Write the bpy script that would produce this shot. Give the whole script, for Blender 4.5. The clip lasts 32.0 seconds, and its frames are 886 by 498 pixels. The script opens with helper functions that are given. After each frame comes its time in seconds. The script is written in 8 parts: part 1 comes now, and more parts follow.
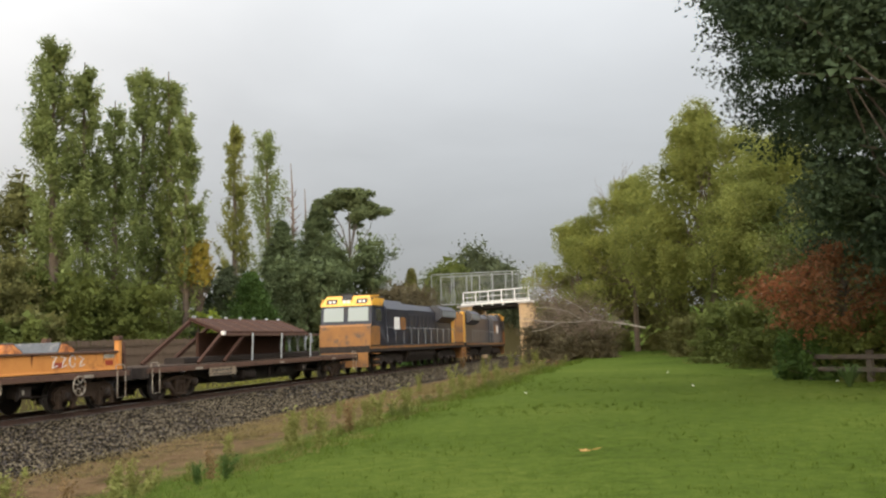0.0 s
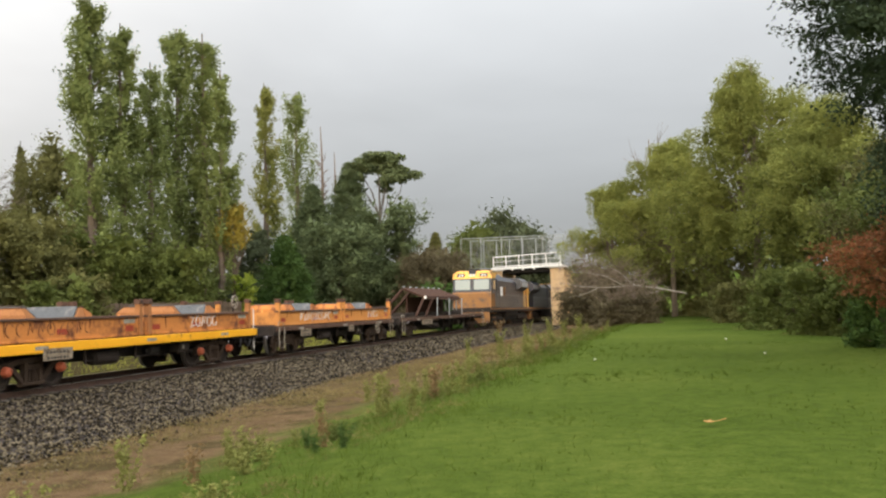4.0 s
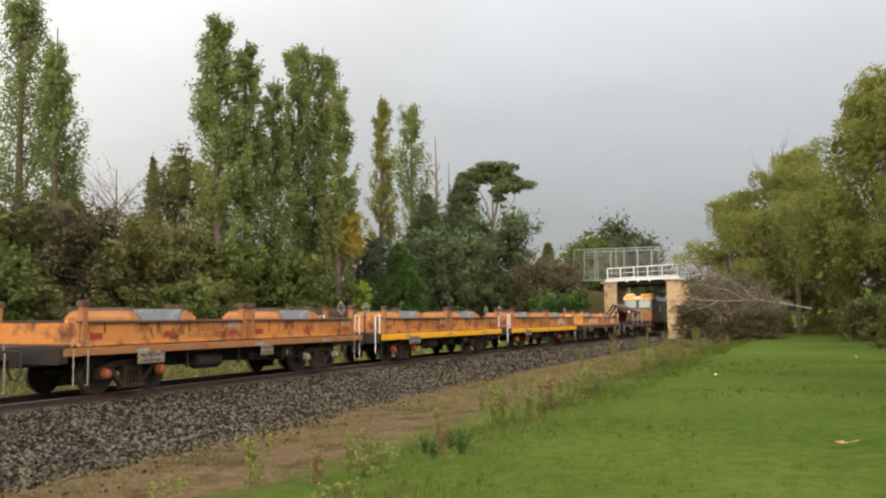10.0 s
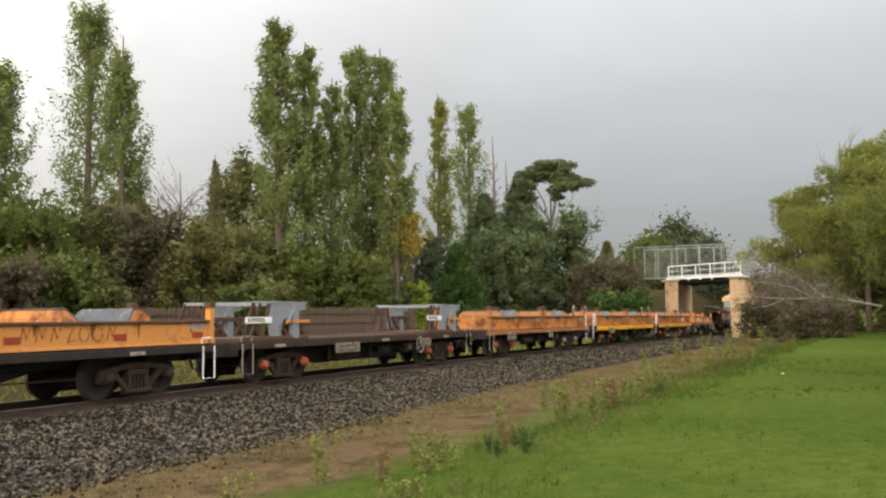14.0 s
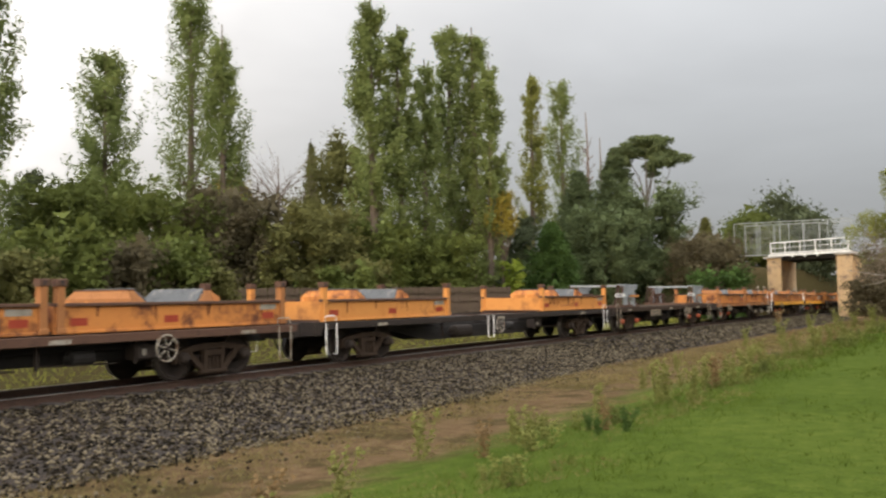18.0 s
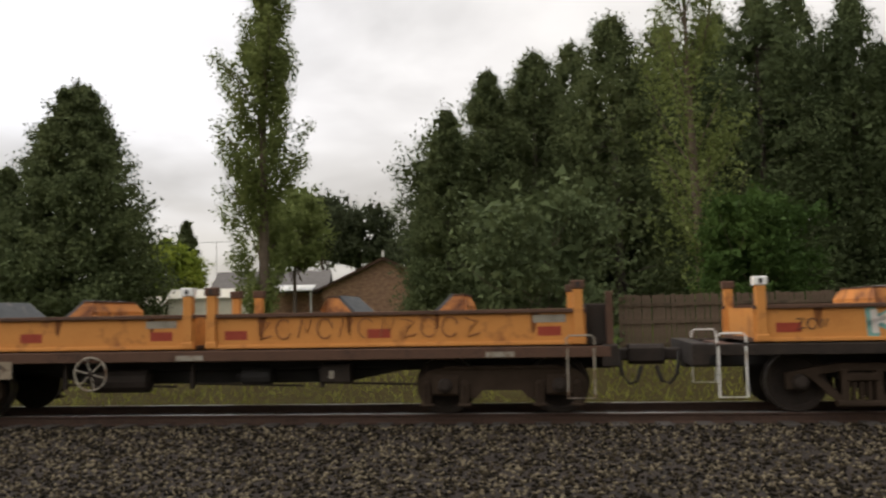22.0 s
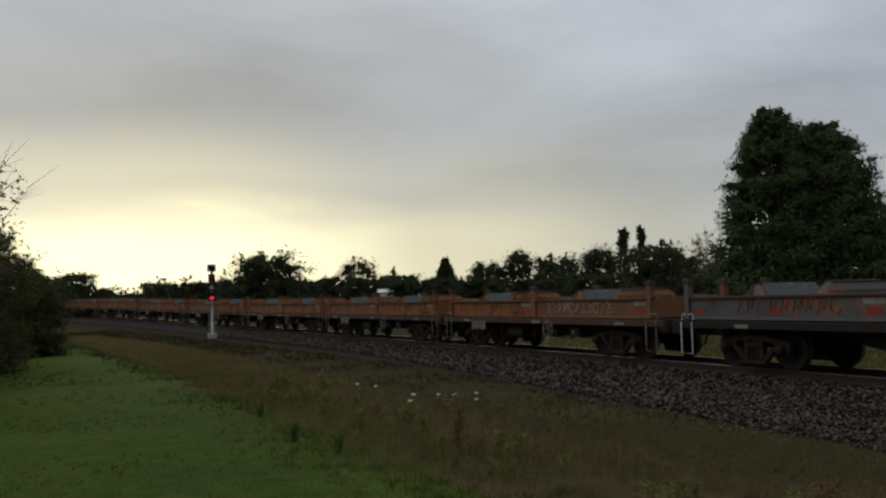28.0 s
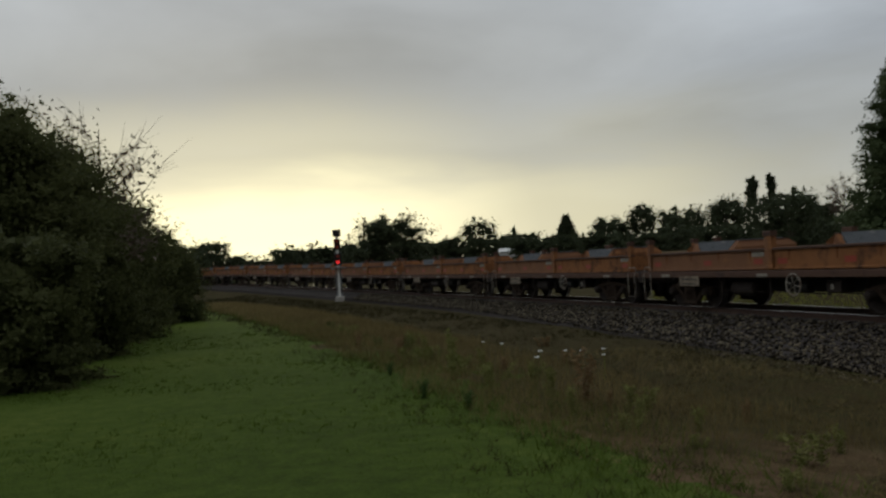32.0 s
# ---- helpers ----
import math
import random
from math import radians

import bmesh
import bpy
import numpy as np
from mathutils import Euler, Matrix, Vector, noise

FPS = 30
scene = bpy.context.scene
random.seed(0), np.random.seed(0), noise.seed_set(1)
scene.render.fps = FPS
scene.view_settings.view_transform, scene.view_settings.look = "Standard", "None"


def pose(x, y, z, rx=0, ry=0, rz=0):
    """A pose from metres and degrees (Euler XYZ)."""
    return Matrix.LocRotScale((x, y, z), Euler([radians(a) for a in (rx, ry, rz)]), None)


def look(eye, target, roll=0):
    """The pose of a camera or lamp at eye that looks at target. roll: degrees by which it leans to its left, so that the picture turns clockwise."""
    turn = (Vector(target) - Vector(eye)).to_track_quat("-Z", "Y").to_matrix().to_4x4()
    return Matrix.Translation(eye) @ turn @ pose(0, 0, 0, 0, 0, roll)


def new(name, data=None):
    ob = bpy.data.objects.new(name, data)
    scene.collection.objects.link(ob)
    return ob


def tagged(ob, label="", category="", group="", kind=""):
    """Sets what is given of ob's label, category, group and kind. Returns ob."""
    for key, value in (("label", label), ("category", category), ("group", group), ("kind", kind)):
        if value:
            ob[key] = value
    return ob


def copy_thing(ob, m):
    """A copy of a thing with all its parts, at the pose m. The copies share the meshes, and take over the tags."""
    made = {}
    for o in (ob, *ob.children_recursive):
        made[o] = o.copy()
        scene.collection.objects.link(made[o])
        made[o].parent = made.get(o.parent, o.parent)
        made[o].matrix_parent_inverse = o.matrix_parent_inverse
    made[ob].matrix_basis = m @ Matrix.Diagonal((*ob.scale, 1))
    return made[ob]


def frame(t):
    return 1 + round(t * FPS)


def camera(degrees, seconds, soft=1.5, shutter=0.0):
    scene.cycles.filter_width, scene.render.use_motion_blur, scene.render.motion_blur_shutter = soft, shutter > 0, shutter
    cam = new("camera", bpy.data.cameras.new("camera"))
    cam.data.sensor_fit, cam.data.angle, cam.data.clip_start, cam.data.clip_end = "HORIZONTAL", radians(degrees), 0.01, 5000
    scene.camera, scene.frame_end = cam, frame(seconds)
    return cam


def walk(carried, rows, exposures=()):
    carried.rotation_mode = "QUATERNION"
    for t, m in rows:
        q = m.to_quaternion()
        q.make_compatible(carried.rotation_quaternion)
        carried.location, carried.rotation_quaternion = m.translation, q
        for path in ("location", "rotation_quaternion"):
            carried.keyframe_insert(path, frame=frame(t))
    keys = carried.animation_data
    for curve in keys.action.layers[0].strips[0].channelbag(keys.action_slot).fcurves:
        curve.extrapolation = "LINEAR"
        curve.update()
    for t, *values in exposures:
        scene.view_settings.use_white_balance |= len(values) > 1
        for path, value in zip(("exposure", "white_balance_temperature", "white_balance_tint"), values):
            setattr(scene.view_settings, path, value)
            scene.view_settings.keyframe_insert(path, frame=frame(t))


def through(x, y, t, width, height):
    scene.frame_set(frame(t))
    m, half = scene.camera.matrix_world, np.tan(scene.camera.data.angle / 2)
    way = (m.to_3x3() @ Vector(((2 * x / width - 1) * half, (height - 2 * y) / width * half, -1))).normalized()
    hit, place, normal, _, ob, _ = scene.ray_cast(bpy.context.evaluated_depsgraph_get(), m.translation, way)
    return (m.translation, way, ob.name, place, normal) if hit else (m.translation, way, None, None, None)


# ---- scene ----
cam = camera(53.26, 32.0, soft=2.3, shutter=0.18)
PATH = [
    (0, pose(1.404, 0.052, 1.558, 95.59, 1.99, 4.48)),
    (0.5, pose(1.070, 0.212, 1.563, 95.26, 2.21, 4.52)),
    (1, pose(0.761, 0.233, 1.563, 94.37, 2.07, 4.60)),
    (1.5, pose(0.542, 0.286, 1.579, 94.76, 2.33, 3.71)),
    (2, pose(0.367, 0.447, 1.598, 95.06, 3.17, 3.02)),
    (2.5, pose(0.271, 0.441, 1.610, 94.32, 2.67, 2.95)),
    (3, pose(0.219, 0.421, 1.618, 93.75, 2.12, 4.10)),
    (3.5, pose(0.166, 0.350, 1.622, 93.12, 1.47, 5.21)),
    (5.5, pose(0.137, 0.340, 1.629, 94.41, 3.63, 8.16)),
    (6, pose(0.123, 0.338, 1.626, 93.79, 3.75, 11.32)),
    (6.5, pose(0.117, 0.329, 1.622, 92.37, 3.03, 19.22)),
    (7, pose(0.112, 0.319, 1.621, 92.29, 3.37, 22.59)),
    (7.5, pose(0.105, 0.311, 1.621, 92.86, 3.53, 21.71)),
    (8, pose(0.100, 0.300, 1.623, 94.68, 2.90, 16.92)),
    (8.5, pose(0.095, 0.294, 1.626, 95.65, 1.70, 12.93)),
    (9, pose(0.086, 0.287, 1.627, 95.60, 0.93, 12.66)),
    (9.5, pose(0.075, 0.279, 1.619, 94.92, 0.59, 12.70)),
    (10, pose(0.068, 0.271, 1.612, 94.08, 0.52, 12.86)),
    (10.5, pose(0.058, 0.269, 1.607, 93.20, 0.88, 12.70)),
    (11, pose(0.045, 0.267, 1.604, 92.87, 1.03, 12.32)),
    (11.5, pose(0.031, 0.267, 1.606, 93.49, 0.64, 13.20)),
    (12, pose(0.028, 0.260, 1.605, 94.51, 0.49, 14.86)),
    (12.5, pose(0.025, 0.253, 1.604, 95.01, 0.78, 16.62)),
    (13, pose(0.023, 0.246, 1.603, 94.30, 0.98, 16.48)),
    (13.5, pose(0.020, 0.237, 1.602, 94.13, 0.95, 16.39)),
    (14, pose(0.017, 0.228, 1.601, 94.09, 0.75, 16.61)),
    (14.5, pose(0.012, 0.220, 1.600, 93.28, 1.71, 15.77)),
    (16.5, pose(-0.008, 0.186, 1.595, 91.80, 1.60, 14.28)),
    (17, pose(-0.010, 0.180, 1.591, 92.48, 1.13, 15.79)),
    (17.5, pose(-0.014, 0.175, 1.591, 92.93, 0.91, 17.73)),
    (18, pose(-0.028, 0.166, 1.595, 92.84, 0.98, 22.64)),
    (18.5, pose(-0.044, 0.146, 1.590, 92.46, 0.83, 34.26)),
    (19, pose(-0.062, 0.127, 1.584, 92.48, 0.43, 48.13)),
    (19.5, pose(-0.057, 0.126, 1.581, 92.92, 0.25, 60.17)),
    (20, pose(-0.052, 0.124, 1.576, 93.38, 0.90, 72.15)),
    (20.5, pose(-0.052, 0.123, 1.571, 93.56, 0.73, 81.44)),
    (21, pose(-0.051, 0.118, 1.562, 93.48, 0.79, 85.94)),
    (21.5, pose(-0.055, 0.110, 1.568, 93.82, 1.13, 86.32)),
    (22, pose(-0.052, 0.102, 1.571, 94.11, 1.39, 89.34)),
    (22.5, pose(-0.049, 0.095, 1.572, 94.23, 1.44, 101.02)),
    (23, pose(-0.048, 0.086, 1.572, 94.79, 2.26, 116.72)),
    (23.5, pose(-0.049, 0.081, 1.572, 94.65, 2.14, 127.32)),
    (24, pose(-0.052, 0.083, 1.573, 94.23, 1.93, 135.80)),
    (24.5, pose(-0.061, 0.085, 1.582, 93.76, 2.47, 144.52)),
    (25, pose(-0.070, 0.089, 1.591, 93.25, 2.52, 149.34)),
    (25.5, pose(-0.080, 0.094, 1.598, 93.22, 2.36, 152.15)),
    (27.5, pose(-0.107, 0.097, 1.625, 93.91, 1.86, 153.23)),
    (28, pose(-0.103, 0.095, 1.627, 93.84, 1.66, 152.39)),
    (28.5, pose(-0.113, 0.099, 1.619, 93.92, 1.37, 151.39)),
    (29, pose(-0.127, 0.102, 1.611, 93.90, 1.09, 151.50)),
    (29.5, pose(-0.123, 0.094, 1.612, 94.07, 1.84, 152.63)),
    (30, pose(-0.117, 0.082, 1.614, 93.95, 2.49, 152.77)),
    (30.5, pose(-0.097, 0.064, 1.608, 94.30, 2.07, 154.93)),
    (31, pose(-0.095, 0.055, 1.608, 94.95, 2.62, 156.82)),
    (31.5, pose(-0.095, 0.049, 1.604, 93.57, 2.86, 156.82)),
    (32, pose(-0.090, 0.043, 1.599, 91.56, 3.36, 160.26)),
]
EXPOSURE = [(0, -0.46, 6900, 11), (3, -0.38, 6930, 11), (8, -0.46, 6950, 11), (11, -0.41, 6970, 11), (13.5, -0.48, 6950, 11), (17, -0.38, 6970, 12), (18, -0.52, 6950, 12), (19, -1.0, 6950, 10), (20, -1.2, 6950, 10), (21, -1.6, 7100, 11), (22, -1.34, 7150, 12), (23, -1.85, 6350, 8), (24, -2.2, 6200, 8), (25.5, -2.62, 6150, 8), (28, -2.58, 6200, 8), (31, -2.46, 6250, 8), (32, -2.68, 6250, 7)]
walk(cam, PATH, EXPOSURE)

# the near rail: offset and bends, then height and grades
TRACK = (14.215, 0.10458, -1.3414, 0.74063, 0.40394, -0.042821, -0.0065766, 0.049311, -0.088911)
LOW_U, HIGH_U, FAR_BEND = -84, 88, 0.0065

# ---- world and light ----
def node(tree, kind, **inputs):
    n = tree.nodes.new(kind)
    for k, v in inputs.items():
        n.inputs[k.replace("_", " ")].default_value = v
    return n


def ramp(tree, stops, source=None, smooth=False):
    n = tree.nodes.new("ShaderNodeValToRGB")
    n.color_ramp.interpolation = "EASE" if smooth else "LINEAR"
    while len(n.color_ramp.elements) < len(stops):
        n.color_ramp.elements.new(0.5)
    for e, (p, c) in zip(n.color_ramp.elements, stops):
        e.position, e.color = p, (*c, 1) if len(c) == 3 else c
    if source is not None:
        tree.links.new(source, n.inputs["Fac"])
    return n


def maths(tree, op, a, b=None, c=None):
    n = tree.nodes.new("ShaderNodeMath")
    n.operation = op
    for i, v in enumerate((a, b, c)):
        if v is None:
            continue
        if isinstance(v, (int, float)):
            n.inputs[i].default_value = v
        else:
            tree.links.new(v, n.inputs[i])
    return n.outputs[0]


def mixed(tree, fac, a, b, blend="MIX"):
    n = tree.nodes.new("ShaderNodeMix")
    n.data_type, n.blend_type = "RGBA", blend
    for i, v in ((0, fac), (6, a), (7, b)):
        if isinstance(v, (int, float)):
            n.inputs[i].default_value = v
        elif isinstance(v, (tuple, list)):
            n.inputs[i].default_value = (*v, 1)
        else:
            tree.links.new(v, n.inputs[i])
    return n.outputs[2]


GLOW_AZ = 174.0          # where the low sun stands behind the cloud, degrees left of +y


def make_world():
    world = bpy.data.worlds.new("overcast_evening")
    scene.world = world
    world.use_nodes = True
    tr = world.node_tree
    tr.nodes.clear()
    L = tr.links.new
    co = tr.nodes.new("ShaderNodeTexCoord")
    sep = tr.nodes.new("ShaderNodeSeparateXYZ")
    L(co.outputs["Generated"], sep.inputs[0])
    z = maths(tr, "MAXIMUM", sep.outputs["Z"], 0.0)
    # clear sky above the cloud deck
    sky = tr.nodes.new("ShaderNodeTexSky")
    sky.sky_type, sky.sun_disc = "NISHITA", False
    sky.sun_elevation, sky.sun_rotation = radians(5), radians(-GLOW_AZ)
    bright = tr.nodes.new("ShaderNodeVectorMath")
    bright.operation = "SCALE"
    bright.inputs["Scale"].default_value = 0.1
    L(sky.outputs[0], bright.inputs[0])
    # cloud layer: flattened towards the horizon
    over = maths(tr, "DIVIDE", 1.0, maths(tr, "ADD", z, 0.16))
    px = maths(tr, "MULTIPLY", sep.outputs["X"], over)
    py = maths(tr, "MULTIPLY", sep.outputs["Y"], over)
    comb = tr.nodes.new("ShaderNodeCombineXYZ")
    L(px, comb.inputs[0]); L(py, comb.inputs[1])
    big = node(tr, "ShaderNodeTexNoise", Scale=0.9, Detail=6.0, Roughness=0.52, Distortion=0.25)
    L(comb.outputs[0], big.inputs["Vector"])
    # overcast luminance: three times as bright overhead as at the horizon
    gain = maths(tr, "MULTIPLY_ADD", z, 3.2, 0.58)
    # bearing from the low sun
    sx, sy = -math.sin(radians(GLOW_AZ)), math.cos(radians(GLOW_AZ))
    dotp = maths(tr, "ADD", maths(tr, "MULTIPLY", sep.outputs["X"], sx), maths(tr, "MULTIPLY", sep.outputs["Y"], sy))
    side = maths(tr, "MULTIPLY_ADD", dotp, 0.5, 0.5)
    # the cloud is smooth away from the sun and broken towards it
    rough = ramp(tr, [(0.0, (0.35, 0.35, 0.35)), (0.12, (0.5, 0.5, 0.5)), (0.3, (1.5, 1.5, 1.5)), (0.62, (1.9, 1.9, 1.9)), (0.85, (1.4, 1.4, 1.4)), (1.0, (1.0, 1.0, 1.0))], side)
    vary = maths(tr, "MULTIPLY_ADD", maths(tr, "SUBTRACT", big.outputs["Fac"], 0.5), rough.outputs[0], 1.0)
    lum = maths(tr, "MULTIPLY", gain, vary)
    tone = ramp(tr, [(0.0, (0.65, 0.71, 0.78)), (0.06, (0.70, 0.745, 0.80)), (0.14, (1.0, 1.03, 1.07)), (0.20, (1.5, 1.52, 1.56)), (0.30, (1.46, 1.49, 1.56)), (0.45, (1.33, 1.37, 1.43)), (0.58, (1.7, 1.77, 1.9)), (0.75, (2.02, 2.15, 2.40)), (0.9, (2.12, 2.2, 2.32)), (1.0, (2.1, 2.07, 2.0))], side)
    cloud = mixed(tr, 1.0, tone.outputs[0], lum, "MULTIPLY")
    # a gap under the cloud on the sun's side
    low = ramp(tr, [(0.0, (1, 1, 1)), (0.07, (0.90, 0.90, 0.90)), (0.145, (0.34, 0.34, 0.34)), (0.22, (0.06, 0.06, 0.06)), (0.31, (0, 0, 0))],
               maths(tr, "MULTIPLY_ADD", big.outputs["Fac"], 0.10, maths(tr, "SUBTRACT", z, 0.05)), True)
    near = ramp(tr, [(0.0, (0, 0, 0)), (0.76, (0.05, 0.05, 0.05)), (0.90, (0.20, 0.20, 0.20)), (0.965, (0.44, 0.44, 0.44)), (1.0, (1, 1, 1))], side, True)
    gap = maths(tr, "MULTIPLY", low.outputs[0], near.outputs[0])
    glow = mixed(tr, gap, cloud, (10.3, 9.1, 5.6))
    all_ = mixed(tr, 0.92, bright.outputs[0], glow)
    bg = tr.nodes.new("ShaderNodeBackground")
    bg.inputs["Strength"].default_value = 1.0
    L(all_, bg.inputs[0])
    out = tr.nodes.new("ShaderNodeOutputWorld")
    L(bg.outputs[0], out.inputs[0])
    sun = new("sun", bpy.data.lights.new("sun", "SUN"))
    sun.data.energy, sun.data.angle, sun.data.color = 2.3, radians(22), (1.0, 0.86, 0.64)
    a, e = radians(GLOW_AZ), radians(9)
    sun.matrix_world = look((0, 0, 60), (math.sin(a) * math.cos(e), -math.cos(a) * math.cos(e), 60 - math.sin(e)))


make_world()

# ---- materials ----
def material(name, stops, scale=4.0, rough=0.7, metal=0.0, bump=0.2, fine=40.0, island=0.0, spots=None, spot_scale=1.2, spot_amount=0.5, depth=0.02, sheen=0.3):
    """A surface whose colour runs through stops by noise at two scales, with an optional second colour in blotches."""
    m = bpy.data.materials.new(name)
    m.use_nodes = True
    tr = m.node_tree
    b = tr.nodes["Principled BSDF"]
    co = tr.nodes.new("ShaderNodeTexCoord")
    n1 = node(tr, "ShaderNodeTexNoise", Scale=scale, Detail=4.0, Roughness=0.6)
    n2 = node(tr, "ShaderNodeTexNoise", Scale=fine, Detail=3.0, Roughness=0.6)
    for n in (n1, n2):
        tr.links.new(co.outputs["Object"], n.inputs["Vector"])
    f = maths(tr, "MULTIPLY_ADD", n2.outputs["Fac"], 0.45, maths(tr, "MULTIPLY", n1.outputs["Fac"], 0.55))
    if island:
        geo = tr.nodes.new("ShaderNodeNewGeometry")
        f = maths(tr, "MULTIPLY_ADD", maths(tr, "SUBTRACT", geo.outputs["Random Per Island"], 0.5), island, f)
    k = len(stops)
    r = ramp(tr, [(0.3 + 0.4 * i / max(1, k - 1), c) for i, c in enumerate(stops)], f)
    col = r.outputs[0]
    if spots:
        n3 = node(tr, "ShaderNodeTexNoise", Scale=spot_scale, Detail=6.0, Roughness=0.65)
        tr.links.new(co.outputs["Object"], n3.inputs["Vector"])
        mask = ramp(tr, [(0.62 - spot_amount * 0.3, (0, 0, 0)), (0.72 - spot_amount * 0.2, (1, 1, 1))], n3.outputs["Fac"])
        col = mixed(tr, mask.outputs[0], col, spots)
    tr.links.new(col, b.inputs["Base Color"])
    b.inputs["Roughness"].default_value, b.inputs["Metallic"].default_value = rough, metal
    b.inputs["Specular IOR Level"].default_value = sheen
    if bump:
        bp = node(tr, "ShaderNodeBump", Strength=bump, Distance=depth)
        tr.links.new(n2.outputs["Fac"], bp.inputs["Height"])
        tr.links.new(bp.outputs[0], b.inputs["Normal"])
    return m


def leaf_material(name, dark, light, warm=None, rough=0.6, through=0.25):
    m = bpy.data.materials.new(name)
    m.use_nodes = True
    tr = m.node_tree
    b = tr.nodes["Principled BSDF"]
    geo = tr.nodes.new("ShaderNodeNewGeometry")
    co = tr.nodes.new("ShaderNodeTexCoord")
    n1 = node(tr, "ShaderNodeTexNoise", Scale=0.5, Detail=2.0)
    tr.links.new(co.outputs["Object"], n1.inputs["Vector"])
    f = maths(tr, "MULTIPLY_ADD", geo.outputs["Random Per Island"], 0.24, maths(tr, "MULTIPLY_ADD", n1.outputs["Fac"], 1.2, -0.21))
    stops = [(0.1, dark), (0.85, light)] + ([(0.99, warm)] if warm else [])
    r = ramp(tr, stops, f)
    tr.links.new(r.outputs[0], b.inputs["Base Color"])
    b.inputs["Roughness"].default_value = rough
    b.inputs["Specular IOR Level"].default_value = 0.03
    tl = tr.nodes.new("ShaderNodeBsdfTranslucent")
    tr.links.new(r.outputs[0], tl.inputs["Color"])
    mx = tr.nodes.new("ShaderNodeMixShader")
    mx.inputs[0].default_value = through
    out = tr.nodes["Material Output"]
    tr.links.new(b.outputs[0], mx.inputs[1]); tr.links.new(tl.outputs[0], mx.inputs[2]); tr.links.new(mx.outputs[0], out.inputs[0])
    return m


def brick_material():
    """Courses of brown brick with pale joints."""
    m = material("brick_wall", [(0.30, 0.175, 0.11), (0.45, 0.28, 0.185)], 4, 0.9, bump=0.3)
    tr = m.node_tree
    b = tr.nodes["Principled BSDF"]
    old = b.inputs["Base Color"].links[0].from_socket
    geo = tr.nodes.new("ShaderNodeTexCoord")
    sp = tr.nodes.new("ShaderNodeSeparateXYZ")
    tr.links.new(geo.outputs["Object"], sp.inputs[0])
    co = tr.nodes.new("ShaderNodeCombineXYZ")
    tr.links.new(maths(tr, "ADD", sp.outputs["X"], sp.outputs["Y"]), co.inputs[0])
    tr.links.new(sp.outputs["Z"], co.inputs[1])
    bk = node(tr, "ShaderNodeTexBrick", Scale=1.0, Mortar_Size=0.006, Brick_Width=0.24, Row_Height=0.086)
    bk.inputs["Color1"].default_value, bk.inputs["Color2"].default_value, bk.inputs["Mortar"].default_value = (0.75, 0.7, 0.7, 1), (1.25, 1.2, 1.1, 1), (0.8, 0.85, 0.9, 1)
    tr.links.new(co.outputs[0], bk.inputs["Vector"])
    tr.links.new(mixed(tr, 1.0, old, bk.outputs["Color"], "MULTIPLY"), b.inputs["Base Color"])
    return m


def glow_material(name, colour, strength):
    m = bpy.data.materials.new(name)
    m.use_nodes = True
    b = m.node_tree.nodes["Principled BSDF"]
    b.inputs["Base Color"].default_value = (*colour, 1)
    b.inputs["Emission Color"].default_value = (*colour, 1)
    b.inputs["Emission Strength"].default_value = strength
    return m


def glass_material(name, colour, rough=0.06):
    m = bpy.data.materials.new(name)
    m.use_nodes = True
    b = m.node_tree.nodes["Principled BSDF"]
    b.inputs["Base Color"].default_value = (*colour, 1)
    b.inputs["Roughness"].default_value, b.inputs["Specular IOR Level"].default_value = rough, 1.0
    b.inputs["Coat Weight"].default_value, b.inputs["Coat Roughness"].default_value = 1.0, 0.03
    return m


M = {}
M["bark"] = material("bark", [(0.06, 0.045, 0.03), (0.16, 0.12, 0.09)], 3, 0.9, bump=0.6)
M["bark_grey"] = material("bark_grey", [(0.08, 0.07, 0.06), (0.18, 0.16, 0.14)], 3, 0.9, bump=0.5)
M["bark_dark"] = material("dark_bark", [(0.03, 0.024, 0.018), (0.075, 0.058, 0.045)], 3, 0.95, bump=0.6)
M["poplar"] = leaf_material("poplar_leaf", (0.0902, 0.1148, 0.0369), (0.205, 0.2378, 0.082), (0.2788, 0.2542, 0.0738))
M["poplar_yellow"] = leaf_material("poplar_yellowing_leaf", (0.12, 0.136, 0.04), (0.24, 0.232, 0.064), (0.336, 0.264, 0.048))
M["pine"] = leaf_material("pine_needles", (0.044, 0.060, 0.027), (0.108, 0.134, 0.060), through=0.18)
M["cypress"] = leaf_material("cypress_leaf", (0.050, 0.067, 0.030), (0.128, 0.150, 0.066), through=0.2)
M["broad"] = leaf_material("broad_leaf", (0.048, 0.064, 0.016), (0.115, 0.132, 0.036), (0.15, 0.135, 0.04))
M["olive"] = leaf_material("olive_leaf", (0.0666, 0.0703, 0.0259), (0.148, 0.1406, 0.0481), (0.1998, 0.1554, 0.0444))
M["willow"] = leaf_material("willow_leaf", (0.078, 0.092, 0.022), (0.25, 0.262, 0.070), (0.39, 0.37, 0.115), through=0.4)
M["evergreen"] = leaf_material("evergreen_leaf", (0.018, 0.028, 0.016), (0.050, 0.070, 0.036), through=0.14)
M["thicket_leaf"] = leaf_material("thicket_leaf", (0.045, 0.050, 0.020), (0.105, 0.112, 0.042), (0.13, 0.105, 0.045), through=0.35)
# dark leaf lifted in colour to stand for the haze before distant trees
M["far_leaf"] = leaf_material("hazed_far_leaf", (0.030, 0.038, 0.020), (0.075, 0.088, 0.045), through=0.15)
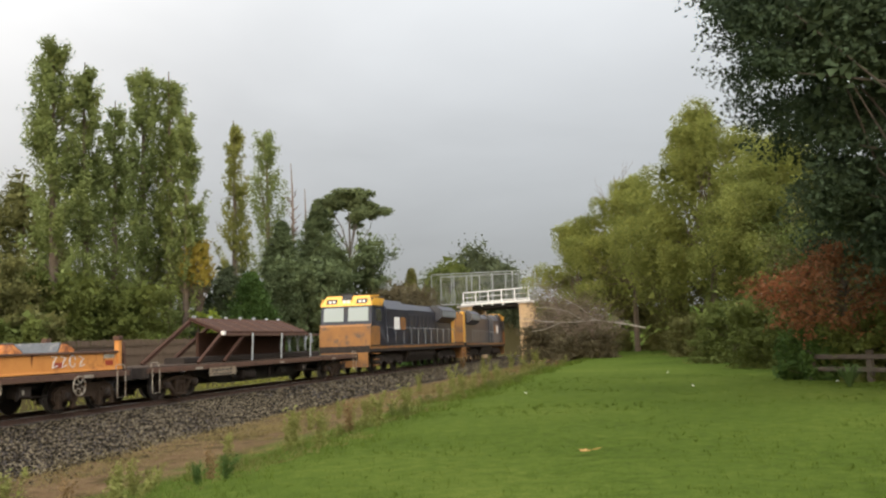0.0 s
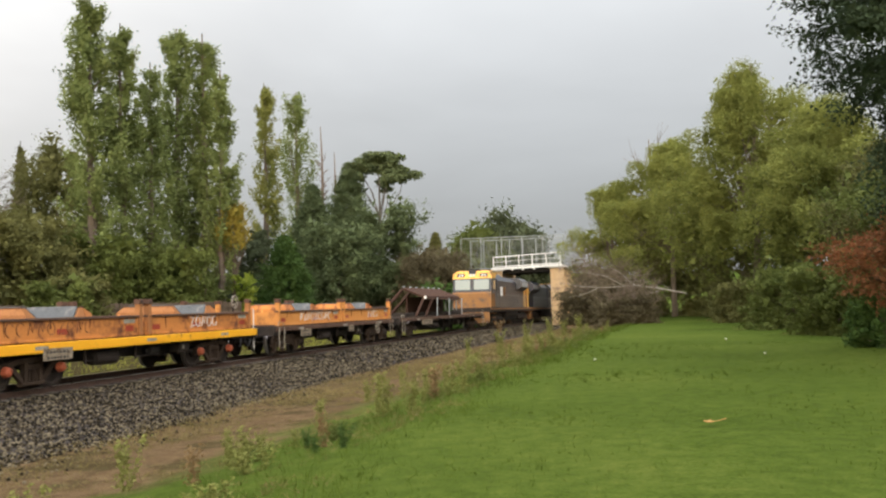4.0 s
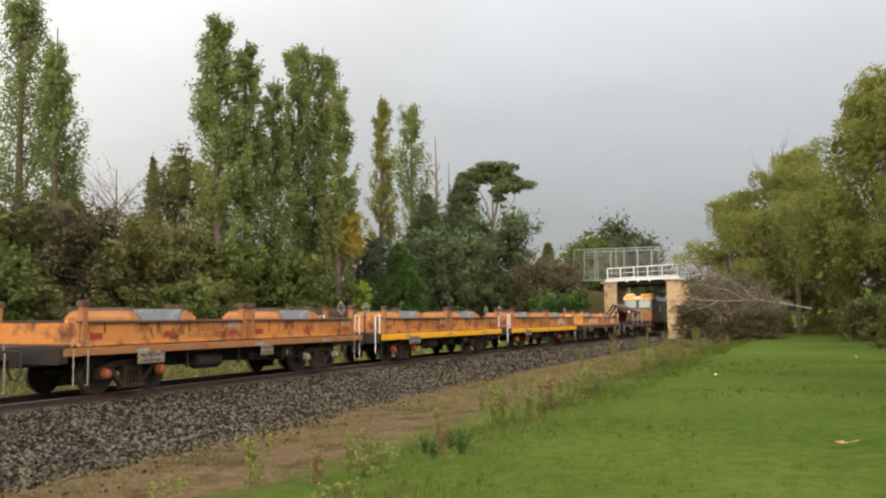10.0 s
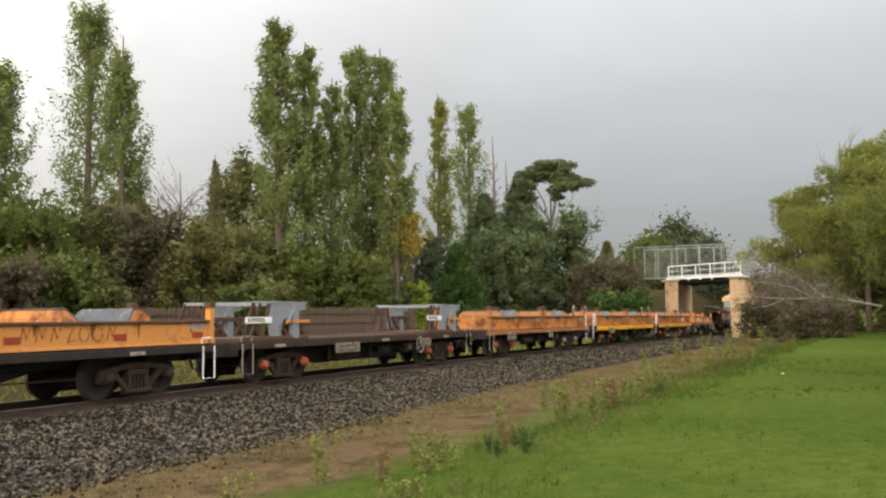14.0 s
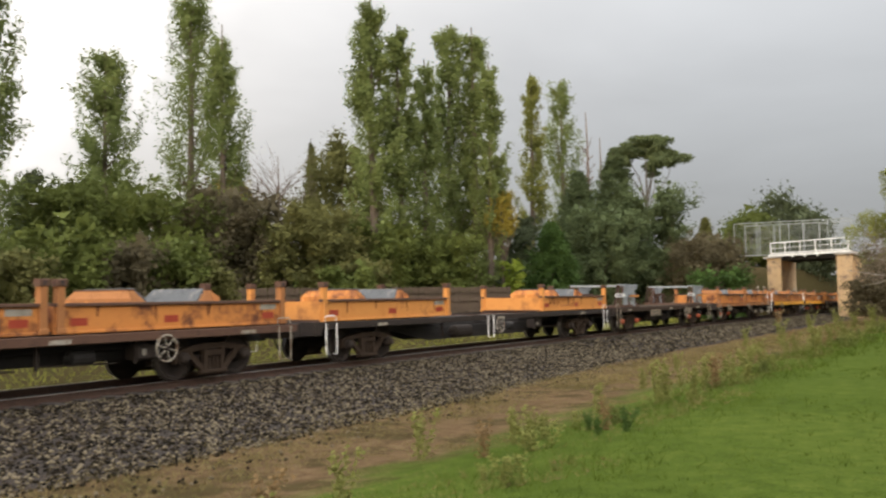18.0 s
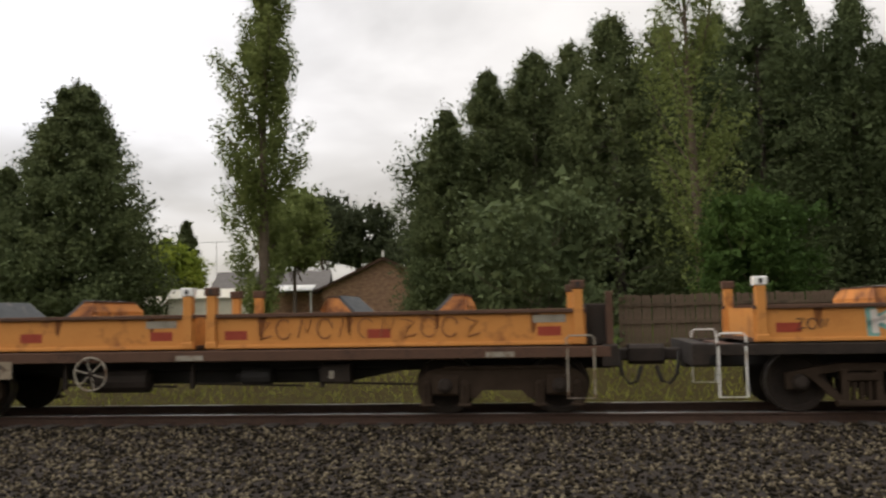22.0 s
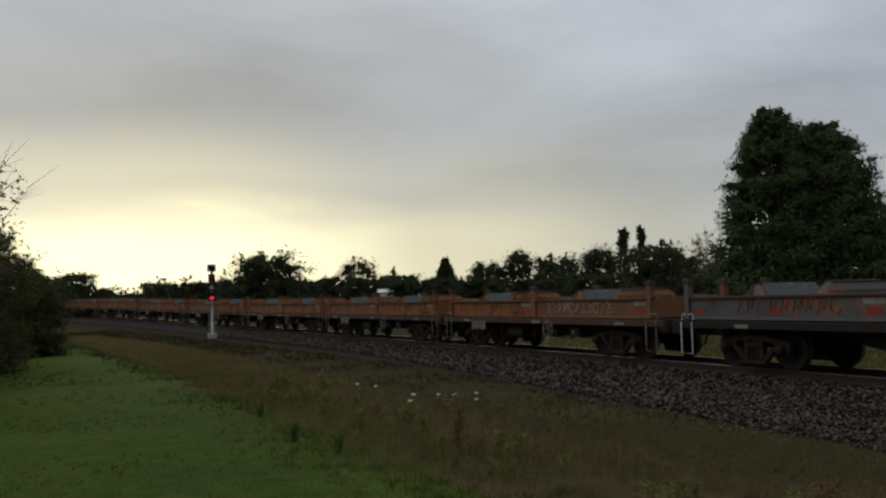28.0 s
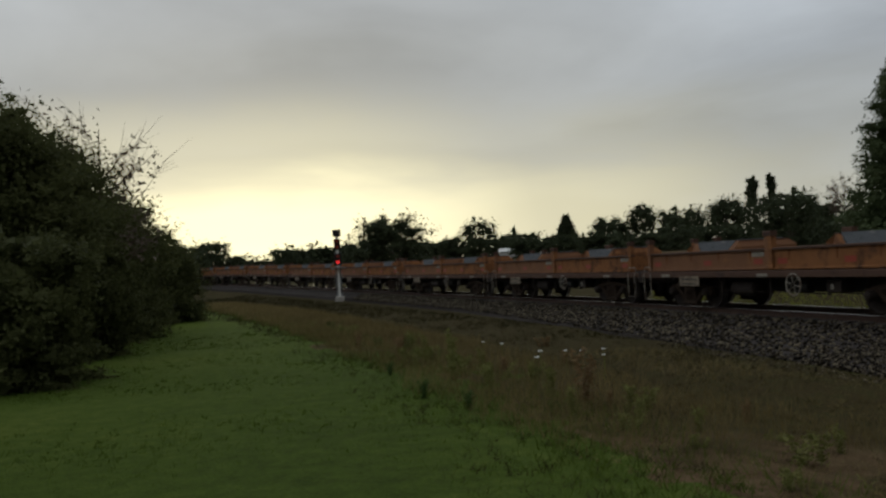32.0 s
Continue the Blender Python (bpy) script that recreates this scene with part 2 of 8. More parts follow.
M["red_leaf"] = leaf_material("red_leaf", (0.09, 0.055, 0.025), (0.27, 0.105, 0.05), (0.33, 0.16, 0.07))
M["yellow_leaf"] = leaf_material("yellow_leaf", (0.17, 0.14, 0.03), (0.33, 0.25, 0.045))
M["bramble"] = leaf_material("bramble_leaf", (0.054, 0.045, 0.026), (0.115, 0.097, 0.056), (0.125, 0.118, 0.048))
M["lime_leaf"] = leaf_material("lime_leaf", (0.10, 0.15, 0.02), (0.26, 0.30, 0.05))
M["shrub"] = leaf_material("shrub_leaf", (0.0225, 0.045, 0.012), (0.0675, 0.1125, 0.03))
M["twig"] = material("twig", [(0.10, 0.073, 0.057), (0.21, 0.155, 0.122)], 8, 0.9, bump=0)
M["dead_wood"] = material("dead_wood", [(0.17, 0.15, 0.125), (0.33, 0.29, 0.25)], 8, 0.9, bump=0.2)
M["orange"] = material("orange_paint", [(0.39, 0.150, 0.042), (0.52, 0.222, 0.062), (0.46, 0.19, 0.052)], 1.6, 0.6, bump=0.12, spots=(0.24, 0.095, 0.038), spot_scale=1.6, spot_amount=0.20, sheen=0.12)
M["orange_old"] = material("faded_orange_paint", [(0.3696, 0.132, 0.0396), (0.4928, 0.1936, 0.0528), (0.3344, 0.1232, 0.044)], 1.8, 0.65, bump=0.15, spots=(0.1144, 0.044, 0.02464), spot_scale=1.4, spot_amount=0.45, sheen=0.12)
M["grey_tub"] = material("grey_flaking_paint", [(0.055, 0.055, 0.05), (0.11, 0.105, 0.095), (0.075, 0.07, 0.065)], 1.4, 0.65, bump=0.15, spots=(0.30, 0.085, 0.035), spot_scale=1.1, spot_amount=0.28)
M["brown_tub"] = material("brown_worn_paint", [(0.13, 0.06, 0.03), (0.21, 0.10, 0.05), (0.16, 0.075, 0.04)], 1.6, 0.7, bump=0.15, spots=(0.3, 0.14, 0.05), spot_scale=1.3, spot_amount=0.2, sheen=0.12)
M["streak"] = material("rust_streak", [(0.10, 0.04, 0.018), (0.22, 0.085, 0.03)], 5, 0.85, bump=0.1, sheen=0.05)
M["plate"] = material("dirty_number_plate", [(0.15, 0.115, 0.078), (0.27, 0.22, 0.155)], 5, 0.75, bump=0.05, spots=(0.08, 0.05, 0.03), spot_scale=6, spot_amount=0.4)
# orange cradle paint darkened for the shade on the tail; the blotches are rust
M["shaded_orange"] = material("shaded_orange_paint", [(0.17, 0.072, 0.030), (0.26, 0.115, 0.046), (0.20, 0.088, 0.038)], 1.6, 0.8, bump=0.15, spots=(0.08, 0.04, 0.024), spot_scale=1.5, spot_amount=0.4, sheen=0.08)
M["post_rust"] = material("rusted_orange_post", [(0.16, 0.065, 0.028), (0.30, 0.13, 0.05), (0.22, 0.09, 0.038)], 2.5, 0.8, bump=0.2, sheen=0.12)
M["yellow_sill"] = material("yellow_sill_paint", [(0.66, 0.30, 0.015), (0.78, 0.38, 0.02)], 1.5, 0.5, bump=0.1, spots=(0.2, 0.09, 0.03), spot_scale=2.2, spot_amount=0.12)
M["rust"] = material("rusty_steel", [(0.030, 0.018, 0.013), (0.092, 0.047, 0.029), (0.06, 0.033, 0.022)], 2.5, 0.85, bump=0.3)
M["burnt"] = material("burnt_rust", [(0.018, 0.010, 0.008), (0.05, 0.025, 0.017), (0.03, 0.016, 0.012)], 2.5, 0.9, bump=0.3, sheen=0.1)
M["grime"] = material("brake_dust_grime", [(0.013, 0.010, 0.0085), (0.042, 0.031, 0.024)], 3, 0.85, bump=0.3, sheen=0.2)
M["dust"] = material("brown_brake_dust", [(0.024, 0.016, 0.011), (0.062, 0.042, 0.029)], 3, 0.9, bump=0.3, sheen=0.1)
M["dark_steel"] = material("dark_steel", [(0.012, 0.011, 0.010), (0.03, 0.026, 0.023)], 3, 0.7, bump=0.2)
M["tread"] = material("wheel_tread", [(0.28, 0.26, 0.24), (0.42, 0.40, 0.38)], 6, 0.3, 0.9, bump=0.0)
M["rail"] = material("rail_side", [(0.035, 0.02, 0.014), (0.08, 0.045, 0.03)], 5, 0.8, bump=0.3)
M["railhead"] = material("rail_head", [(0.34, 0.33, 0.32), (0.48, 0.47, 0.46)], 6, 0.28, 0.95, bump=0.0)
M["sleeper"] = material("sleeper", [(0.035, 0.02975, 0.0245), (0.07, 0.0595, 0.0525)], 5, 0.95, bump=0.4)
M["grey_pad"] = material("grey_rubber_pad", [(0.035, 0.037, 0.038), (0.09, 0.094, 0.096), (0.055, 0.058, 0.06)], 3, 0.9, bump=0.25, spots=(0.15, 0.14, 0.13), spot_scale=4, spot_amount=0.2, sheen=0.12)
M["galv"] = material("galvanised_steel", [(0.186, 0.2046, 0.217), (0.2728, 0.2914, 0.2976)], 4, 0.55, 0.25, bump=0.1, spots=(0.124, 0.0682, 0.0372), spot_scale=2.5, spot_amount=0.1)
M["white"] = material("white_paint", [(0.62, 0.61, 0.57), (0.78, 0.77, 0.73)], 4, 0.6, bump=0.05, spots=(0.32, 0.25, 0.18), spot_scale=5, spot_amount=0.15)
M["offwhite"] = material("stained_white_plate", [(0.1968, 0.1706, 0.1312), (0.3149, 0.2821, 0.2296)], 5, 0.7, bump=0.05, spots=(0.1312, 0.07872, 0.04592), spot_scale=6, spot_amount=0.4)
M["red_mark"] = material("red_reflector", [(0.2232, 0.031, 0.0155), (0.31, 0.0496, 0.0248)], 6, 0.45, bump=0.05)
M["red_cap"] = material("red_axle_cap", [(0.2856, 0.0612, 0.0272), (0.374, 0.0952, 0.0408)], 6, 0.6, bump=0.1, spots=(0.068, 0.034, 0.0204), spot_scale=5, spot_amount=0.3)
M["blue_cap"] = material("blue_axle_cap", [(0.10, 0.2, 0.3), (0.16, 0.28, 0.4)], 6, 0.6, bump=0.1)
M["ink"] = material("dark_marking", [(0.03, 0.025, 0.02), (0.06, 0.05, 0.04)], 6, 0.7, bump=0.0)
M["teal"] = material("teal_spray_paint", [(0.12, 0.27, 0.24), (0.18, 0.36, 0.31)], 8, 0.6, bump=0.0)
M["pink_white"] = material("pale_spray_paint", [(0.62, 0.52, 0.46), (0.76, 0.68, 0.62)], 5, 0.6, bump=0.0)
M["chalk"] = material("white_spray_line", [(0.495, 0.435, 0.375), (0.6, 0.5625, 0.525)], 9, 0.65, bump=0.0)
M["brown_ink"] = material("brown_spray_line", [(0.16, 0.06, 0.03), (0.22, 0.09, 0.04)], 9, 0.65, bump=0.0)
M["blue"] = material("dark_blue_paint", [(0.0054, 0.0072, 0.01575), (0.0099, 0.0126, 0.02475)], 1.5, 0.4, bump=0.06, spots=(0.0225, 0.018, 0.01575), spot_scale=2, spot_amount=0.2, sheen=0.5)
M["yellow"] = material("yellow_paint", [(0.56, 0.27, 0.03), (0.70, 0.36, 0.04)], 1.5, 0.42, bump=0.05, spots=(0.25, 0.15, 0.06), spot_scale=3, spot_amount=0.12, sheen=0.5)
M["yellow_dirty"] = material("dirty_yellow_paint", [(0.17, 0.075, 0.025), (0.28, 0.125, 0.03)], 1.5, 0.6, bump=0.1, spots=(0.1, 0.06, 0.04), spot_scale=2, spot_amount=0.4)
# pale base colour puts the sky's reflection into the windscreen
M["window"] = glass_material("cab_glass", (0.22, 0.25, 0.22), 0.10)
M["glass_dark"] = glass_material("dark_glass", (0.02, 0.022, 0.025))
M["dark_wood"] = material("dark_weathered_wood", [(0.03, 0.024, 0.019), (0.08, 0.064, 0.05)], 5, 0.9, bump=0.3)
M["strap"] = leaf_material("strap_leaf", (0.03, 0.055, 0.018), (0.07, 0.11, 0.035))
M["concrete"] = material("concrete", [(0.34, 0.31, 0.27), (0.5, 0.47, 0.42)], 2, 0.9, bump=0.25)
M["sandstone"] = material("sandstone", [(0.36, 0.23, 0.12), (0.52, 0.36, 0.2), (0.44, 0.29, 0.16)], 1.5, 0.9, bump=0.4, spots=(0.2, 0.14, 0.1), spot_scale=1.1, spot_amount=0.3)
M["brick"] = brick_material()
M["mortar"] = material("mortar", [(0.24, 0.19, 0.15), (0.34, 0.28, 0.22)], 6, 0.95, bump=0.2)
M["tile"] = material("grey_roof_tile", [(0.085, 0.075, 0.068), (0.15, 0.135, 0.125)], 3, 0.85, bump=0.3)
M["fence_wood"] = material("weathered_fence_wood", [(0.060, 0.042, 0.028), (0.155, 0.112, 0.078)], 3, 0.9, bump=0.3, sheen=0.1, spots=(0.05, 0.04, 0.026), spot_scale=1.5, spot_amount=0.35)
M["mesh_wire"] = material("wire_mesh", [(0.20, 0.21, 0.20), (0.30, 0.31, 0.30)], 6, 0.6, 0.2, bump=0.0)
M["asphalt"] = material("asphalt", [(0.04, 0.04, 0.04), (0.07, 0.07, 0.068)], 6, 0.9, bump=0.3)
M["shed"] = material("cream_shed_steel", [(0.5, 0.46, 0.36), (0.6, 0.56, 0.45)], 2, 0.5, bump=0.05)
M["lamp_red"] = glow_material("red_signal_lamp", (1.0, 0.03, 0.03), 6.0)
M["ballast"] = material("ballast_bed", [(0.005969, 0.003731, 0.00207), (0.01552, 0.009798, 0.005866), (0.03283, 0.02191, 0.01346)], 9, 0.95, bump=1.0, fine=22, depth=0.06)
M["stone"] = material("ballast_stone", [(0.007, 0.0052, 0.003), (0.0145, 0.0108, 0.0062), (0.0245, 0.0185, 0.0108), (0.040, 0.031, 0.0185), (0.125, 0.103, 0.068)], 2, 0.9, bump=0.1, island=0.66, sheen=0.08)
M["weed"] = leaf_material("weed_leaf", (0.085, 0.095, 0.025), (0.21, 0.21, 0.065), (0.27, 0.21, 0.08))
# brown-olive blades darkened: the backlit verge's shade is in their colour
M["rough_blade"] = leaf_material("shaded_rough_blade", (0.015, 0.014, 0.005), (0.040, 0.034, 0.012), (0.06, 0.048, 0.02), through=0.3)
M["far_blade"] = leaf_material("far_grass_blade", (0.099, 0.108, 0.0225), (0.216, 0.216, 0.045), (0.243, 0.216, 0.063))
M["weed_brown"] = leaf_material("brown_weed", (0.10, 0.065, 0.03), (0.24, 0.16, 0.08))
M["blade"] = leaf_material("grass_blade", (0.042, 0.066, 0.009), (0.084, 0.118, 0.018), (0.13, 0.136, 0.036), through=0.45)
M["dry_blade"] = leaf_material("dry_grass_blade", (0.0935, 0.0748, 0.0289), (0.204, 0.1573, 0.068), through=0.3)
M["fallen_leaf"] = material("fallen_leaf", [(0.26, 0.13, 0.04), (0.38, 0.2, 0.06)], 20, 0.8, bump=0.1)
M["flower"] = material("white_petals", [(0.7, 0.7, 0.64), (0.8, 0.8, 0.75)], 20, 0.8, bump=0.0)
M["white_car"] = material("white_car_paint", [(0.198, 0.198, 0.198), (0.222, 0.222, 0.222)], 2, 0.3, bump=0.0, sheen=0.5)


def ground_material():
    """Lawn, bare earth, dry verge and rough grass, by the distance from the track that the mesh carries."""
    m = bpy.data.materials.new("ground_cover")
    m.use_nodes = True
    tr = m.node_tree
    b = tr.nodes["Principled BSDF"]
    b.inputs["Roughness"].default_value = 0.95
    b.inputs["Specular IOR Level"].default_value = 0.02
    at = tr.nodes.new("ShaderNodeAttribute")
    at.attribute_name = "from_track"
    co = tr.nodes.new("ShaderNodeTexCoord")

    def noise_at(scale, detail=4.0):
        n = node(tr, "ShaderNodeTexNoise", Scale=scale, Detail=detail, Roughness=0.6)
        tr.links.new(co.outputs["Object"], n.inputs["Vector"])
        return n.outputs["Fac"]
    edge, mid, fine, wide = noise_at(0.9, 5.0), noise_at(4.0), noise_at(28.0), noise_at(0.16)
    d = maths(tr, "ADD", at.outputs["Fac"], maths(tr, "MULTIPLY", maths(tr, "SUBTRACT", edge, 0.5), 3.0))
    lawn = ramp(tr, [(0.38, (0.028, 0.044, 0.007)), (0.5, (0.048, 0.072, 0.011)), (0.62, (0.084, 0.103, 0.020))],
                maths(tr, "ADD", maths(tr, "MULTIPLY", fine, 0.35), maths(tr, "ADD", maths(tr, "MULTIPLY", wide, 0.35), maths(tr, "MULTIPLY", mid, 0.3))))
    earth = ramp(tr, [(0.3, (0.048, 0.030, 0.016)), (0.5, (0.095, 0.061, 0.032)), (0.72, (0.155, 0.108, 0.062))],
                 maths(tr, "ADD", maths(tr, "MULTIPLY", fine, 0.4), maths(tr, "MULTIPLY", mid, 0.6)))
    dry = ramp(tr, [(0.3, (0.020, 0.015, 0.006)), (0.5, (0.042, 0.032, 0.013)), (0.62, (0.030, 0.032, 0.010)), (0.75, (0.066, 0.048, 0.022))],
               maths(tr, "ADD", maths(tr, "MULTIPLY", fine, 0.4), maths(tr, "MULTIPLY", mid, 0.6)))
    # distance from the track, scaled 0..1 over 20 m; negative side is stored as 40 and more
    band = ramp(tr, [(0.0, (1, 0, 0)), (0.16, (1, 0, 0)), (0.23, (0.25, 0, 0)), (0.44, (0.0, 0, 0)), (0.49, (0.0, 1, 0)), (1.0, (0, 1, 0))], maths(tr, "DIVIDE", d, 20.0))
    sp = tr.nodes.new("ShaderNodeSeparateColor")
    tr.links.new(band.outputs[0], sp.inputs[0])
    patch = ramp(tr, [(0.47, (0, 0, 0)), (0.6, (1, 1, 1))], noise_at(1.3, 6.0))
    bare = mixed(tr, maths(tr, "MULTIPLY", patch.outputs[0], 0.8), earth.outputs[0], dry.outputs[0])
    c = mixed(tr, sp.outputs["Red"], bare, dry.outputs[0])
    c = mixed(tr, sp.outputs["Green"], c, lawn.outputs[0])
    tr.links.new(c, b.inputs["Base Color"])
    bp = node(tr, "ShaderNodeBump", Strength=0.8, Distance=0.05)
    tr.links.new(fine, bp.inputs["Height"])
    tr.links.new(bp.outputs[0], b.inputs["Normal"])
    return m


M["ground"] = ground_material()

# ---- mesh tools ----
def mesh_of(name, verts, faces, mats, smooth=False):
    me = bpy.data.meshes.new(name)
    me.from_pydata(np.asarray(verts, float).tolist(), [], [tuple(f) for f in faces])
    for m in mats if isinstance(mats, (list, tuple)) else [mats]:
        me.materials.append(m)
    if smooth:
        me.polygons.foreach_set("use_smooth", [True] * len(me.polygons))
    return me


def leaves_mesh(name, verts, mat):
    """A mesh of loose leaves: verts is (n, 3, 3)."""
    n, k = verts.shape[:2]
    me = bpy.data.meshes.new(name)
    me.vertices.add(k * n)
    me.vertices.foreach_set("co", np.ascontiguousarray(verts, np.float32).ravel())
    me.loops.add(k * n)
    me.loops.foreach_set("vertex_index", np.arange(k * n, dtype=np.int32))
    me.polygons.add(n)
    me.polygons.foreach_set("loop_start", np.arange(0, k * n, k, dtype=np.int32))
    me.polygons.foreach_set("loop_total", np.full(n, k, np.int32))
    me.materials.append(mat)
    me.update(calc_edges=True)
    return me


class Bits:
    """Collects boxes, tubes and plates for one part."""

    def __init__(self):
        self.v, self.f = [], []

    def add(self, verts, faces):
        k = len(self.v)
        self.v += [tuple(p) for p in verts]
        self.f += [tuple(i + k for i in f) for f in faces]
        return self

    def box(self, x0, x1, y0, y1, z0, z1, cut=0.0, m=None):
        """A box with its long edges chamfered by cut."""
        c = min(cut, abs(y1 - y0) / 3, abs(z1 - z0) / 3, abs(x1 - x0) / 3)
        if c <= 0:
            vs = [(x, y, z) for x in (x0, x1) for y in (y0, y1) for z in (z0, z1)]
            fs = [(0, 1, 3, 2), (4, 6, 7, 5), (0, 4, 5, 1), (2, 3, 7, 6), (0, 2, 6, 4), (1, 5, 7, 3)]
        else:
            ring = [(y0 + c, z0), (y1 - c, z0), (y1, z0 + c), (y1, z1 - c), (y1 - c, z1), (y0 + c, z1), (y0, z1 - c), (y0, z0 + c)]
            vs = [(x0, *p) for p in ring] + [(x1, *p) for p in ring]
            fs = [tuple(range(7, -1, -1)), tuple(range(8, 16))] + [(i, (i + 1) % 8, 8 + (i + 1) % 8, 8 + i) for i in range(8)]
        if m is not None:
            vs = [m @ Vector(p) for p in vs]
        return self.add(vs, fs)

    def prism(self, outline, y0, y1, axis="y"):
        """An outline of (x, z) drawn out from y0 to y1 (axis x: an outline of (y, z))."""
        n = len(outline)
        if axis == "y":
            vs = [(a, y0, b) for a, b in outline] + [(a, y1, b) for a, b in outline]
        elif axis == "x":
            vs = [(y0, a, b) for a, b in outline] + [(y1, a, b) for a, b in outline]
        else:
            vs = [(a, b, y0) for a, b in outline] + [(a, b, y1) for a, b in outline]
        fs = [tuple(range(n)), tuple(range(2 * n - 1, n - 1, -1))] + [(i, i + n, (i + 1) % n + n, (i + 1) % n) for i in range(n)]
        return self.add(vs, fs)

    def tube(self, pts, r, sides=6, r1=None):
        pts = [Vector(p) for p in pts]
        rs = [r + ((r1 if r1 is not None else r) - r) * i / max(1, len(pts) - 1) for i in range(len(pts))]
        vs, fs = [], []
        for i, p in enumerate(pts):
            d = (pts[min(i + 1, len(pts) - 1)] - pts[max(i - 1, 0)])
            d = d.normalized() if d.length > 1e-6 else Vector((0, 0, 1))
            a = d.orthogonal().normalized()
            b = d.cross(a)
            vs += [p + (a * math.cos(2 * math.pi * k / sides) + b * math.sin(2 * math.pi * k / sides)) * rs[i] for k in range(sides)]
        for i in range(len(pts) - 1):
            fs += [(i * sides + k, i * sides + (k + 1) % sides, (i + 1) * sides + (k + 1) % sides, (i + 1) * sides + k) for k in range(sides)]
        fs += [tuple(range(sides - 1, -1, -1)), tuple((len(pts) - 1) * sides + k for k in range(sides))]
        return self.add(vs, fs)

    def disc(self, x, y0, y1, z, profile, sides=20):
        """A turned shape about an axle along y: profile of (offset along y 0..1, radius)."""
        vs, fs = [], []
        n = len(profile)
        for a, r in profile:
            vs += [(x + r * math.cos(2 * math.pi * k / sides), y0 + (y1 - y0) * a, z + r * math.sin(2 * math.pi * k / sides)) for k in range(sides)]
        for i in range(n - 1):
            fs += [(i * sides + k, (i + 1) * sides + k, (i + 1) * sides + (k + 1) % sides, i * sides + (k + 1) % sides) for k in range(sides)]
        fs += [tuple(range(sides)), tuple((n - 1) * sides + k for k in range(sides - 1, -1, -1))]
        return self.add(vs, fs)

    def mesh(self, name, mat, smooth=False):
        return mesh_of(name, self.v, self.f, mat, smooth)


def part(name, bits, mat, parent, label="", at=None, smooth=False):
    ob = new(name, bits if isinstance(bits, bpy.types.Mesh) else bits.mesh(name, mat, smooth))
    ob.parent = parent
    if at is not None:
        ob.matrix_basis = at
    if label:
        tagged(ob, label)
    return ob


def thing(name, label, category, group="", kind="", at=None, data=None):
    ob = new(name, data)
    if at is not None:
        ob.matrix_world = at
    return tagged(ob, label, category, group, kind)


# ---- the line of the track ----
AZ = radians(-13.0)
AX_U = np.array([-math.sin(AZ), math.cos(AZ)])
AX_V = np.array([-AX_U[1], AX_U[0]])
GAUGE_HALF = 0.7525


def track_table():
    """The centre line every half metre, from far behind to beyond the bridge: arc, x, y, rail height, slope."""
    v0, v1, v2, v3, v4, z0, g1, g2, g3 = TRACK
    us = np.arange(LOW_U - 520.0, 330.0, 0.5)
    uc = np.clip(us, LOW_U, HIGH_U)
    dv = v1 + 2 * v2 * uc / 1e3 + 3 * v3 * uc ** 2 / 1e5 + 4 * v4 * uc ** 3 / 1e7
    dv = dv - FAR_BEND * (np.clip(us, 80, 112) - 80)
    dz = g1 + 2 * g2 * uc / 1e3 + 3 * g3 * uc ** 2 / 1e5
    dz = np.where(us < LOW_U, dz * np.exp((us - LOW_U) / 30), np.where(us > HIGH_U, dz * np.exp(-(us - HIGH_U) / 20), dz))
    k0 = int(np.argmin(abs(us)))
    v = np.concatenate([[0], np.cumsum((dv[1:] + dv[:-1]) * 0.25)])
    v = v - v[k0] + v0
    z = np.concatenate([[0], np.cumsum((dz[1:] + dz[:-1]) * 0.25)])
    z = z - z[k0] + z0
    n = np.stack([-dv, np.ones_like(dv)], 1) / np.sqrt(1 + dv ** 2)[:, None]
    c = np.stack([us, v], 1) + n * GAUGE_HALF
    xy = c[:, :1] * AX_U + c[:, 1:] * AX_V
    arc = np.concatenate([[0], np.cumsum(np.linalg.norm(np.diff(xy, axis=0), axis=1))])
    return arc - arc[k0], xy, z


ARC, TXY, TZ = track_table()


def on_track(s):
    return np.array([np.interp(s, ARC, TXY[:, 0]), np.interp(s, ARC, TXY[:, 1]), np.interp(s, ARC, TZ)])


def track_frame(s, span=1.0):
    """A pose on the rails at arc s, x ahead, y to the far side, for a thing whose supports stand span metres apart."""
    a, b = on_track(s - span / 2), on_track(s + span / 2)
    d = b - a
    mid = (a + b) / 2
    yaw = math.atan2(d[1], d[0])
    tilt = -math.atan2(d[2], math.hypot(d[0], d[1]))
    return Matrix.Translation(Vector(mid)) @ Euler((0, tilt, yaw)).to_matrix().to_4x4()


def beside(s, d, z=0.0):
    """A point d metres from the centre line, towards the lawn."""
    a, b = on_track(s - 0.5), on_track(s + 0.5)
    t = (b - a)[:2] / np.linalg.norm((b - a)[:2])
    p = on_track(s)
    return np.array([p[0] + t[1] * d, p[1] - t[0] * d, z])


def rail_z(s):
    return float(np.interp(s, ARC, TZ))


def smooth_step(a, b, x):
    t = np.clip((x - a) / (b - a), 0, 1)
    return t * t * (3 - 2 * t)


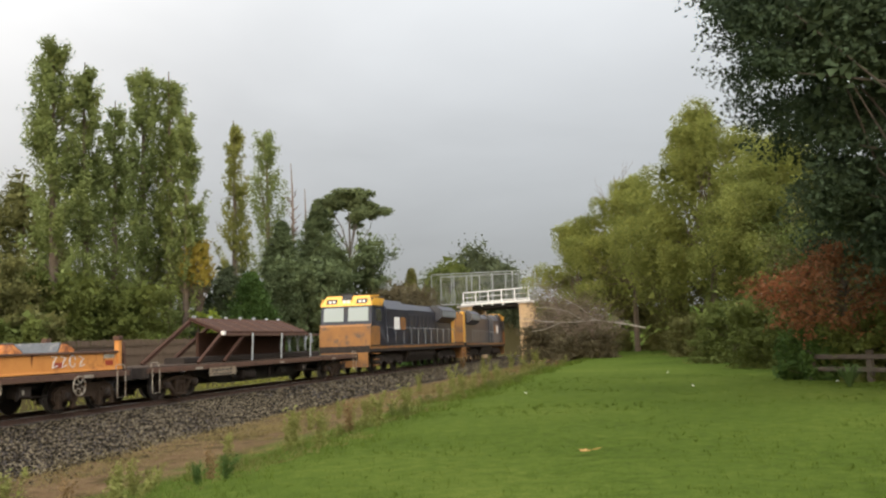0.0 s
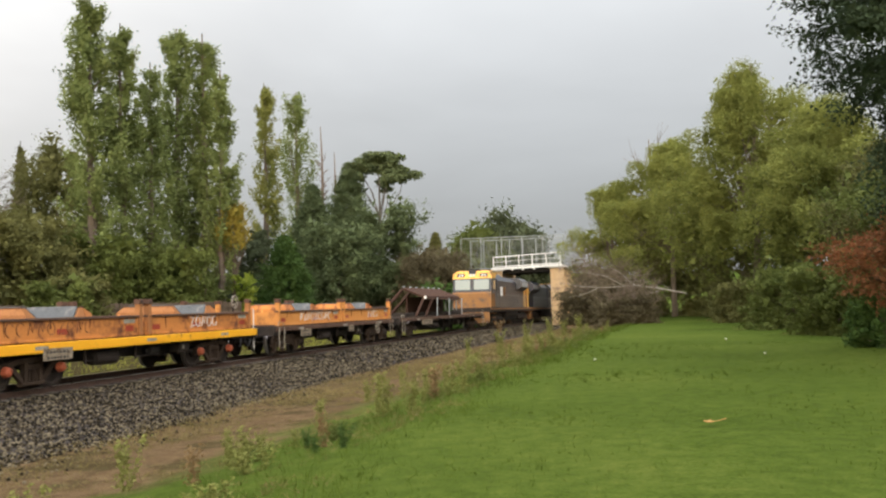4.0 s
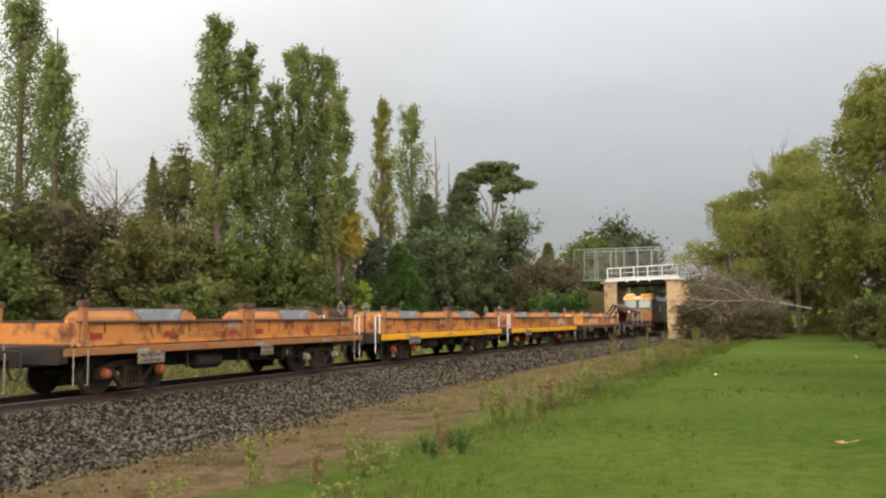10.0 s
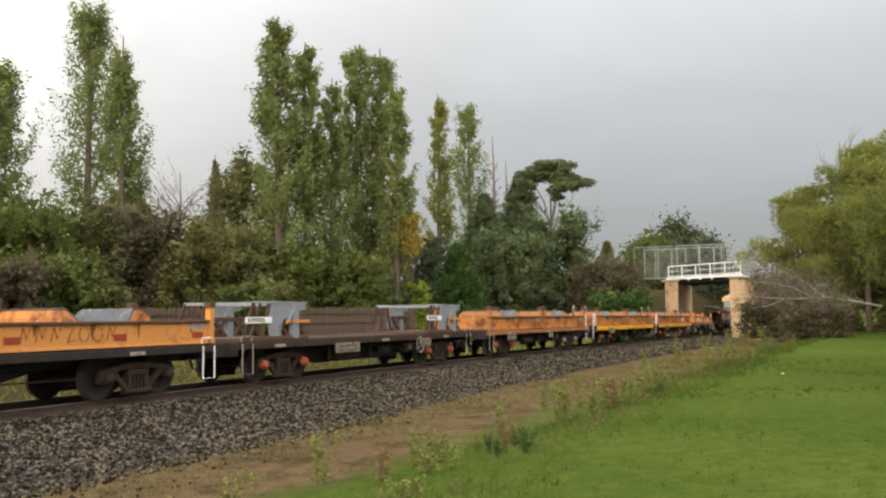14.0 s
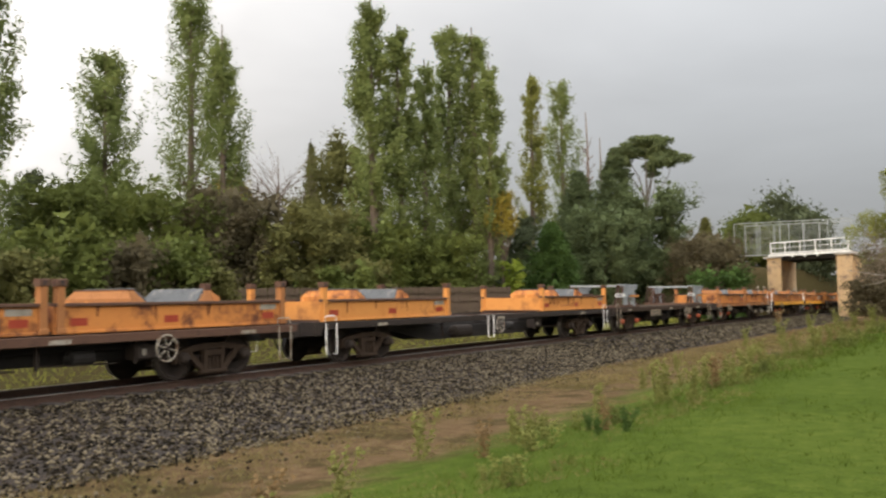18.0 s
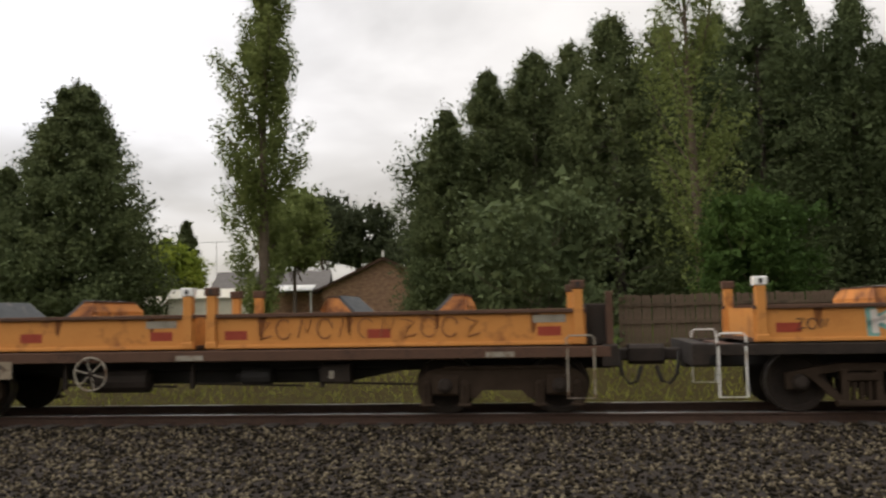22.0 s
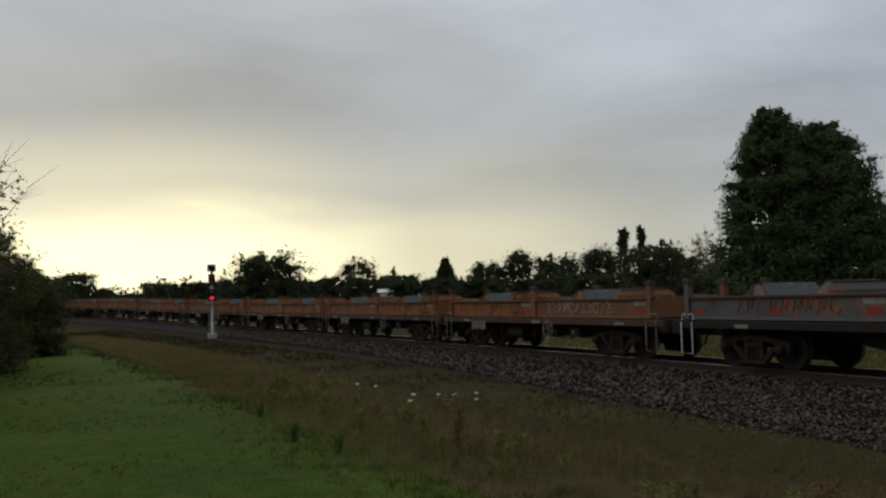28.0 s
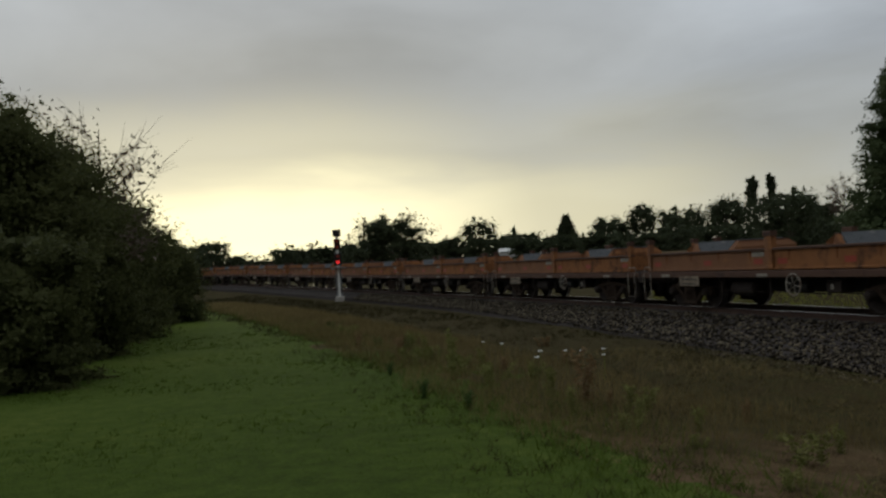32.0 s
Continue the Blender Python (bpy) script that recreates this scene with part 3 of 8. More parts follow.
def ground_z(s, d):
    """Height of the ground at arc s, d metres from the track towards the lawn."""
    s, d = np.asarray(s, float), np.asarray(d, float)
    zr = np.interp(s, ARC, TZ)
    lawn = np.where(s > 20, 0.25 * (zr - np.interp(20, ARC, TZ)), 0.0) * smooth_step(20, 60, s)
    lawn = lawn + np.where(s < -25, 0.5 * (zr - np.interp(-25, ARC, TZ)), 0.0)
    toe = np.minimum(zr - 0.42, lawn - 0.12)
    bed = zr - 0.62
    near = toe + (lawn - toe) * smooth_step(8.0, 12.5, d)
    near = np.where(d < 6.4, bed + (toe - bed) * smooth_step(2.0, 6.4, d), near)
    far = zr - 0.6 + (np.maximum(lawn, zr) + 0.15 - (zr - 0.6)) * smooth_step(3.0, 11.0, -d)
    far = far + 0.9 * smooth_step(14, 45, -d) * (1 - smooth_step(10, 40, s))
    h = np.where(d >= 0, near, far)
    # railway cutting towards the bridge
    cut = smooth_step(78, 108, s) * (1 - smooth_step(135, 170, s))
    h = h + cut * 4.2 * (smooth_step(5.5, 11.0, d) + smooth_step(5.0, 11.0, -d))
    return h

# ---- places ----
BRIDGE_POSE = Matrix.Translation(track_frame(88.0).translation) @ pose(0, 0, 0, 0, 0, math.degrees(track_frame(88.0).to_euler().z) - 90)
HOUSE_POSE = pose(-60.1, 0.9, 1.0, 0, 0, 183)
SIGNAL_POSE = pose(-13.6, -58.4, rail_z(-62.0) - 0.45, 0, 0, -13.1)
SIGNAL_H = 4.65

# ---- trees and shrubs ----
RNG = np.random.default_rng(7)


def leaf_cards(points, size, rng, flat=0.0):
    n = len(points)
    a = rng.normal(size=(n, 3))
    a[:, 2] *= 1 - flat
    a /= np.linalg.norm(a, axis=1)[:, None]
    b = np.cross(a, rng.normal(size=(n, 3)))
    b /= np.linalg.norm(b, axis=1)[:, None] + 1e-9
    s = size * rng.uniform(0.6, 1.35, n)[:, None]
    a, b = a * s, b * s * 0.62
    return np.stack([points - a * 0.9 - b, points + a * 1.1, points - a * 0.5 + b * 1.1], 1)


def branch_points(rng, starts, ends, per, spread, start_at=0.25):
    """Leaf places scattered along branches, closer set towards their ends."""
    n = len(starts)
    t = start_at + (1 - start_at) * rng.random((n, per)) ** 0.7
    p = starts[:, None] + (ends - starts)[:, None] * t[..., None]
    return (p + rng.normal(size=(n, per, 3)) * spread).reshape(-1, 3)


def clumps(rng, centres, per, radius, squash):
    """Leaves in rounded tufts about the ends of the boughs, thickest at the skin of each tuft."""
    n = len(centres)
    u = rng.normal(size=(n, per, 3))
    u /= np.linalg.norm(u, axis=-1, keepdims=True)
    u[..., 2] = np.abs(u[..., 2]) * np.where(rng.random((n, per)) < 0.72, 1, -1)
    r = np.reshape(radius, (-1, 1, 1)) * rng.uniform(0.6, 1.35, (n, 1, 1)) * (rng.random((n, per, 1)) ** 0.4) * rng.uniform(0.85, 1.12, (n, per, 1))
    return (centres[:, None] + u * r * np.array([1, 1, squash])).reshape(-1, 3)


def sprays(rng, centres, outward, per, length, width, twigs=6):
    """Leaves along a few fine twigs that fan out from the end of each bough."""
    n = len(centres)
    d = outward[:, None] + rng.normal(size=(n, twigs, 3)) * 0.62
    d /= np.linalg.norm(d, axis=-1, keepdims=True)
    d = d * np.reshape(length, (-1, 1, 1)) * rng.uniform(0.5, 1.25, (n, twigs, 1))
    m = max(1, per // twigs)
    t = rng.random((n, twigs, m, 1)) ** 0.8
    p = centres[:, None, None] + d[:, :, None] * t
    return (p + rng.normal(size=p.shape) * np.reshape(width, (-1, 1, 1, 1)) * (0.35 + 0.65 * t)).reshape(-1, 3)


def tree(name, x, y, z, height, radius, kind, mat, label, category="tree", leaves=6000, size=0.16, seed=1, trunk=None, lean=0.0, group="", bare=0.12, base=None):
    """A tapered trunk with limbs, and a crown of many small leaves on branches. kind sets the habit."""
    rng = np.random.default_rng(seed)
    top = thing(name, label, category, group, at=pose(x, y, z))
    H, R = height, radius
    tr_r = trunk or max(0.06, H * 0.017)
    bits = Bits()
    bend = rng.normal(size=2) * H * 0.012
    stem = [(bend[0] * math.sin(2.2 * k / 6), bend[1] * math.sin(1.7 * k / 6) + lean * (k / 6) ** 2, H * (1.0 if kind in ("poplar", "cone", "pine", "flame") else 0.93) * k / 6) for k in range(7)]
    stem[0] = (0, 0, -0.4)
    stem_arr = np.array(stem)

    def on_stem(h):
        return np.stack([np.interp(h * 6, np.arange(7), stem_arr[:, i]) for i in range(3)], -1)
    if kind == "poplar":
        nb = int(44 + 3.6 * H)
        h = np.sort(rng.uniform(bare, 0.97, nb))
        ang = rng.uniform(0, 2 * math.pi, nb)
        prof = np.minimum(1, ((h - bare) / 0.10 + 0.42)) * (1 - np.maximum(0, h - 0.40) / 0.66) ** 0.6
        out = R * prof * rng.uniform(0.5, 1.12, nb)
        rise = np.minimum(out * rng.uniform(1.3, 2.6, nb), (1.03 - h) * H)
        st = on_stem(h * 0.96)
        en = st + np.stack([np.cos(ang) * out, np.sin(ang) * out, rise], -1)
        pts = branch_points(rng, st, en, max(4, leaves // nb), R * 0.07 + 0.04, 0.32)
        limbs = range(0, nb, 4)
    elif kind in ("cone", "pine", "flame"):
        # flame: a broad cypress of a hedge, with several upright tips
        nb = int(330 + 11 * H)
        h = bare + (0.985 - bare) * rng.random(nb) ** 1.2
        ang = rng.uniform(0, 2 * math.pi, nb)
        taper = {"cone": (1 - h) ** 0.72, "pine": (1 - h) ** 0.5, "flame": (1 - h ** 1.45) ** 0.78}[kind]
        prof = np.minimum(1, (h - bare) / 0.09 + 0.6) * taper
        out = R * (0.86 if kind == "flame" else 1.0) * prof * rng.uniform(0.66, 1.0, nb) * (1 + 0.11 * np.sin(ang * 3 + h * 17 + seed) + 0.06 * np.sin(ang * 7 + h * 31))
        rise = np.minimum(out * rng.uniform(-0.05, 0.22, nb), (1.0 - h) * H * 0.5)
        st = on_stem(h * 0.98)
        dirs = np.stack([np.cos(ang), np.sin(ang), np.full(nb, 0.75 if kind == "flame" else 0.35)], -1)
        en = st + np.stack([np.cos(ang) * out, np.sin(ang) * out, rise], -1)
        tuft = R * (0.05 + 0.15 * (1 - h) ** 0.6)
        per = max(8, leaves // nb)
        pts = np.concatenate([clumps(rng, en, int(per * 0.6), tuft, 0.8), sprays(rng, en, dirs, int(per * 0.4), tuft * 1.5, tuft * 0.22)])
        limbs = range(0, nb, 9)
    elif kind == "willow":
        # tiers of arching boughs; each ends in a dome of leaves that trails off downwards
        nb = 74
        ang = rng.uniform(0, 2 * math.pi, nb)
        el = rng.uniform(-0.2, 1.5, nb)
        rr = R * np.cos(el) * rng.uniform(0.5, 0.98, nb) * (1 + 0.2 * np.sin(3 * ang + seed))
        st = on_stem(np.full(nb, 0.36))
        en = np.stack([np.cos(ang) * rr, np.sin(ang) * rr, H * (0.40 + 0.53 * np.sin(el) * rng.uniform(0.74, 1.05, nb))], -1)
        per = max(6, leaves // nb)
        dome = R * rng.uniform(0.13, 0.25, nb)
        u = rng.normal(size=(nb, per, 3))
        u /= np.linalg.norm(u, axis=-1, keepdims=True)
        u[..., 2] = np.abs(u[..., 2]) * 0.55
        pts = en[:, None] + u * dome[:, None, None] * (0.55 + 0.5 * rng.random((nb, per, 1)))
        strand = np.round(np.arctan2(u[..., 1], u[..., 0]) * 7) / 7
        trail = np.abs(np.sin(strand * 5.3 + np.arange(nb)[:, None])) * 0.75 + 0.25
        drop = rng.random((nb, per)) ** 1.3 * trail * (0.09 + 0.17 * rng.random((nb, 1))) * H
        pts[..., 2] = np.maximum(pts[..., 2] - drop, 0.3 + 1.6 * rng.random((nb, per)))
        pts = pts.reshape(-1, 3)
        limbs = range(0, nb, 2)
    elif kind == "layered":
        # dark evergreen: flat sprays of foliage in clumps, with sky between them
        nb = 210
        ang = rng.uniform(0, 2 * math.pi, nb)
        low = 0.3 if base is None else base
        hh = low + (1 - low) * rng.random(nb)
        wide = np.sin(np.clip((hh - low) / (1 - low) * 0.80 + 0.18, 0, 1) * math.pi) ** 0.6
        rr = R * wide * np.sqrt(rng.uniform(0.12, 1.0, nb)) * (1 + 0.16 * np.sin(3 * ang + 9 * hh))
        st = on_stem(np.clip(hh * 0.9, 0.1, 0.95))
        en = np.stack([np.cos(ang) * rr, np.sin(ang) * rr, H * hh], -1)
        # a few long limbs lean out over the lawn
        far = slice(0, 16)
        en[far] = np.stack([-R * rng.uniform(0.8, 1.42, 16), R * rng.uniform(-0.3, 0.3, 16), H * rng.uniform(0.60, 0.80, 16)], -1)
        dirs = np.stack([np.cos(ang), np.sin(ang), np.full(nb, 0.1)], -1)
        per = max(8, leaves // nb)
        pts = np.concatenate([clumps(rng, en, int(per * 0.65), R * 0.19, 0.65), sprays(rng, en, dirs, int(per * 0.35), np.full(nb, R * 0.28), np.full(nb, R * 0.035))])
        limbs = range(0, nb, 3)
    elif kind == "gum":
        nb = 34
        ang = rng.uniform(0, 2 * math.pi, nb)
        rr = R * np.sqrt(rng.random(nb)) * 1.0
        st = on_stem(rng.uniform(0.50, 0.62, nb))
        en = np.stack([np.cos(ang) * rr, np.sin(ang) * rr, H * (0.72 + 0.24 * np.sqrt(np.maximum(0, 1 - (rr / R) ** 2)) * rng.uniform(0.6, 1.1, nb))], -1)
        pts = clumps(rng, en, leaves // nb, R * 0.2, 0.45)
        limbs = range(0, nb, 4)
    elif kind == "bare":
        nb = 60
        ang = rng.uniform(0, 2 * math.pi, nb)
        st = on_stem(rng.uniform(0.25, 0.8, nb))
        out = R * rng.uniform(0.4, 1.0, nb)
        en = st + np.stack([np.cos(ang) * out, np.sin(ang) * out, out * rng.uniform(0.5, 1.3, nb)], -1)
        pts = branch_points(rng, st, en, max(1, leaves // nb), R * 0.1, 0.5)
        limbs = range(nb)
    else:   # round crowns and bushes
        nb = 110
        ang = rng.uniform(0, 2 * math.pi, nb)
        zz = rng.uniform(-0.75, 1.0, nb)
        rr = R * np.sqrt(np.maximum(0.02, 1 - zz ** 2)) * rng.uniform(0.6, 0.98, nb)
        low = 0.5 if base is None else base
        mid, half = H * (1 + low) / 2 - H * 0.02, H * (1 - low) / 2
        if kind == "bush":
            mid, half = H * 0.42, H * 0.56
            zz = rng.uniform(-0.8, 1.0, nb)
        st = np.tile(np.array([[0, 0, mid * 0.55]]), (nb, 1)) + rng.normal(size=(nb, 3)) * R * 0.12
        en = np.stack([np.cos(ang) * rr, np.sin(ang) * rr, mid + half * zz * rng.uniform(0.85, 1.08, nb)], -1)
        per, wide = max(6, leaves // nb), min(R, H * 0.6)
        dirs = en - st
        dirs = dirs / (np.linalg.norm(dirs, axis=1)[:, None] + 1e-6) + np.array([0, 0, 0.25])
        pts = np.concatenate([clumps(rng, en, int(per * 0.62), wide * 0.24, 0.75), sprays(rng, en, dirs, int(per * 0.38), np.full(nb, wide * 0.42), np.full(nb, wide * 0.05))])
        pts[:, 2] = np.maximum(pts[:, 2], 0.02 * H)
        limbs = range(0, nb, 6)
    if kind != "bush":
        bits.tube(stem, tr_r, 8, tr_r * 0.12)
    for i in limbs:
        a, b = Vector(st[i]), Vector(en[i])
        side = Vector(rng.normal(size=3)) * (b - a).length * 0.06
        r0 = tr_r * (0.16 if kind in ("poplar", "cone", "pine", "flame") else 0.3) * (1 if kind != "bare" else 0.7)
        bits.tube([a, (a + b) / 2 + side, b], r0, 4, r0 * 0.2)
        if kind == "bare":
            for _ in range(4):
                c = a.lerp(b, rng.uniform(0.4, 1.0))
                bits.tube([c, c + (b - a) * 0.35 + Vector(rng.normal(size=3)) * R * 0.16], r0 * 0.4, 3, r0 * 0.1)
    part("trunk", bits, M["bark_grey"] if kind == "gum" else M["twig"] if kind == "bare" else M["bark_dark"] if kind in ("cone", "pine", "flame", "layered") else M["bark"], top)
    if leaves:
        cards = leaf_cards(pts, size, rng, 0.2)
        if kind != "bare":
            # larger sprays deep inside the crown, where the eye cannot pass
            deep = pts[::{"poplar": 26, "willow": 16, "layered": 16}.get(kind, 6)] * np.array([0.7, 0.7, 1.0])
            deep[:, 2] -= 0.02 * H
            cards = np.concatenate([cards, leaf_cards(np.maximum(deep, [-1e9, -1e9, 0.1]), size * (2.2 if kind in ("gum", "layered", "poplar") else 3.0), rng, 0.2)])
        part("crown", leaves_mesh("crown", cards, mat), mat, top)
    return top


# ---- trees: name, x, y, z, height, radius, habit, leaf, label, category, leaves, leaf size, crown base, bare stem ----
TREES = [
    ('poplar_tree', -27.2, 53.7, 0.07, 21.4, 2.2, 'poplar', 'poplar', 'tall columnar poplar with yellowing green leaves behind the fence', 'tree', 15500, 0.10472000000000002, None, 0.03),
    ('poplar_tree', -26.3, 56.4, 0.06, 20.6, 1.9, 'poplar', 'poplar', 'tall columnar poplar with yellowing green leaves behind the fence', 'tree', 12400, 0.10472000000000002, None, 0.03),
    ('poplar_tree', -25.9, 63.1, 0.04, 22.6, 2.3, 'poplar', 'poplar', 'tall columnar poplar with yellowing green leaves behind the fence', 'tree', 13950, 0.11088000000000002, None, 0.03),
    ('poplar_tree', -24.3, 64.8, 0.03, 22.4, 2.0, 'poplar', 'poplar', 'tall columnar poplar with yellowing green leaves behind the fence', 'tree', 12400, 0.11088000000000002, None, 0.03),
    ('poplar_tree', -22.1, 62.4, 0.04, 19.0, 1.5, 'poplar', 'poplar', 'tall columnar poplar with yellowing green leaves behind the fence', 'tree', 7750, 0.11088000000000002, None, 0.03),
    ('poplar_tree', -25.8, 58.8, 0.05, 18.8, 1.6, 'poplar', 'poplar', 'tall columnar poplar with yellowing green leaves behind the fence', 'tree', 7750, 0.11088000000000002, None, 0.03),
    ('poplar_tree', -25.0, 82.5, -0.03, 23.1, 1.9, 'poplar', 'poplar_yellow', 'slender yellowing poplar behind the train', 'tree', 7750, 0.12320000000000003, None, 0.03),
    ('poplar_tree', -25.5, 97.0, 1.96, 23.4, 2.7, 'poplar', 'poplar', 'slender poplar behind dark conifers', 'tree', 7750, 0.12320000000000003, None, 0.03),
    ('bare_tree', -23.0, 95.5, 1.75, 20.9, 0.8, 'bare', 'twig', 'thin leafless poplar spire', 'tree', 0, 0.12320000000000003, None, 0.1),
    ('bare_tree', -21.2, 96.0, 1.86, 17.8, 0.5, 'bare', 'twig', 'thin leafless poplar spire', 'tree', 0, 0.12320000000000003, None, 0.1),
    ('poplar_tree', -49.9, 62.7, 0.05, 28.5, 3.8, 'poplar', 'poplar', 'tall columnar poplar with yellowing green leaves behind the fence', 'tree', 12400, 0.12320000000000003, None, 0.03),
    ('poplar_tree', -42.8, 58.1, 0.06, 23.3, 2.3, 'poplar', 'poplar', 'tall columnar poplar with yellowing green leaves behind the fence', 'tree', 10075, 0.11704000000000002, None, 0.03),
    ('poplar_tree', -47.5, 50.2, 0.08, 19.9, 2.7, 'poplar', 'poplar', 'tall columnar poplar with yellowing green leaves behind the fence', 'tree', 10075, 0.12320000000000003, None, 0.03),
    ('poplar_tree', -37.5, 26.9, 0.33, 18.7, 2.1, 'poplar', 'poplar', 'tall poplar among dark cypresses', 'tree', 13950, 0.09240000000000001, None, 0.03),
    ('poplar_tree', -36.9, 30.9, 0.27, 19.2, 2.1, 'poplar', 'poplar', 'tall poplar among dark cypresses', 'tree', 13950, 0.09240000000000001, None, 0.03),
    ('poplar_tree', -40.2, 12.5, 0.42, 17.6, 2.6, 'poplar', 'poplar', 'tall thin-leaved grey-green poplar before dark cypresses', 'tree', 7750, 0.08624000000000002, None, 0.03),
    ('poplar_tree', -43.3, -8.1, 0.51, 18.7, 2.4, 'poplar', 'poplar', 'lone tall poplar beside the brick house', 'tree', 27000, 0.08624000000000002, None, 0.03),
    ('conifer_tree', -49.0, 1.0, 0.74, 12.4, 3.0, 'flame', 'cypress', 'dense dark green cypress behind the paling fence', 'tree', 18600, 0.09240000000000001, None, 0.0),
    ('conifer_tree', -50.9, 3.5, 0.82, 15.1, 4.3, 'flame', 'cypress', 'dense dark green cypress behind the paling fence', 'tree', 18600, 0.09240000000000001, None, 0.0),
    ('conifer_tree', -52.7, 6.2, 0.89, 16.7, 5.8, 'flame', 'cypress', 'dense dark green cypress behind the paling fence', 'tree', 18600, 0.09240000000000001, None, 0.0),
    ('conifer_tree', -56.3, 9.3, 0.98, 18.3, 5.8, 'flame', 'cypress', 'dense dark green cypress behind the paling fence', 'tree', 18600, 0.09240000000000001, None, 0.0),
    ('conifer_tree', -48.9, 10.6, 0.78, 17.7, 5.9, 'flame', 'cypress', 'dense dark green cypress behind the paling fence', 'tree', 18600, 0.09240000000000001, None, 0.0),
    ('conifer_tree', -54.1, 14.6, 0.95, 18.8, 6.1, 'flame', 'cypress', 'dense dark green cypress behind the paling fence', 'tree', 18600, 0.09240000000000001, None, 0.0),
    ('conifer_tree', -55.1, 18.4, 0.98, 19.8, 6.4, 'flame', 'pine', 'dense dark green cypress behind the paling fence', 'tree', 18600, 0.09240000000000001, None, 0.0),
    ('conifer_tree', -48.6, 18.8, 0.81, 18.8, 6.1, 'flame', 'pine', 'dense dark green cypress behind the paling fence', 'tree', 18600, 0.09240000000000001, None, 0.0),
    ('conifer_tree', -51.4, 22.5, 0.88, 20.2, 5.7, 'flame', 'pine', 'dense dark green cypress behind the paling fence', 'tree', 18600, 0.09240000000000001, None, 0.0),
    ('conifer_tree', -48.5, 23.9, 0.78, 18.6, 5.5, 'flame', 'pine', 'dense dark green cypress behind the paling fence', 'tree', 18600, 0.09240000000000001, None, 0.0),
    ('conifer_tree', -47.6, 25.7, 0.72, 15.5, 4.1, 'flame', 'pine', 'dense dark green cypress behind the paling fence', 'tree', 18600, 0.09240000000000001, None, 0.0),
    ('conifer_tree', -48.4, 28.3, 0.69, 17.4, 5.2, 'flame', 'pine', 'dense dark green cypress behind the paling fence', 'tree', 18600, 0.09240000000000001, None, 0.0),
    ('conifer_tree', -48.5, 32.1, 0.58, 18.7, 5.4, 'flame', 'pine', 'dense dark green cypress behind the paling fence', 'tree', 18600, 0.09240000000000001, None, 0.0),
    ('conifer_tree', -46.6, 34.7, 0.44, 17.2, 5.4, 'flame', 'pine', 'dense dark green cypress behind the paling fence', 'tree', 18600, 0.09240000000000001, None, 0.0),
    ('conifer_tree', -49.8, 15.2, 0.83, 15.7, 4.7, 'flame', 'pine', 'dense dark green cypress behind the paling fence', 'tree', 13950, 0.09856000000000002, None, 0.0),
    ('shrub', -56.0, 2.4, 0.96, 11.4, 4.3, 'bush', 'cypress', 'dense dark green cypress hedge behind the fence', 'tree', 13950, 0.12320000000000003, None, 0.1),
    ('shrub', -57.7, 6.4, 0.99, 13.3, 4.8, 'bush', 'cypress', 'dense dark green cypress hedge behind the fence', 'tree', 13950, 0.12320000000000003, None, 0.1),
    ('shrub', -59.1, 10.7, 1.0, 15.0, 5.0, 'bush', 'cypress', 'dense dark green cypress hedge behind the fence', 'tree', 13950, 0.12320000000000003, None, 0.1),
    ('shrub', -58.1, 15.2, 1.0, 15.4, 5.0, 'bush', 'cypress', 'dense dark green cypress hedge behind the fence', 'tree', 13950, 0.12320000000000003, None, 0.1),
    ('shrub', -58.7, 20.4, 1.0, 16.7, 5.2, 'bush', 'pine', 'dense dark green cypress hedge behind the fence', 'tree', 13950, 0.12320000000000003, None, 0.1),
    ('shrub', -56.9, 24.8, 0.94, 17.0, 5.2, 'bush', 'pine', 'dense dark green cypress hedge behind the fence', 'tree', 13950, 0.12320000000000003, None, 0.1),
    ('shrub', -55.1, 28.7, 0.82, 14.9, 4.8, 'bush', 'pine', 'dense dark green cypress hedge behind the fence', 'tree', 13950, 0.12320000000000003, None, 0.1),
    ('shrub', -53.8, 32.9, 0.65, 14.6, 4.8, 'bush', 'pine', 'dense dark green cypress hedge behind the fence', 'tree', 13950, 0.12320000000000003, None, 0.1),
    ('shrub', -51.4, 36.7, 0.46, 13.7, 4.4, 'bush', 'pine', 'dense dark green cypress hedge behind the fence', 'tree', 13950, 0.12320000000000003, None, 0.1),
    ('shrub', -33.9, 12.4, 0.2, 5.3, 1.8, 'bush', 'shrub', 'rounded bright green shrub at the fence', 'shrub', 5425, 0.09856000000000002, None, 0.1),
    ('shrub', -26.6, 18.0, 0.1, 2.8, 1.0, 'bush', 'shrub', 'small green shrub at the fence', 'shrub', 2790, 0.08624000000000002, None, 0.1),
    ('conifer_tree', -54.7, -22.1, 1.06, 15.6, 6.2, 'cone', 'cypress', 'broad dark conical cypress in a garden', 'tree', 40300, 0.12936000000000003, None, 0.03),
    ('conifer_tree', -54.2, -25.8, 1.08, 10.3, 3.1, 'cone', 'cypress', 'small dark cypress in a garden', 'tree', 7750, 0.12320000000000003, None, 0.03),
    ('pine_tree', -50.1, -44.4, 1.16, 14.4, 4.5, 'pine', 'pine', 'big dark dense conifer near the line', 'tree', 37200, 0.13244000000000003, None, 0.0),
    ('pine_tree', -53.9, -43.1, 1.28, 13.1, 5.5, 'pine', 'pine', 'big dark dense conifer near the line', 'tree', 37200, 0.13244000000000003, None, 0.0),
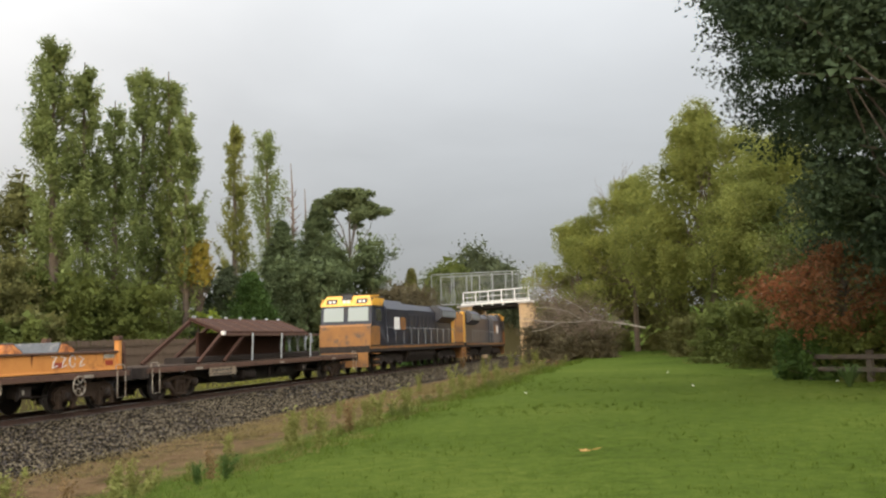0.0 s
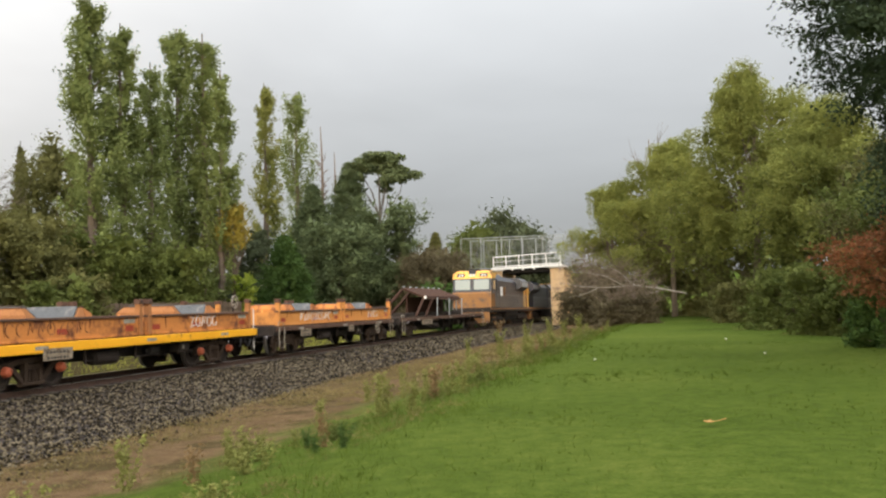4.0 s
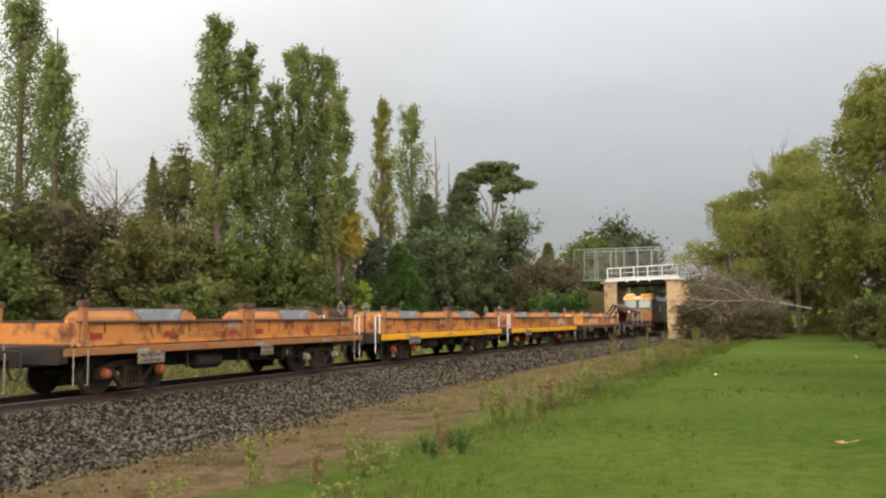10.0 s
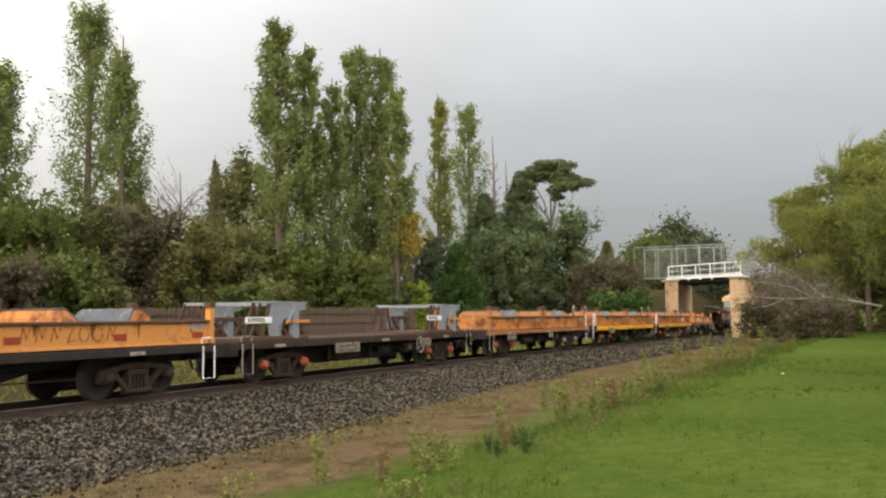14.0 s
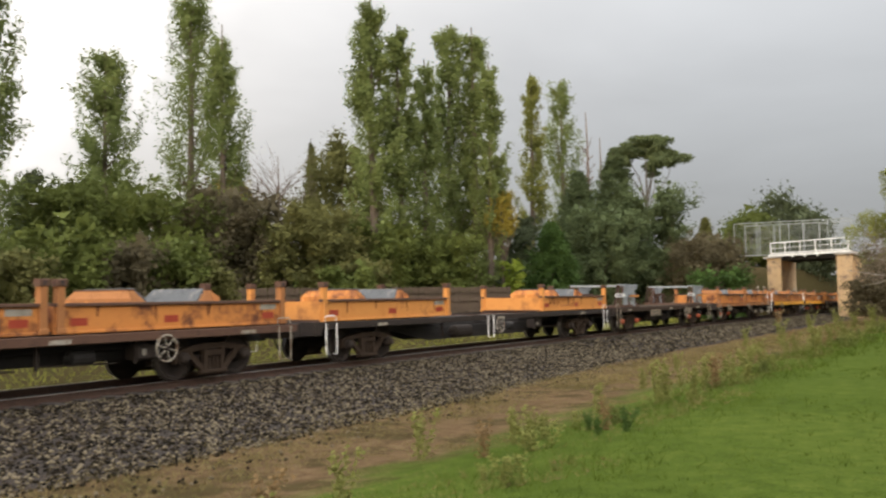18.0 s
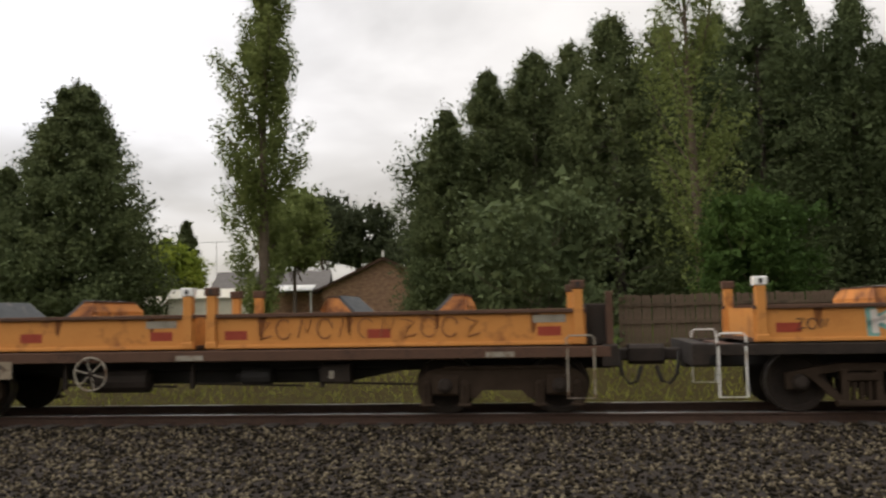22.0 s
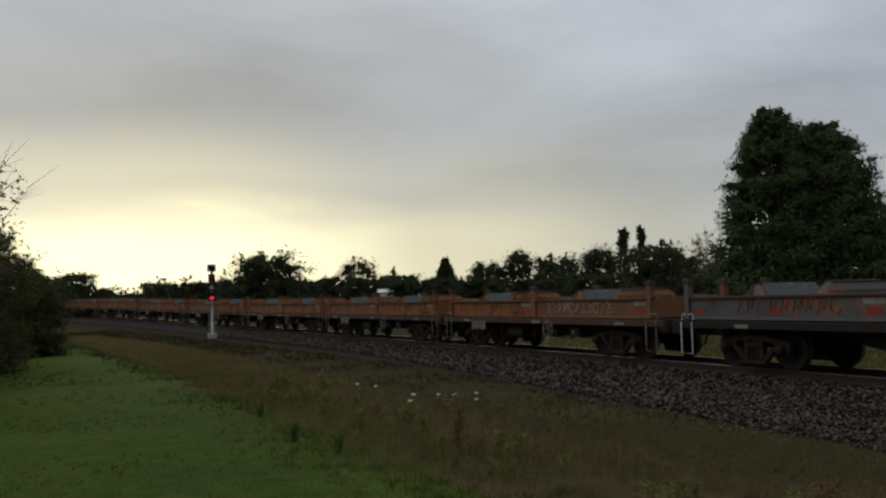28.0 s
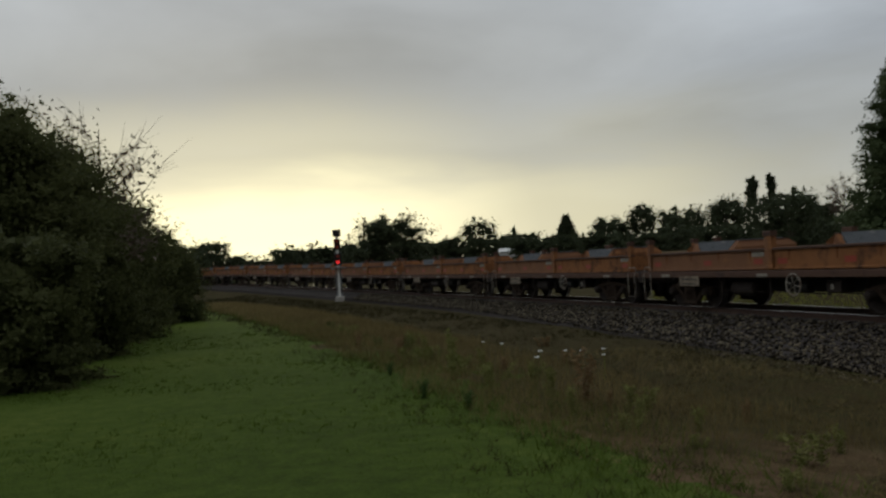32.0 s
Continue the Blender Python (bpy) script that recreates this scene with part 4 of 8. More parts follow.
    ('conifer_tree', -69.4, -19.2, 1.16, 8.2, 1.9, 'cone', 'cypress', 'small dark conifer behind a shed', 'tree', 3875, 0.15400000000000003, None, 0.03),
    ('leafy_tree', -65.2, -19.4, 1.16, 5.6, 2.8, 'round', 'lime_leaf', 'pale green garden tree', 'tree', 4650, 0.13552000000000003, 0.2, 0.1),
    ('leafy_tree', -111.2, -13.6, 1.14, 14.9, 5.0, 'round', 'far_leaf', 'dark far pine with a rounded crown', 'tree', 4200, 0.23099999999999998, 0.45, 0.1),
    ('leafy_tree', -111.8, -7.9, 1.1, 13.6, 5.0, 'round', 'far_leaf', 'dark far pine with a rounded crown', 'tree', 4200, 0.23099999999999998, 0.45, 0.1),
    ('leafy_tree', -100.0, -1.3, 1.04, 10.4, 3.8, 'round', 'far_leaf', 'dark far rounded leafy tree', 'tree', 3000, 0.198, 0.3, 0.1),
    ('leafy_tree', -57.4, -8.8, 1.04, 8.6, 2.6, 'round', 'poplar', 'small grey-green tree beside the house', 'tree', 4650, 0.12320000000000003, 0.35, 0.1),
    ('gum_tree', -16.0, 93.9, 1.55, 16.6, 4.9, 'gum', 'cypress', 'spreading gum tree with pale bare limbs', 'tree', 10850, 0.13552000000000003, None, 0.1),
    ('conifer_tree', -21.1, 85.7, 0.09, 13.6, 4.0, 'flame', 'pine', 'dark broad conifer behind the train', 'tree', 14000, 0.12, None, 0.0),
    ('conifer_tree', -18.6, 91.3, 0.97, 14.9, 5.0, 'flame', 'pine', 'dark broad conifer behind the train', 'tree', 16000, 0.12, None, 0.0),
    ('shrub', -14.7, 89.1, 0.63, 10.3, 4.3, 'bush', 'pine', 'dense dark green thicket', 'tree', 10850, 0.14784000000000003, None, 0.1),
    ('conifer_tree', -19.4, 69.6, 0.02, 7.3, 2.9, 'cone', 'shrub', 'low green spreading conifer', 'tree', 9300, 0.11088000000000002, None, 0.01),
    ('shrub', -17.5, 80.4, -0.02, 8.6, 3.7, 'bush', 'pine', 'dense dark green thicket', 'tree', 9300, 0.13552000000000003, None, 0.1),
    ('conifer_tree', -50.9, 85.2, -0.02, 19.1, 1.9, 'cone', 'olive', 'narrow pointed olive green cypress', 'tree', 3875, 0.13552000000000003, None, 0.02),
    ('leafy_tree', -43.6, 79.0, -0.0, 16.7, 5.2, 'round', 'olive', 'olive green leafy tree', 'tree', 10850, 0.13552000000000003, 0.1, 0.1),
    ('bare_tree', -44.1, 67.0, 0.03, 15.1, 3.6, 'bare', 'twig', 'bare pale tree with fine twigs', 'tree', 775, 0.08624000000000002, None, 0.1),
    ('leafy_tree', -44.1, 60.9, 0.05, 11.6, 2.0, 'round', 'yellow_leaf', 'small tree with yellow autumn leaves', 'tree', 4030, 0.11088000000000002, 0.4, 0.1),
    ('leafy_tree', -21.2, 62.6, 0.04, 9.2, 1.3, 'round', 'yellow_leaf', 'small yellow autumn tree among poplars', 'tree', 1900, 0.10, 0.6, 0.1),
    ('shrub', -20.7, 62.9, 0.03, 3.8, 1.1, 'bush', 'lime_leaf', 'small lime green shrub', 'shrub', 1395, 0.09856000000000002, None, 0.1),
    ('shrub', -34.1, 39.5, 0.14, 6.9, 3.7, 'bush', 'broad', 'overgrown green hedge shrub behind the fence', 'shrub', 7750, 0.12320000000000003, None, 0.1),
    ('shrub', -33.3, 42.7, 0.11, 7.4, 3.5, 'bush', 'bramble', 'overgrown brownish hedge shrub behind the fence', 'shrub', 7750, 0.12320000000000003, None, 0.1),
    ('shrub', -32.3, 45.9, 0.09, 7.3, 3.2, 'bush', 'bramble', 'overgrown brownish hedge shrub behind the fence', 'shrub', 7750, 0.12320000000000003, None, 0.1),
    ('shrub', -29.6, 46.6, 0.09, 6.9, 3.2, 'bush', 'olive', 'overgrown green hedge shrub behind the fence', 'shrub', 7750, 0.12320000000000003, None, 0.1),
    ('shrub', -28.6, 49.6, 0.08, 6.6, 2.7, 'bush', 'olive', 'overgrown green hedge shrub behind the fence', 'shrub', 7750, 0.12320000000000003, None, 0.1),
    ('shrub', -26.0, 52.1, 0.07, 5.8, 2.6, 'bush', 'broad', 'overgrown green hedge shrub behind the fence', 'shrub', 7750, 0.12320000000000003, None, 0.1),
    ('shrub', -23.3, 55.6, 0.06, 5.2, 2.7, 'bush', 'broad', 'overgrown green hedge shrub behind the fence', 'shrub', 7750, 0.12320000000000003, None, 0.1),
    ('shrub', -25.4, 76.1, -0.0, 8.0, 3.1, 'bush', 'far_leaf', 'overgrown green hedge shrub behind the fence', 'shrub', 7750, 0.12320000000000003, None, 0.1),
    ('shrub', -38.2, 41.2, 0.15, 8.5, 3.2, 'bush', 'broad', 'overgrown green hedge shrub behind the fence', 'shrub', 7750, 0.12320000000000003, None, 0.1),
    ('shrub', -37.7, 36.0, 0.23, 7.4, 2.7, 'bush', 'broad', 'leafy green tree behind the fence', 'tree', 7750, 0.11704000000000002, None, 0.1),
    ('shrub', -39.0, 31.5, 0.33, 4.7, 2.2, 'bush', 'cypress', 'dark green shrub behind the fence', 'shrub', 6200, 0.11088000000000002, None, 0.1),
    ('shrub', -37.6, 13.9, 0.33, 5.5, 2.8, 'bush', 'shrub', 'wide green shrub behind the fence', 'shrub', 7750, 0.09856000000000002, None, 0.1),
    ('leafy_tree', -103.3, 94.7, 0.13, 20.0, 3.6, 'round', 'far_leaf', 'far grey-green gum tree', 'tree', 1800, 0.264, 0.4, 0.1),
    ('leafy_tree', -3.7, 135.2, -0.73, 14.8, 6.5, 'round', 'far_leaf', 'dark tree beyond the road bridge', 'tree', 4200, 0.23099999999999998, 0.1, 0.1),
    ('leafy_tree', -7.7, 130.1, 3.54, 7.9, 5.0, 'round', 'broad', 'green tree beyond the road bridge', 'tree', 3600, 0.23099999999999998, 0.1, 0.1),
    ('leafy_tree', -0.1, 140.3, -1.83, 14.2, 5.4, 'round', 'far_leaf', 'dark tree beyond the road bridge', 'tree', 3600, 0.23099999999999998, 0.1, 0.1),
    ('conifer_tree', -20.9, 199.2, -0.16, 17.5, 3.8, 'cone', 'olive', 'far yellowish pointed leafy tree', 'tree', 1440, 0.33, None, 0.1),
    ('shrub', -9.2, 85.8, -0.39, 5.6, 3.3, 'bush', 'bramble', 'brown leafless bramble thicket on the cutting bank', 'thicket', 6975, 0.12320000000000003, None, 0.1),
    ('shrub', -7.9, 84.0, -0.9, 6.6, 2.8, 'bush', 'bramble', 'brown leafless bramble thicket on the cutting bank', 'thicket', 6975, 0.12320000000000003, None, 0.1),
    ('shrub', -9.4, 86.0, -0.6, 6.6, 2.9, 'bush', 'bramble', 'brown leafless bramble thicket on the cutting bank', 'thicket', 7750, 0.12320000000000003, None, 0.1),
    ('shrub', -9.7, 84.7, -0.31, 6.0, 3.3, 'bush', 'bramble', 'brown leafless bramble thicket on the cutting bank', 'thicket', 7750, 0.12320000000000003, None, 0.1),
    ('shrub', -7.2, 77.9, -1.11, 4.2, 3.0, 'bush', 'shrub', 'low green growth on the bank', 'shrub', 4650, 0.11088000000000002, None, 0.1),
    ('shrub', 5.0, 72.2, -0.35, 4.2, 2.1, 'bush', 'bramble', 'brown leafless bramble thicket on the cutting bank', 'thicket', 4030, 0.07392000000000001, None, 0.1),
    ('bare_tree', 4.8, 72.1, -0.35, 6.0, 2.5, 'bare', 'bramble', 'tangle of bare brown twigs', 'tree', 465, 0.061600000000000016, None, 0.1),
    ('shrub', 5.2, 64.1, -0.35, 3.7, 2.3, 'bush', 'bramble', 'brown leafless bramble thicket on the cutting bank', 'thicket', 4030, 0.07392000000000001, None, 0.1),
    ('bare_tree', 5.6, 64.1, -0.35, 4.7, 2.7, 'bare', 'bramble', 'tangle of bare brown twigs', 'tree', 465, 0.061600000000000016, None, 0.1),
    ('shrub', 3.4, 62.2, -0.35, 2.2, 1.6, 'bush', 'bramble', 'brown leafless bramble thicket on the cutting bank', 'thicket', 4030, 0.07392000000000001, None, 0.1),
    ('bare_tree', 3.7, 62.2, -0.35, 3.1, 1.9, 'bare', 'bramble', 'tangle of bare brown twigs', 'tree', 465, 0.061600000000000016, None, 0.1),
    ('shrub', 5.9, 58.0, -0.35, 2.8, 1.9, 'bush', 'bramble', 'brown leafless bramble thicket on the cutting bank', 'thicket', 4030, 0.07392000000000001, None, 0.1),
    ('bare_tree', 6.2, 58.0, -0.35, 3.7, 2.2, 'bare', 'bramble', 'tangle of bare brown twigs', 'tree', 465, 0.061600000000000016, None, 0.1),
    ('shrub', 4.8, 52.1, -0.35, 1.5, 1.3, 'bush', 'bramble', 'brown leafless bramble thicket on the cutting bank', 'thicket', 4030, 0.07392000000000001, None, 0.1),
    ('bare_tree', 5.1, 52.0, -0.35, 2.3, 1.6, 'bare', 'bramble', 'tangle of bare brown twigs', 'tree', 465, 0.061600000000000016, None, 0.1),
    ('shrub', 6.0, 52.0, -0.35, 1.8, 1.5, 'bush', 'bramble', 'brown leafless bramble thicket on the cutting bank', 'thicket', 4030, 0.07392000000000001, None, 0.1),
    ('bare_tree', 6.3, 51.9, -0.35, 2.6, 1.8, 'bare', 'bramble', 'tangle of bare brown twigs', 'tree', 465, 0.061600000000000016, None, 0.1),
    ('willow_tree', 6.9, 73.8, -0.25, 11.7, 4.0, 'willow', 'willow', 'weeping willow with pale yellow-green trailing leaves', 'tree', 23250, 0.08008000000000001, None, 0.1),
    ('willow_tree', 10.4, 65.4, -0.15, 13.4, 4.6, 'willow', 'willow', 'weeping willow with pale yellow-green trailing leaves', 'tree', 31000, 0.08008000000000001, None, 0.1),
    ('willow_tree', 13.5, 54.7, -0.05, 16.5, 5.0, 'willow', 'willow', 'weeping willow with pale yellow-green trailing leaves', 'tree', 43400, 0.08008000000000001, None, 0.1),
    ('willow_tree', 15.9, 47.9, -0.05, 12.1, 5.1, 'willow', 'willow', 'weeping willow with pale yellow-green trailing leaves', 'tree', 34100, 0.08008000000000001, None, 0.1),
    ('willow_tree', 17.0, 41.2, -0.05, 9.0, 4.8, 'willow', 'olive', 'old willow with dull olive green leaves', 'tree', 18600, 0.08008000000000001, None, 0.1),
    ('shrub', 14.4, 60.7, -0.05, 8.3, 4.4, 'bush', 'olive', 'tall olive green thicket behind willows', 'shrub', 10850, 0.08624000000000002, None, 0.1),
    ('shrub', 16.1, 49.9, -0.05, 7.6, 4.3, 'bush', 'broad', 'tall green thicket behind willows', 'shrub', 10850, 0.08624000000000002, None, 0.1),
    ('shrub', 10.9, 69.4, -0.05, 6.5, 4.0, 'bush', 'olive', 'tall olive green thicket behind willows', 'shrub', 9300, 0.09240000000000001, None, 0.1),
    ('shrub', 15.8, 37.4, -0.05, 5.9, 3.8, 'bush', 'broad', 'tall green thicket behind willows', 'shrub', 10850, 0.08008000000000001, None, 0.1),
    ('bare_tree', 11.7, 84.4, 0.2, 17.1, 3.3, 'bare', 'twig', 'bare brown twiggy tree behind willows', 'tree', 0, 0.12320000000000003, None, 0.1),
    ('leafy_tree', 12.5, 22.7, -0.05, 15.0, 4.4, 'layered', 'evergreen', 'tall dark evergreen at the edge of the lawn', 'tree', 170000, 0.06, 0.2, 0.1),
    ('leafy_tree', 11.2, 18.9, -0.05, 10.8, 3.4, 'layered', 'evergreen', 'tall dark evergreen at the edge of the lawn', 'tree', 90000, 0.06, 0.25, 0.1),
    ('leafy_tree', 10.7, 25.4, -0.05, 3.7, 2.0, 'layered', 'red_leaf', 'small maple with red autumn leaves', 'tree', 9000, 0.05, 0.32, 0.1),
    ('shrub', 11.0, 38.9, -0.05, 2.4, 2.0, 'bush', 'broad', 'garden shrub at the edge of the lawn', 'shrub', 5425, 0.06776000000000001, None, 0.1),
    ('shrub', 10.8, 32.7, -0.05, 2.4, 2.0, 'bush', 'broad', 'garden shrub at the edge of the lawn', 'shrub', 5425, 0.06776000000000001, None, 0.1),
    ('shrub', 9.8, 25.7, -0.05, 1.3, 1.0, 'bush', 'shrub', 'garden shrub at the edge of the lawn', 'shrub', 5425, 0.06776000000000001, None, 0.1),
    ('shrub', 11.2, 25.2, -0.05, 1.7, 1.6, 'bush', 'broad', 'garden shrub at the edge of the lawn', 'shrub', 5425, 0.06776000000000001, None, 0.1),
    ('shrub', 13.2, 27.6, -0.05, 3.0, 2.3, 'bush', 'olive', 'garden shrub at the edge of the lawn', 'shrub', 5425, 0.06776000000000001, None, 0.1),
    ('shrub', 11.3, 49.1, -0.05, 2.1, 1.6, 'bush', 'olive', 'garden shrub at the edge of the lawn', 'shrub', 5425, 0.06776000000000001, None, 0.1),
    ('shrub', 3.3, -24.7, -0.05, 5.8, 2.6, 'bush', 'thicket_leaf', 'dark leafy thicket at the edge of the lawn', 'shrub', 17360, 0.05, None, 0.1),
    ('shrub', 2.1, -25.9, -0.05, 5.2, 2.0, 'bush', 'thicket_leaf', 'dark leafy thicket at the edge of the lawn', 'shrub', 17360, 0.05, None, 0.1),
    ('shrub', 1.0, -28.9, -0.05, 4.5, 1.9, 'bush', 'thicket_leaf', 'dark leafy thicket at the edge of the lawn', 'shrub', 17360, 0.05, None, 0.1),
    ('shrub', -0.2, -33.0, -0.05, 3.7, 1.7, 'bush', 'thicket_leaf', 'dark leafy thicket at the edge of the lawn', 'shrub', 17360, 0.05, None, 0.1),
    ('shrub', -1.7, -39.9, -0.05, 3.6, 1.8, 'bush', 'thicket_leaf', 'dark leafy thicket at the edge of the lawn', 'shrub', 17360, 0.05, None, 0.1),
    ('shrub', 1.8, -17.9, -0.05, 2.7, 1.3, 'bush', 'thicket_leaf', 'dark leafy thicket at the edge of the lawn', 'shrub', 17360, 0.05, None, 0.1),
    ('shrub', 1.1, -23.9, -0.05, 2.3, 1.4, 'bush', 'thicket_leaf', 'dark leafy thicket at the edge of the lawn', 'shrub', 17360, 0.05, None, 0.1),
    ('leafy_tree', 2.3, -23.8, -0.05, 5.8, 2.6, 'round', 'thicket_leaf', 'dark leafy tree at the edge of the lawn', 'tree', 34720, 0.05, 0.05, 0.1),
    ('shrub', 0.6, -29.9, -0.05, 4.6, 1.9, 'bush', 'thicket_leaf', 'dark leafy shrub at the edge of the lawn', 'shrub', 14880, 0.05, None, 0.1),
    ('bare_tree', 0.3, -27.0, -0.05, 6.8, 1.9, 'bare', 'twig', 'half bare tree at the edge of the lawn', 'tree', 1085, 0.07392000000000001, None, 0.1),
    ('shrub', 1.7, -16.9, -0.05, 1.7, 1.0, 'bush', 'thicket_leaf', 'low dark shrub at the edge of the lawn', 'shrub', 8680, 0.05, None, 0.1),
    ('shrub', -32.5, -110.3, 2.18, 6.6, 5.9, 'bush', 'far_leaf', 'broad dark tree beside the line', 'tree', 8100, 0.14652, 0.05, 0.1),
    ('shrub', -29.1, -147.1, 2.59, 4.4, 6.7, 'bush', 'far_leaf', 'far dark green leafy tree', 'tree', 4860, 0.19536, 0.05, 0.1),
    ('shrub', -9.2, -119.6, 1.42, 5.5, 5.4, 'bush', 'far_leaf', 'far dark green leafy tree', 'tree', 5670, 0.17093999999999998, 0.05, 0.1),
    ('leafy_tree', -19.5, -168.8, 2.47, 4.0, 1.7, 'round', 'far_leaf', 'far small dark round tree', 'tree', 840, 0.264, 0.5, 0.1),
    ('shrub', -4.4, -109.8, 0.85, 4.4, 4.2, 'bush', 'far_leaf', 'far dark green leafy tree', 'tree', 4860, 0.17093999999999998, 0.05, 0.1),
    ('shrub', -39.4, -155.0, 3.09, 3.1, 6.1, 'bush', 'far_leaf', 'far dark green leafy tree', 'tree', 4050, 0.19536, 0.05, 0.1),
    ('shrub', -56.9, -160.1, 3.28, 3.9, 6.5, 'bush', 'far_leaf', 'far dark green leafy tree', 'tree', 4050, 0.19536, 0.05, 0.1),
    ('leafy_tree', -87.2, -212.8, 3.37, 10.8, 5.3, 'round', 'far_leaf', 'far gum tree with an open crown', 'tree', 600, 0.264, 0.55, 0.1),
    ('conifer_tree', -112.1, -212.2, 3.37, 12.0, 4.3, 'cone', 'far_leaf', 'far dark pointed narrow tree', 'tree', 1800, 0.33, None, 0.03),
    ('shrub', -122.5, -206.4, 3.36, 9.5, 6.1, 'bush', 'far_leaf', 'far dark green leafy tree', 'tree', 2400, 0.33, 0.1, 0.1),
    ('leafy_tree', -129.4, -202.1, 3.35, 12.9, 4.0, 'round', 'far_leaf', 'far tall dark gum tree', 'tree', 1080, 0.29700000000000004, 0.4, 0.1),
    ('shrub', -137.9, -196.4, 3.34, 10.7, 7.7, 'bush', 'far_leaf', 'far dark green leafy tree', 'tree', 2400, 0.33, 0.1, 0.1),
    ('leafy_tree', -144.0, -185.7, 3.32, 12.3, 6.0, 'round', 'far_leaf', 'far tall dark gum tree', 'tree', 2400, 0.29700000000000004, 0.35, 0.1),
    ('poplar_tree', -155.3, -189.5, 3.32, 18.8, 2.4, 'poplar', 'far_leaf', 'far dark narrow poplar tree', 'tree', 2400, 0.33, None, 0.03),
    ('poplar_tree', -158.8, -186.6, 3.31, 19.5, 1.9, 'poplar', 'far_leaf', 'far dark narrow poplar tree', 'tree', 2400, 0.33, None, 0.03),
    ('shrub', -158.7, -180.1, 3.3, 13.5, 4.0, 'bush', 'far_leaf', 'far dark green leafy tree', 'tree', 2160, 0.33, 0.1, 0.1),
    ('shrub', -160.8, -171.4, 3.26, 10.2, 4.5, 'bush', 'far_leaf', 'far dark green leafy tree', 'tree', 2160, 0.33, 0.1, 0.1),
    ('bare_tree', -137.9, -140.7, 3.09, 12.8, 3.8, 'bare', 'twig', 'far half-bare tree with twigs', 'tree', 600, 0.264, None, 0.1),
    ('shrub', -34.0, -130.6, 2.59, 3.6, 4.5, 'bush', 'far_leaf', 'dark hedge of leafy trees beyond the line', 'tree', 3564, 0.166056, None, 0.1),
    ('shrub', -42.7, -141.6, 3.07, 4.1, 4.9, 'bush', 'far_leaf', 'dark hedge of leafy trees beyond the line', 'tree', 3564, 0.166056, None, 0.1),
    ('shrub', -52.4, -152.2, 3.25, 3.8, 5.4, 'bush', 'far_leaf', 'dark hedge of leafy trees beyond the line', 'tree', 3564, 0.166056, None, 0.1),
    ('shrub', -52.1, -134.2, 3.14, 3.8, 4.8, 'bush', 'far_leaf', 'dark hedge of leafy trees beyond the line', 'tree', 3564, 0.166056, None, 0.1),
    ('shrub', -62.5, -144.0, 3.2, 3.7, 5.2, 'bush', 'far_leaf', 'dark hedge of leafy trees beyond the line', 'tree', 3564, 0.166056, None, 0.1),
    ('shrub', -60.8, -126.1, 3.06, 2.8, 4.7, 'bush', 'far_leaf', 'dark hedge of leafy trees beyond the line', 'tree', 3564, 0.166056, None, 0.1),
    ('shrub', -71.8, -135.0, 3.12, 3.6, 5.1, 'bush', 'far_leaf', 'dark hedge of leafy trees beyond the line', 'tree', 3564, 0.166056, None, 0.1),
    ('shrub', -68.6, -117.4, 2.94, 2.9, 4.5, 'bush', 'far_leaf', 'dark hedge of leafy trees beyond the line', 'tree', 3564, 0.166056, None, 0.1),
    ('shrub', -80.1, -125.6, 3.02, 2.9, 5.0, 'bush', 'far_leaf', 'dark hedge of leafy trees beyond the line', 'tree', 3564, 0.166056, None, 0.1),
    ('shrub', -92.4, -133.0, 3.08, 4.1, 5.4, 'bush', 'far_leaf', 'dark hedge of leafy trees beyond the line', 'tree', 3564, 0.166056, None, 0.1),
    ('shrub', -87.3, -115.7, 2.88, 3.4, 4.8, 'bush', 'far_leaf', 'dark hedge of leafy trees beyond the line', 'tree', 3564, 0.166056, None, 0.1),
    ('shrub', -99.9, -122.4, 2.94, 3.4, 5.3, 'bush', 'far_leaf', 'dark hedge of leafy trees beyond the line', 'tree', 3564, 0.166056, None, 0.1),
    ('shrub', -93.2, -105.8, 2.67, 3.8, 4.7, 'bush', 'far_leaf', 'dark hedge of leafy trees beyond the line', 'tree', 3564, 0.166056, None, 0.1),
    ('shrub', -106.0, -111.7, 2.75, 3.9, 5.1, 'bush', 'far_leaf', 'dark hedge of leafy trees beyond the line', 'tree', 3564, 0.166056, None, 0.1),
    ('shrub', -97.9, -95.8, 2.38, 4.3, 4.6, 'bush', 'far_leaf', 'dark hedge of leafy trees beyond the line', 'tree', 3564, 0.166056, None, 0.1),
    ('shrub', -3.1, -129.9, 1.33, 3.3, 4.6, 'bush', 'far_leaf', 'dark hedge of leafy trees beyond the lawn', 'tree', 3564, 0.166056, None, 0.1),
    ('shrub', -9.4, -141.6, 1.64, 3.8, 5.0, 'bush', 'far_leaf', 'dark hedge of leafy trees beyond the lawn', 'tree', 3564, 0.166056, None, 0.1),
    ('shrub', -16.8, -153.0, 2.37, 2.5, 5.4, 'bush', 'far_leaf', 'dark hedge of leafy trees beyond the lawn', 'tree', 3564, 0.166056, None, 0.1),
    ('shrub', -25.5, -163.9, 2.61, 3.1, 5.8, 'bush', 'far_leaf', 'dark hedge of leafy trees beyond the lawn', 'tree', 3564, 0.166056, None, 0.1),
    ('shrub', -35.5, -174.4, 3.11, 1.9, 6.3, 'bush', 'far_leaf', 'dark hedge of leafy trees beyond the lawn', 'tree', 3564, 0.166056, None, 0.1),
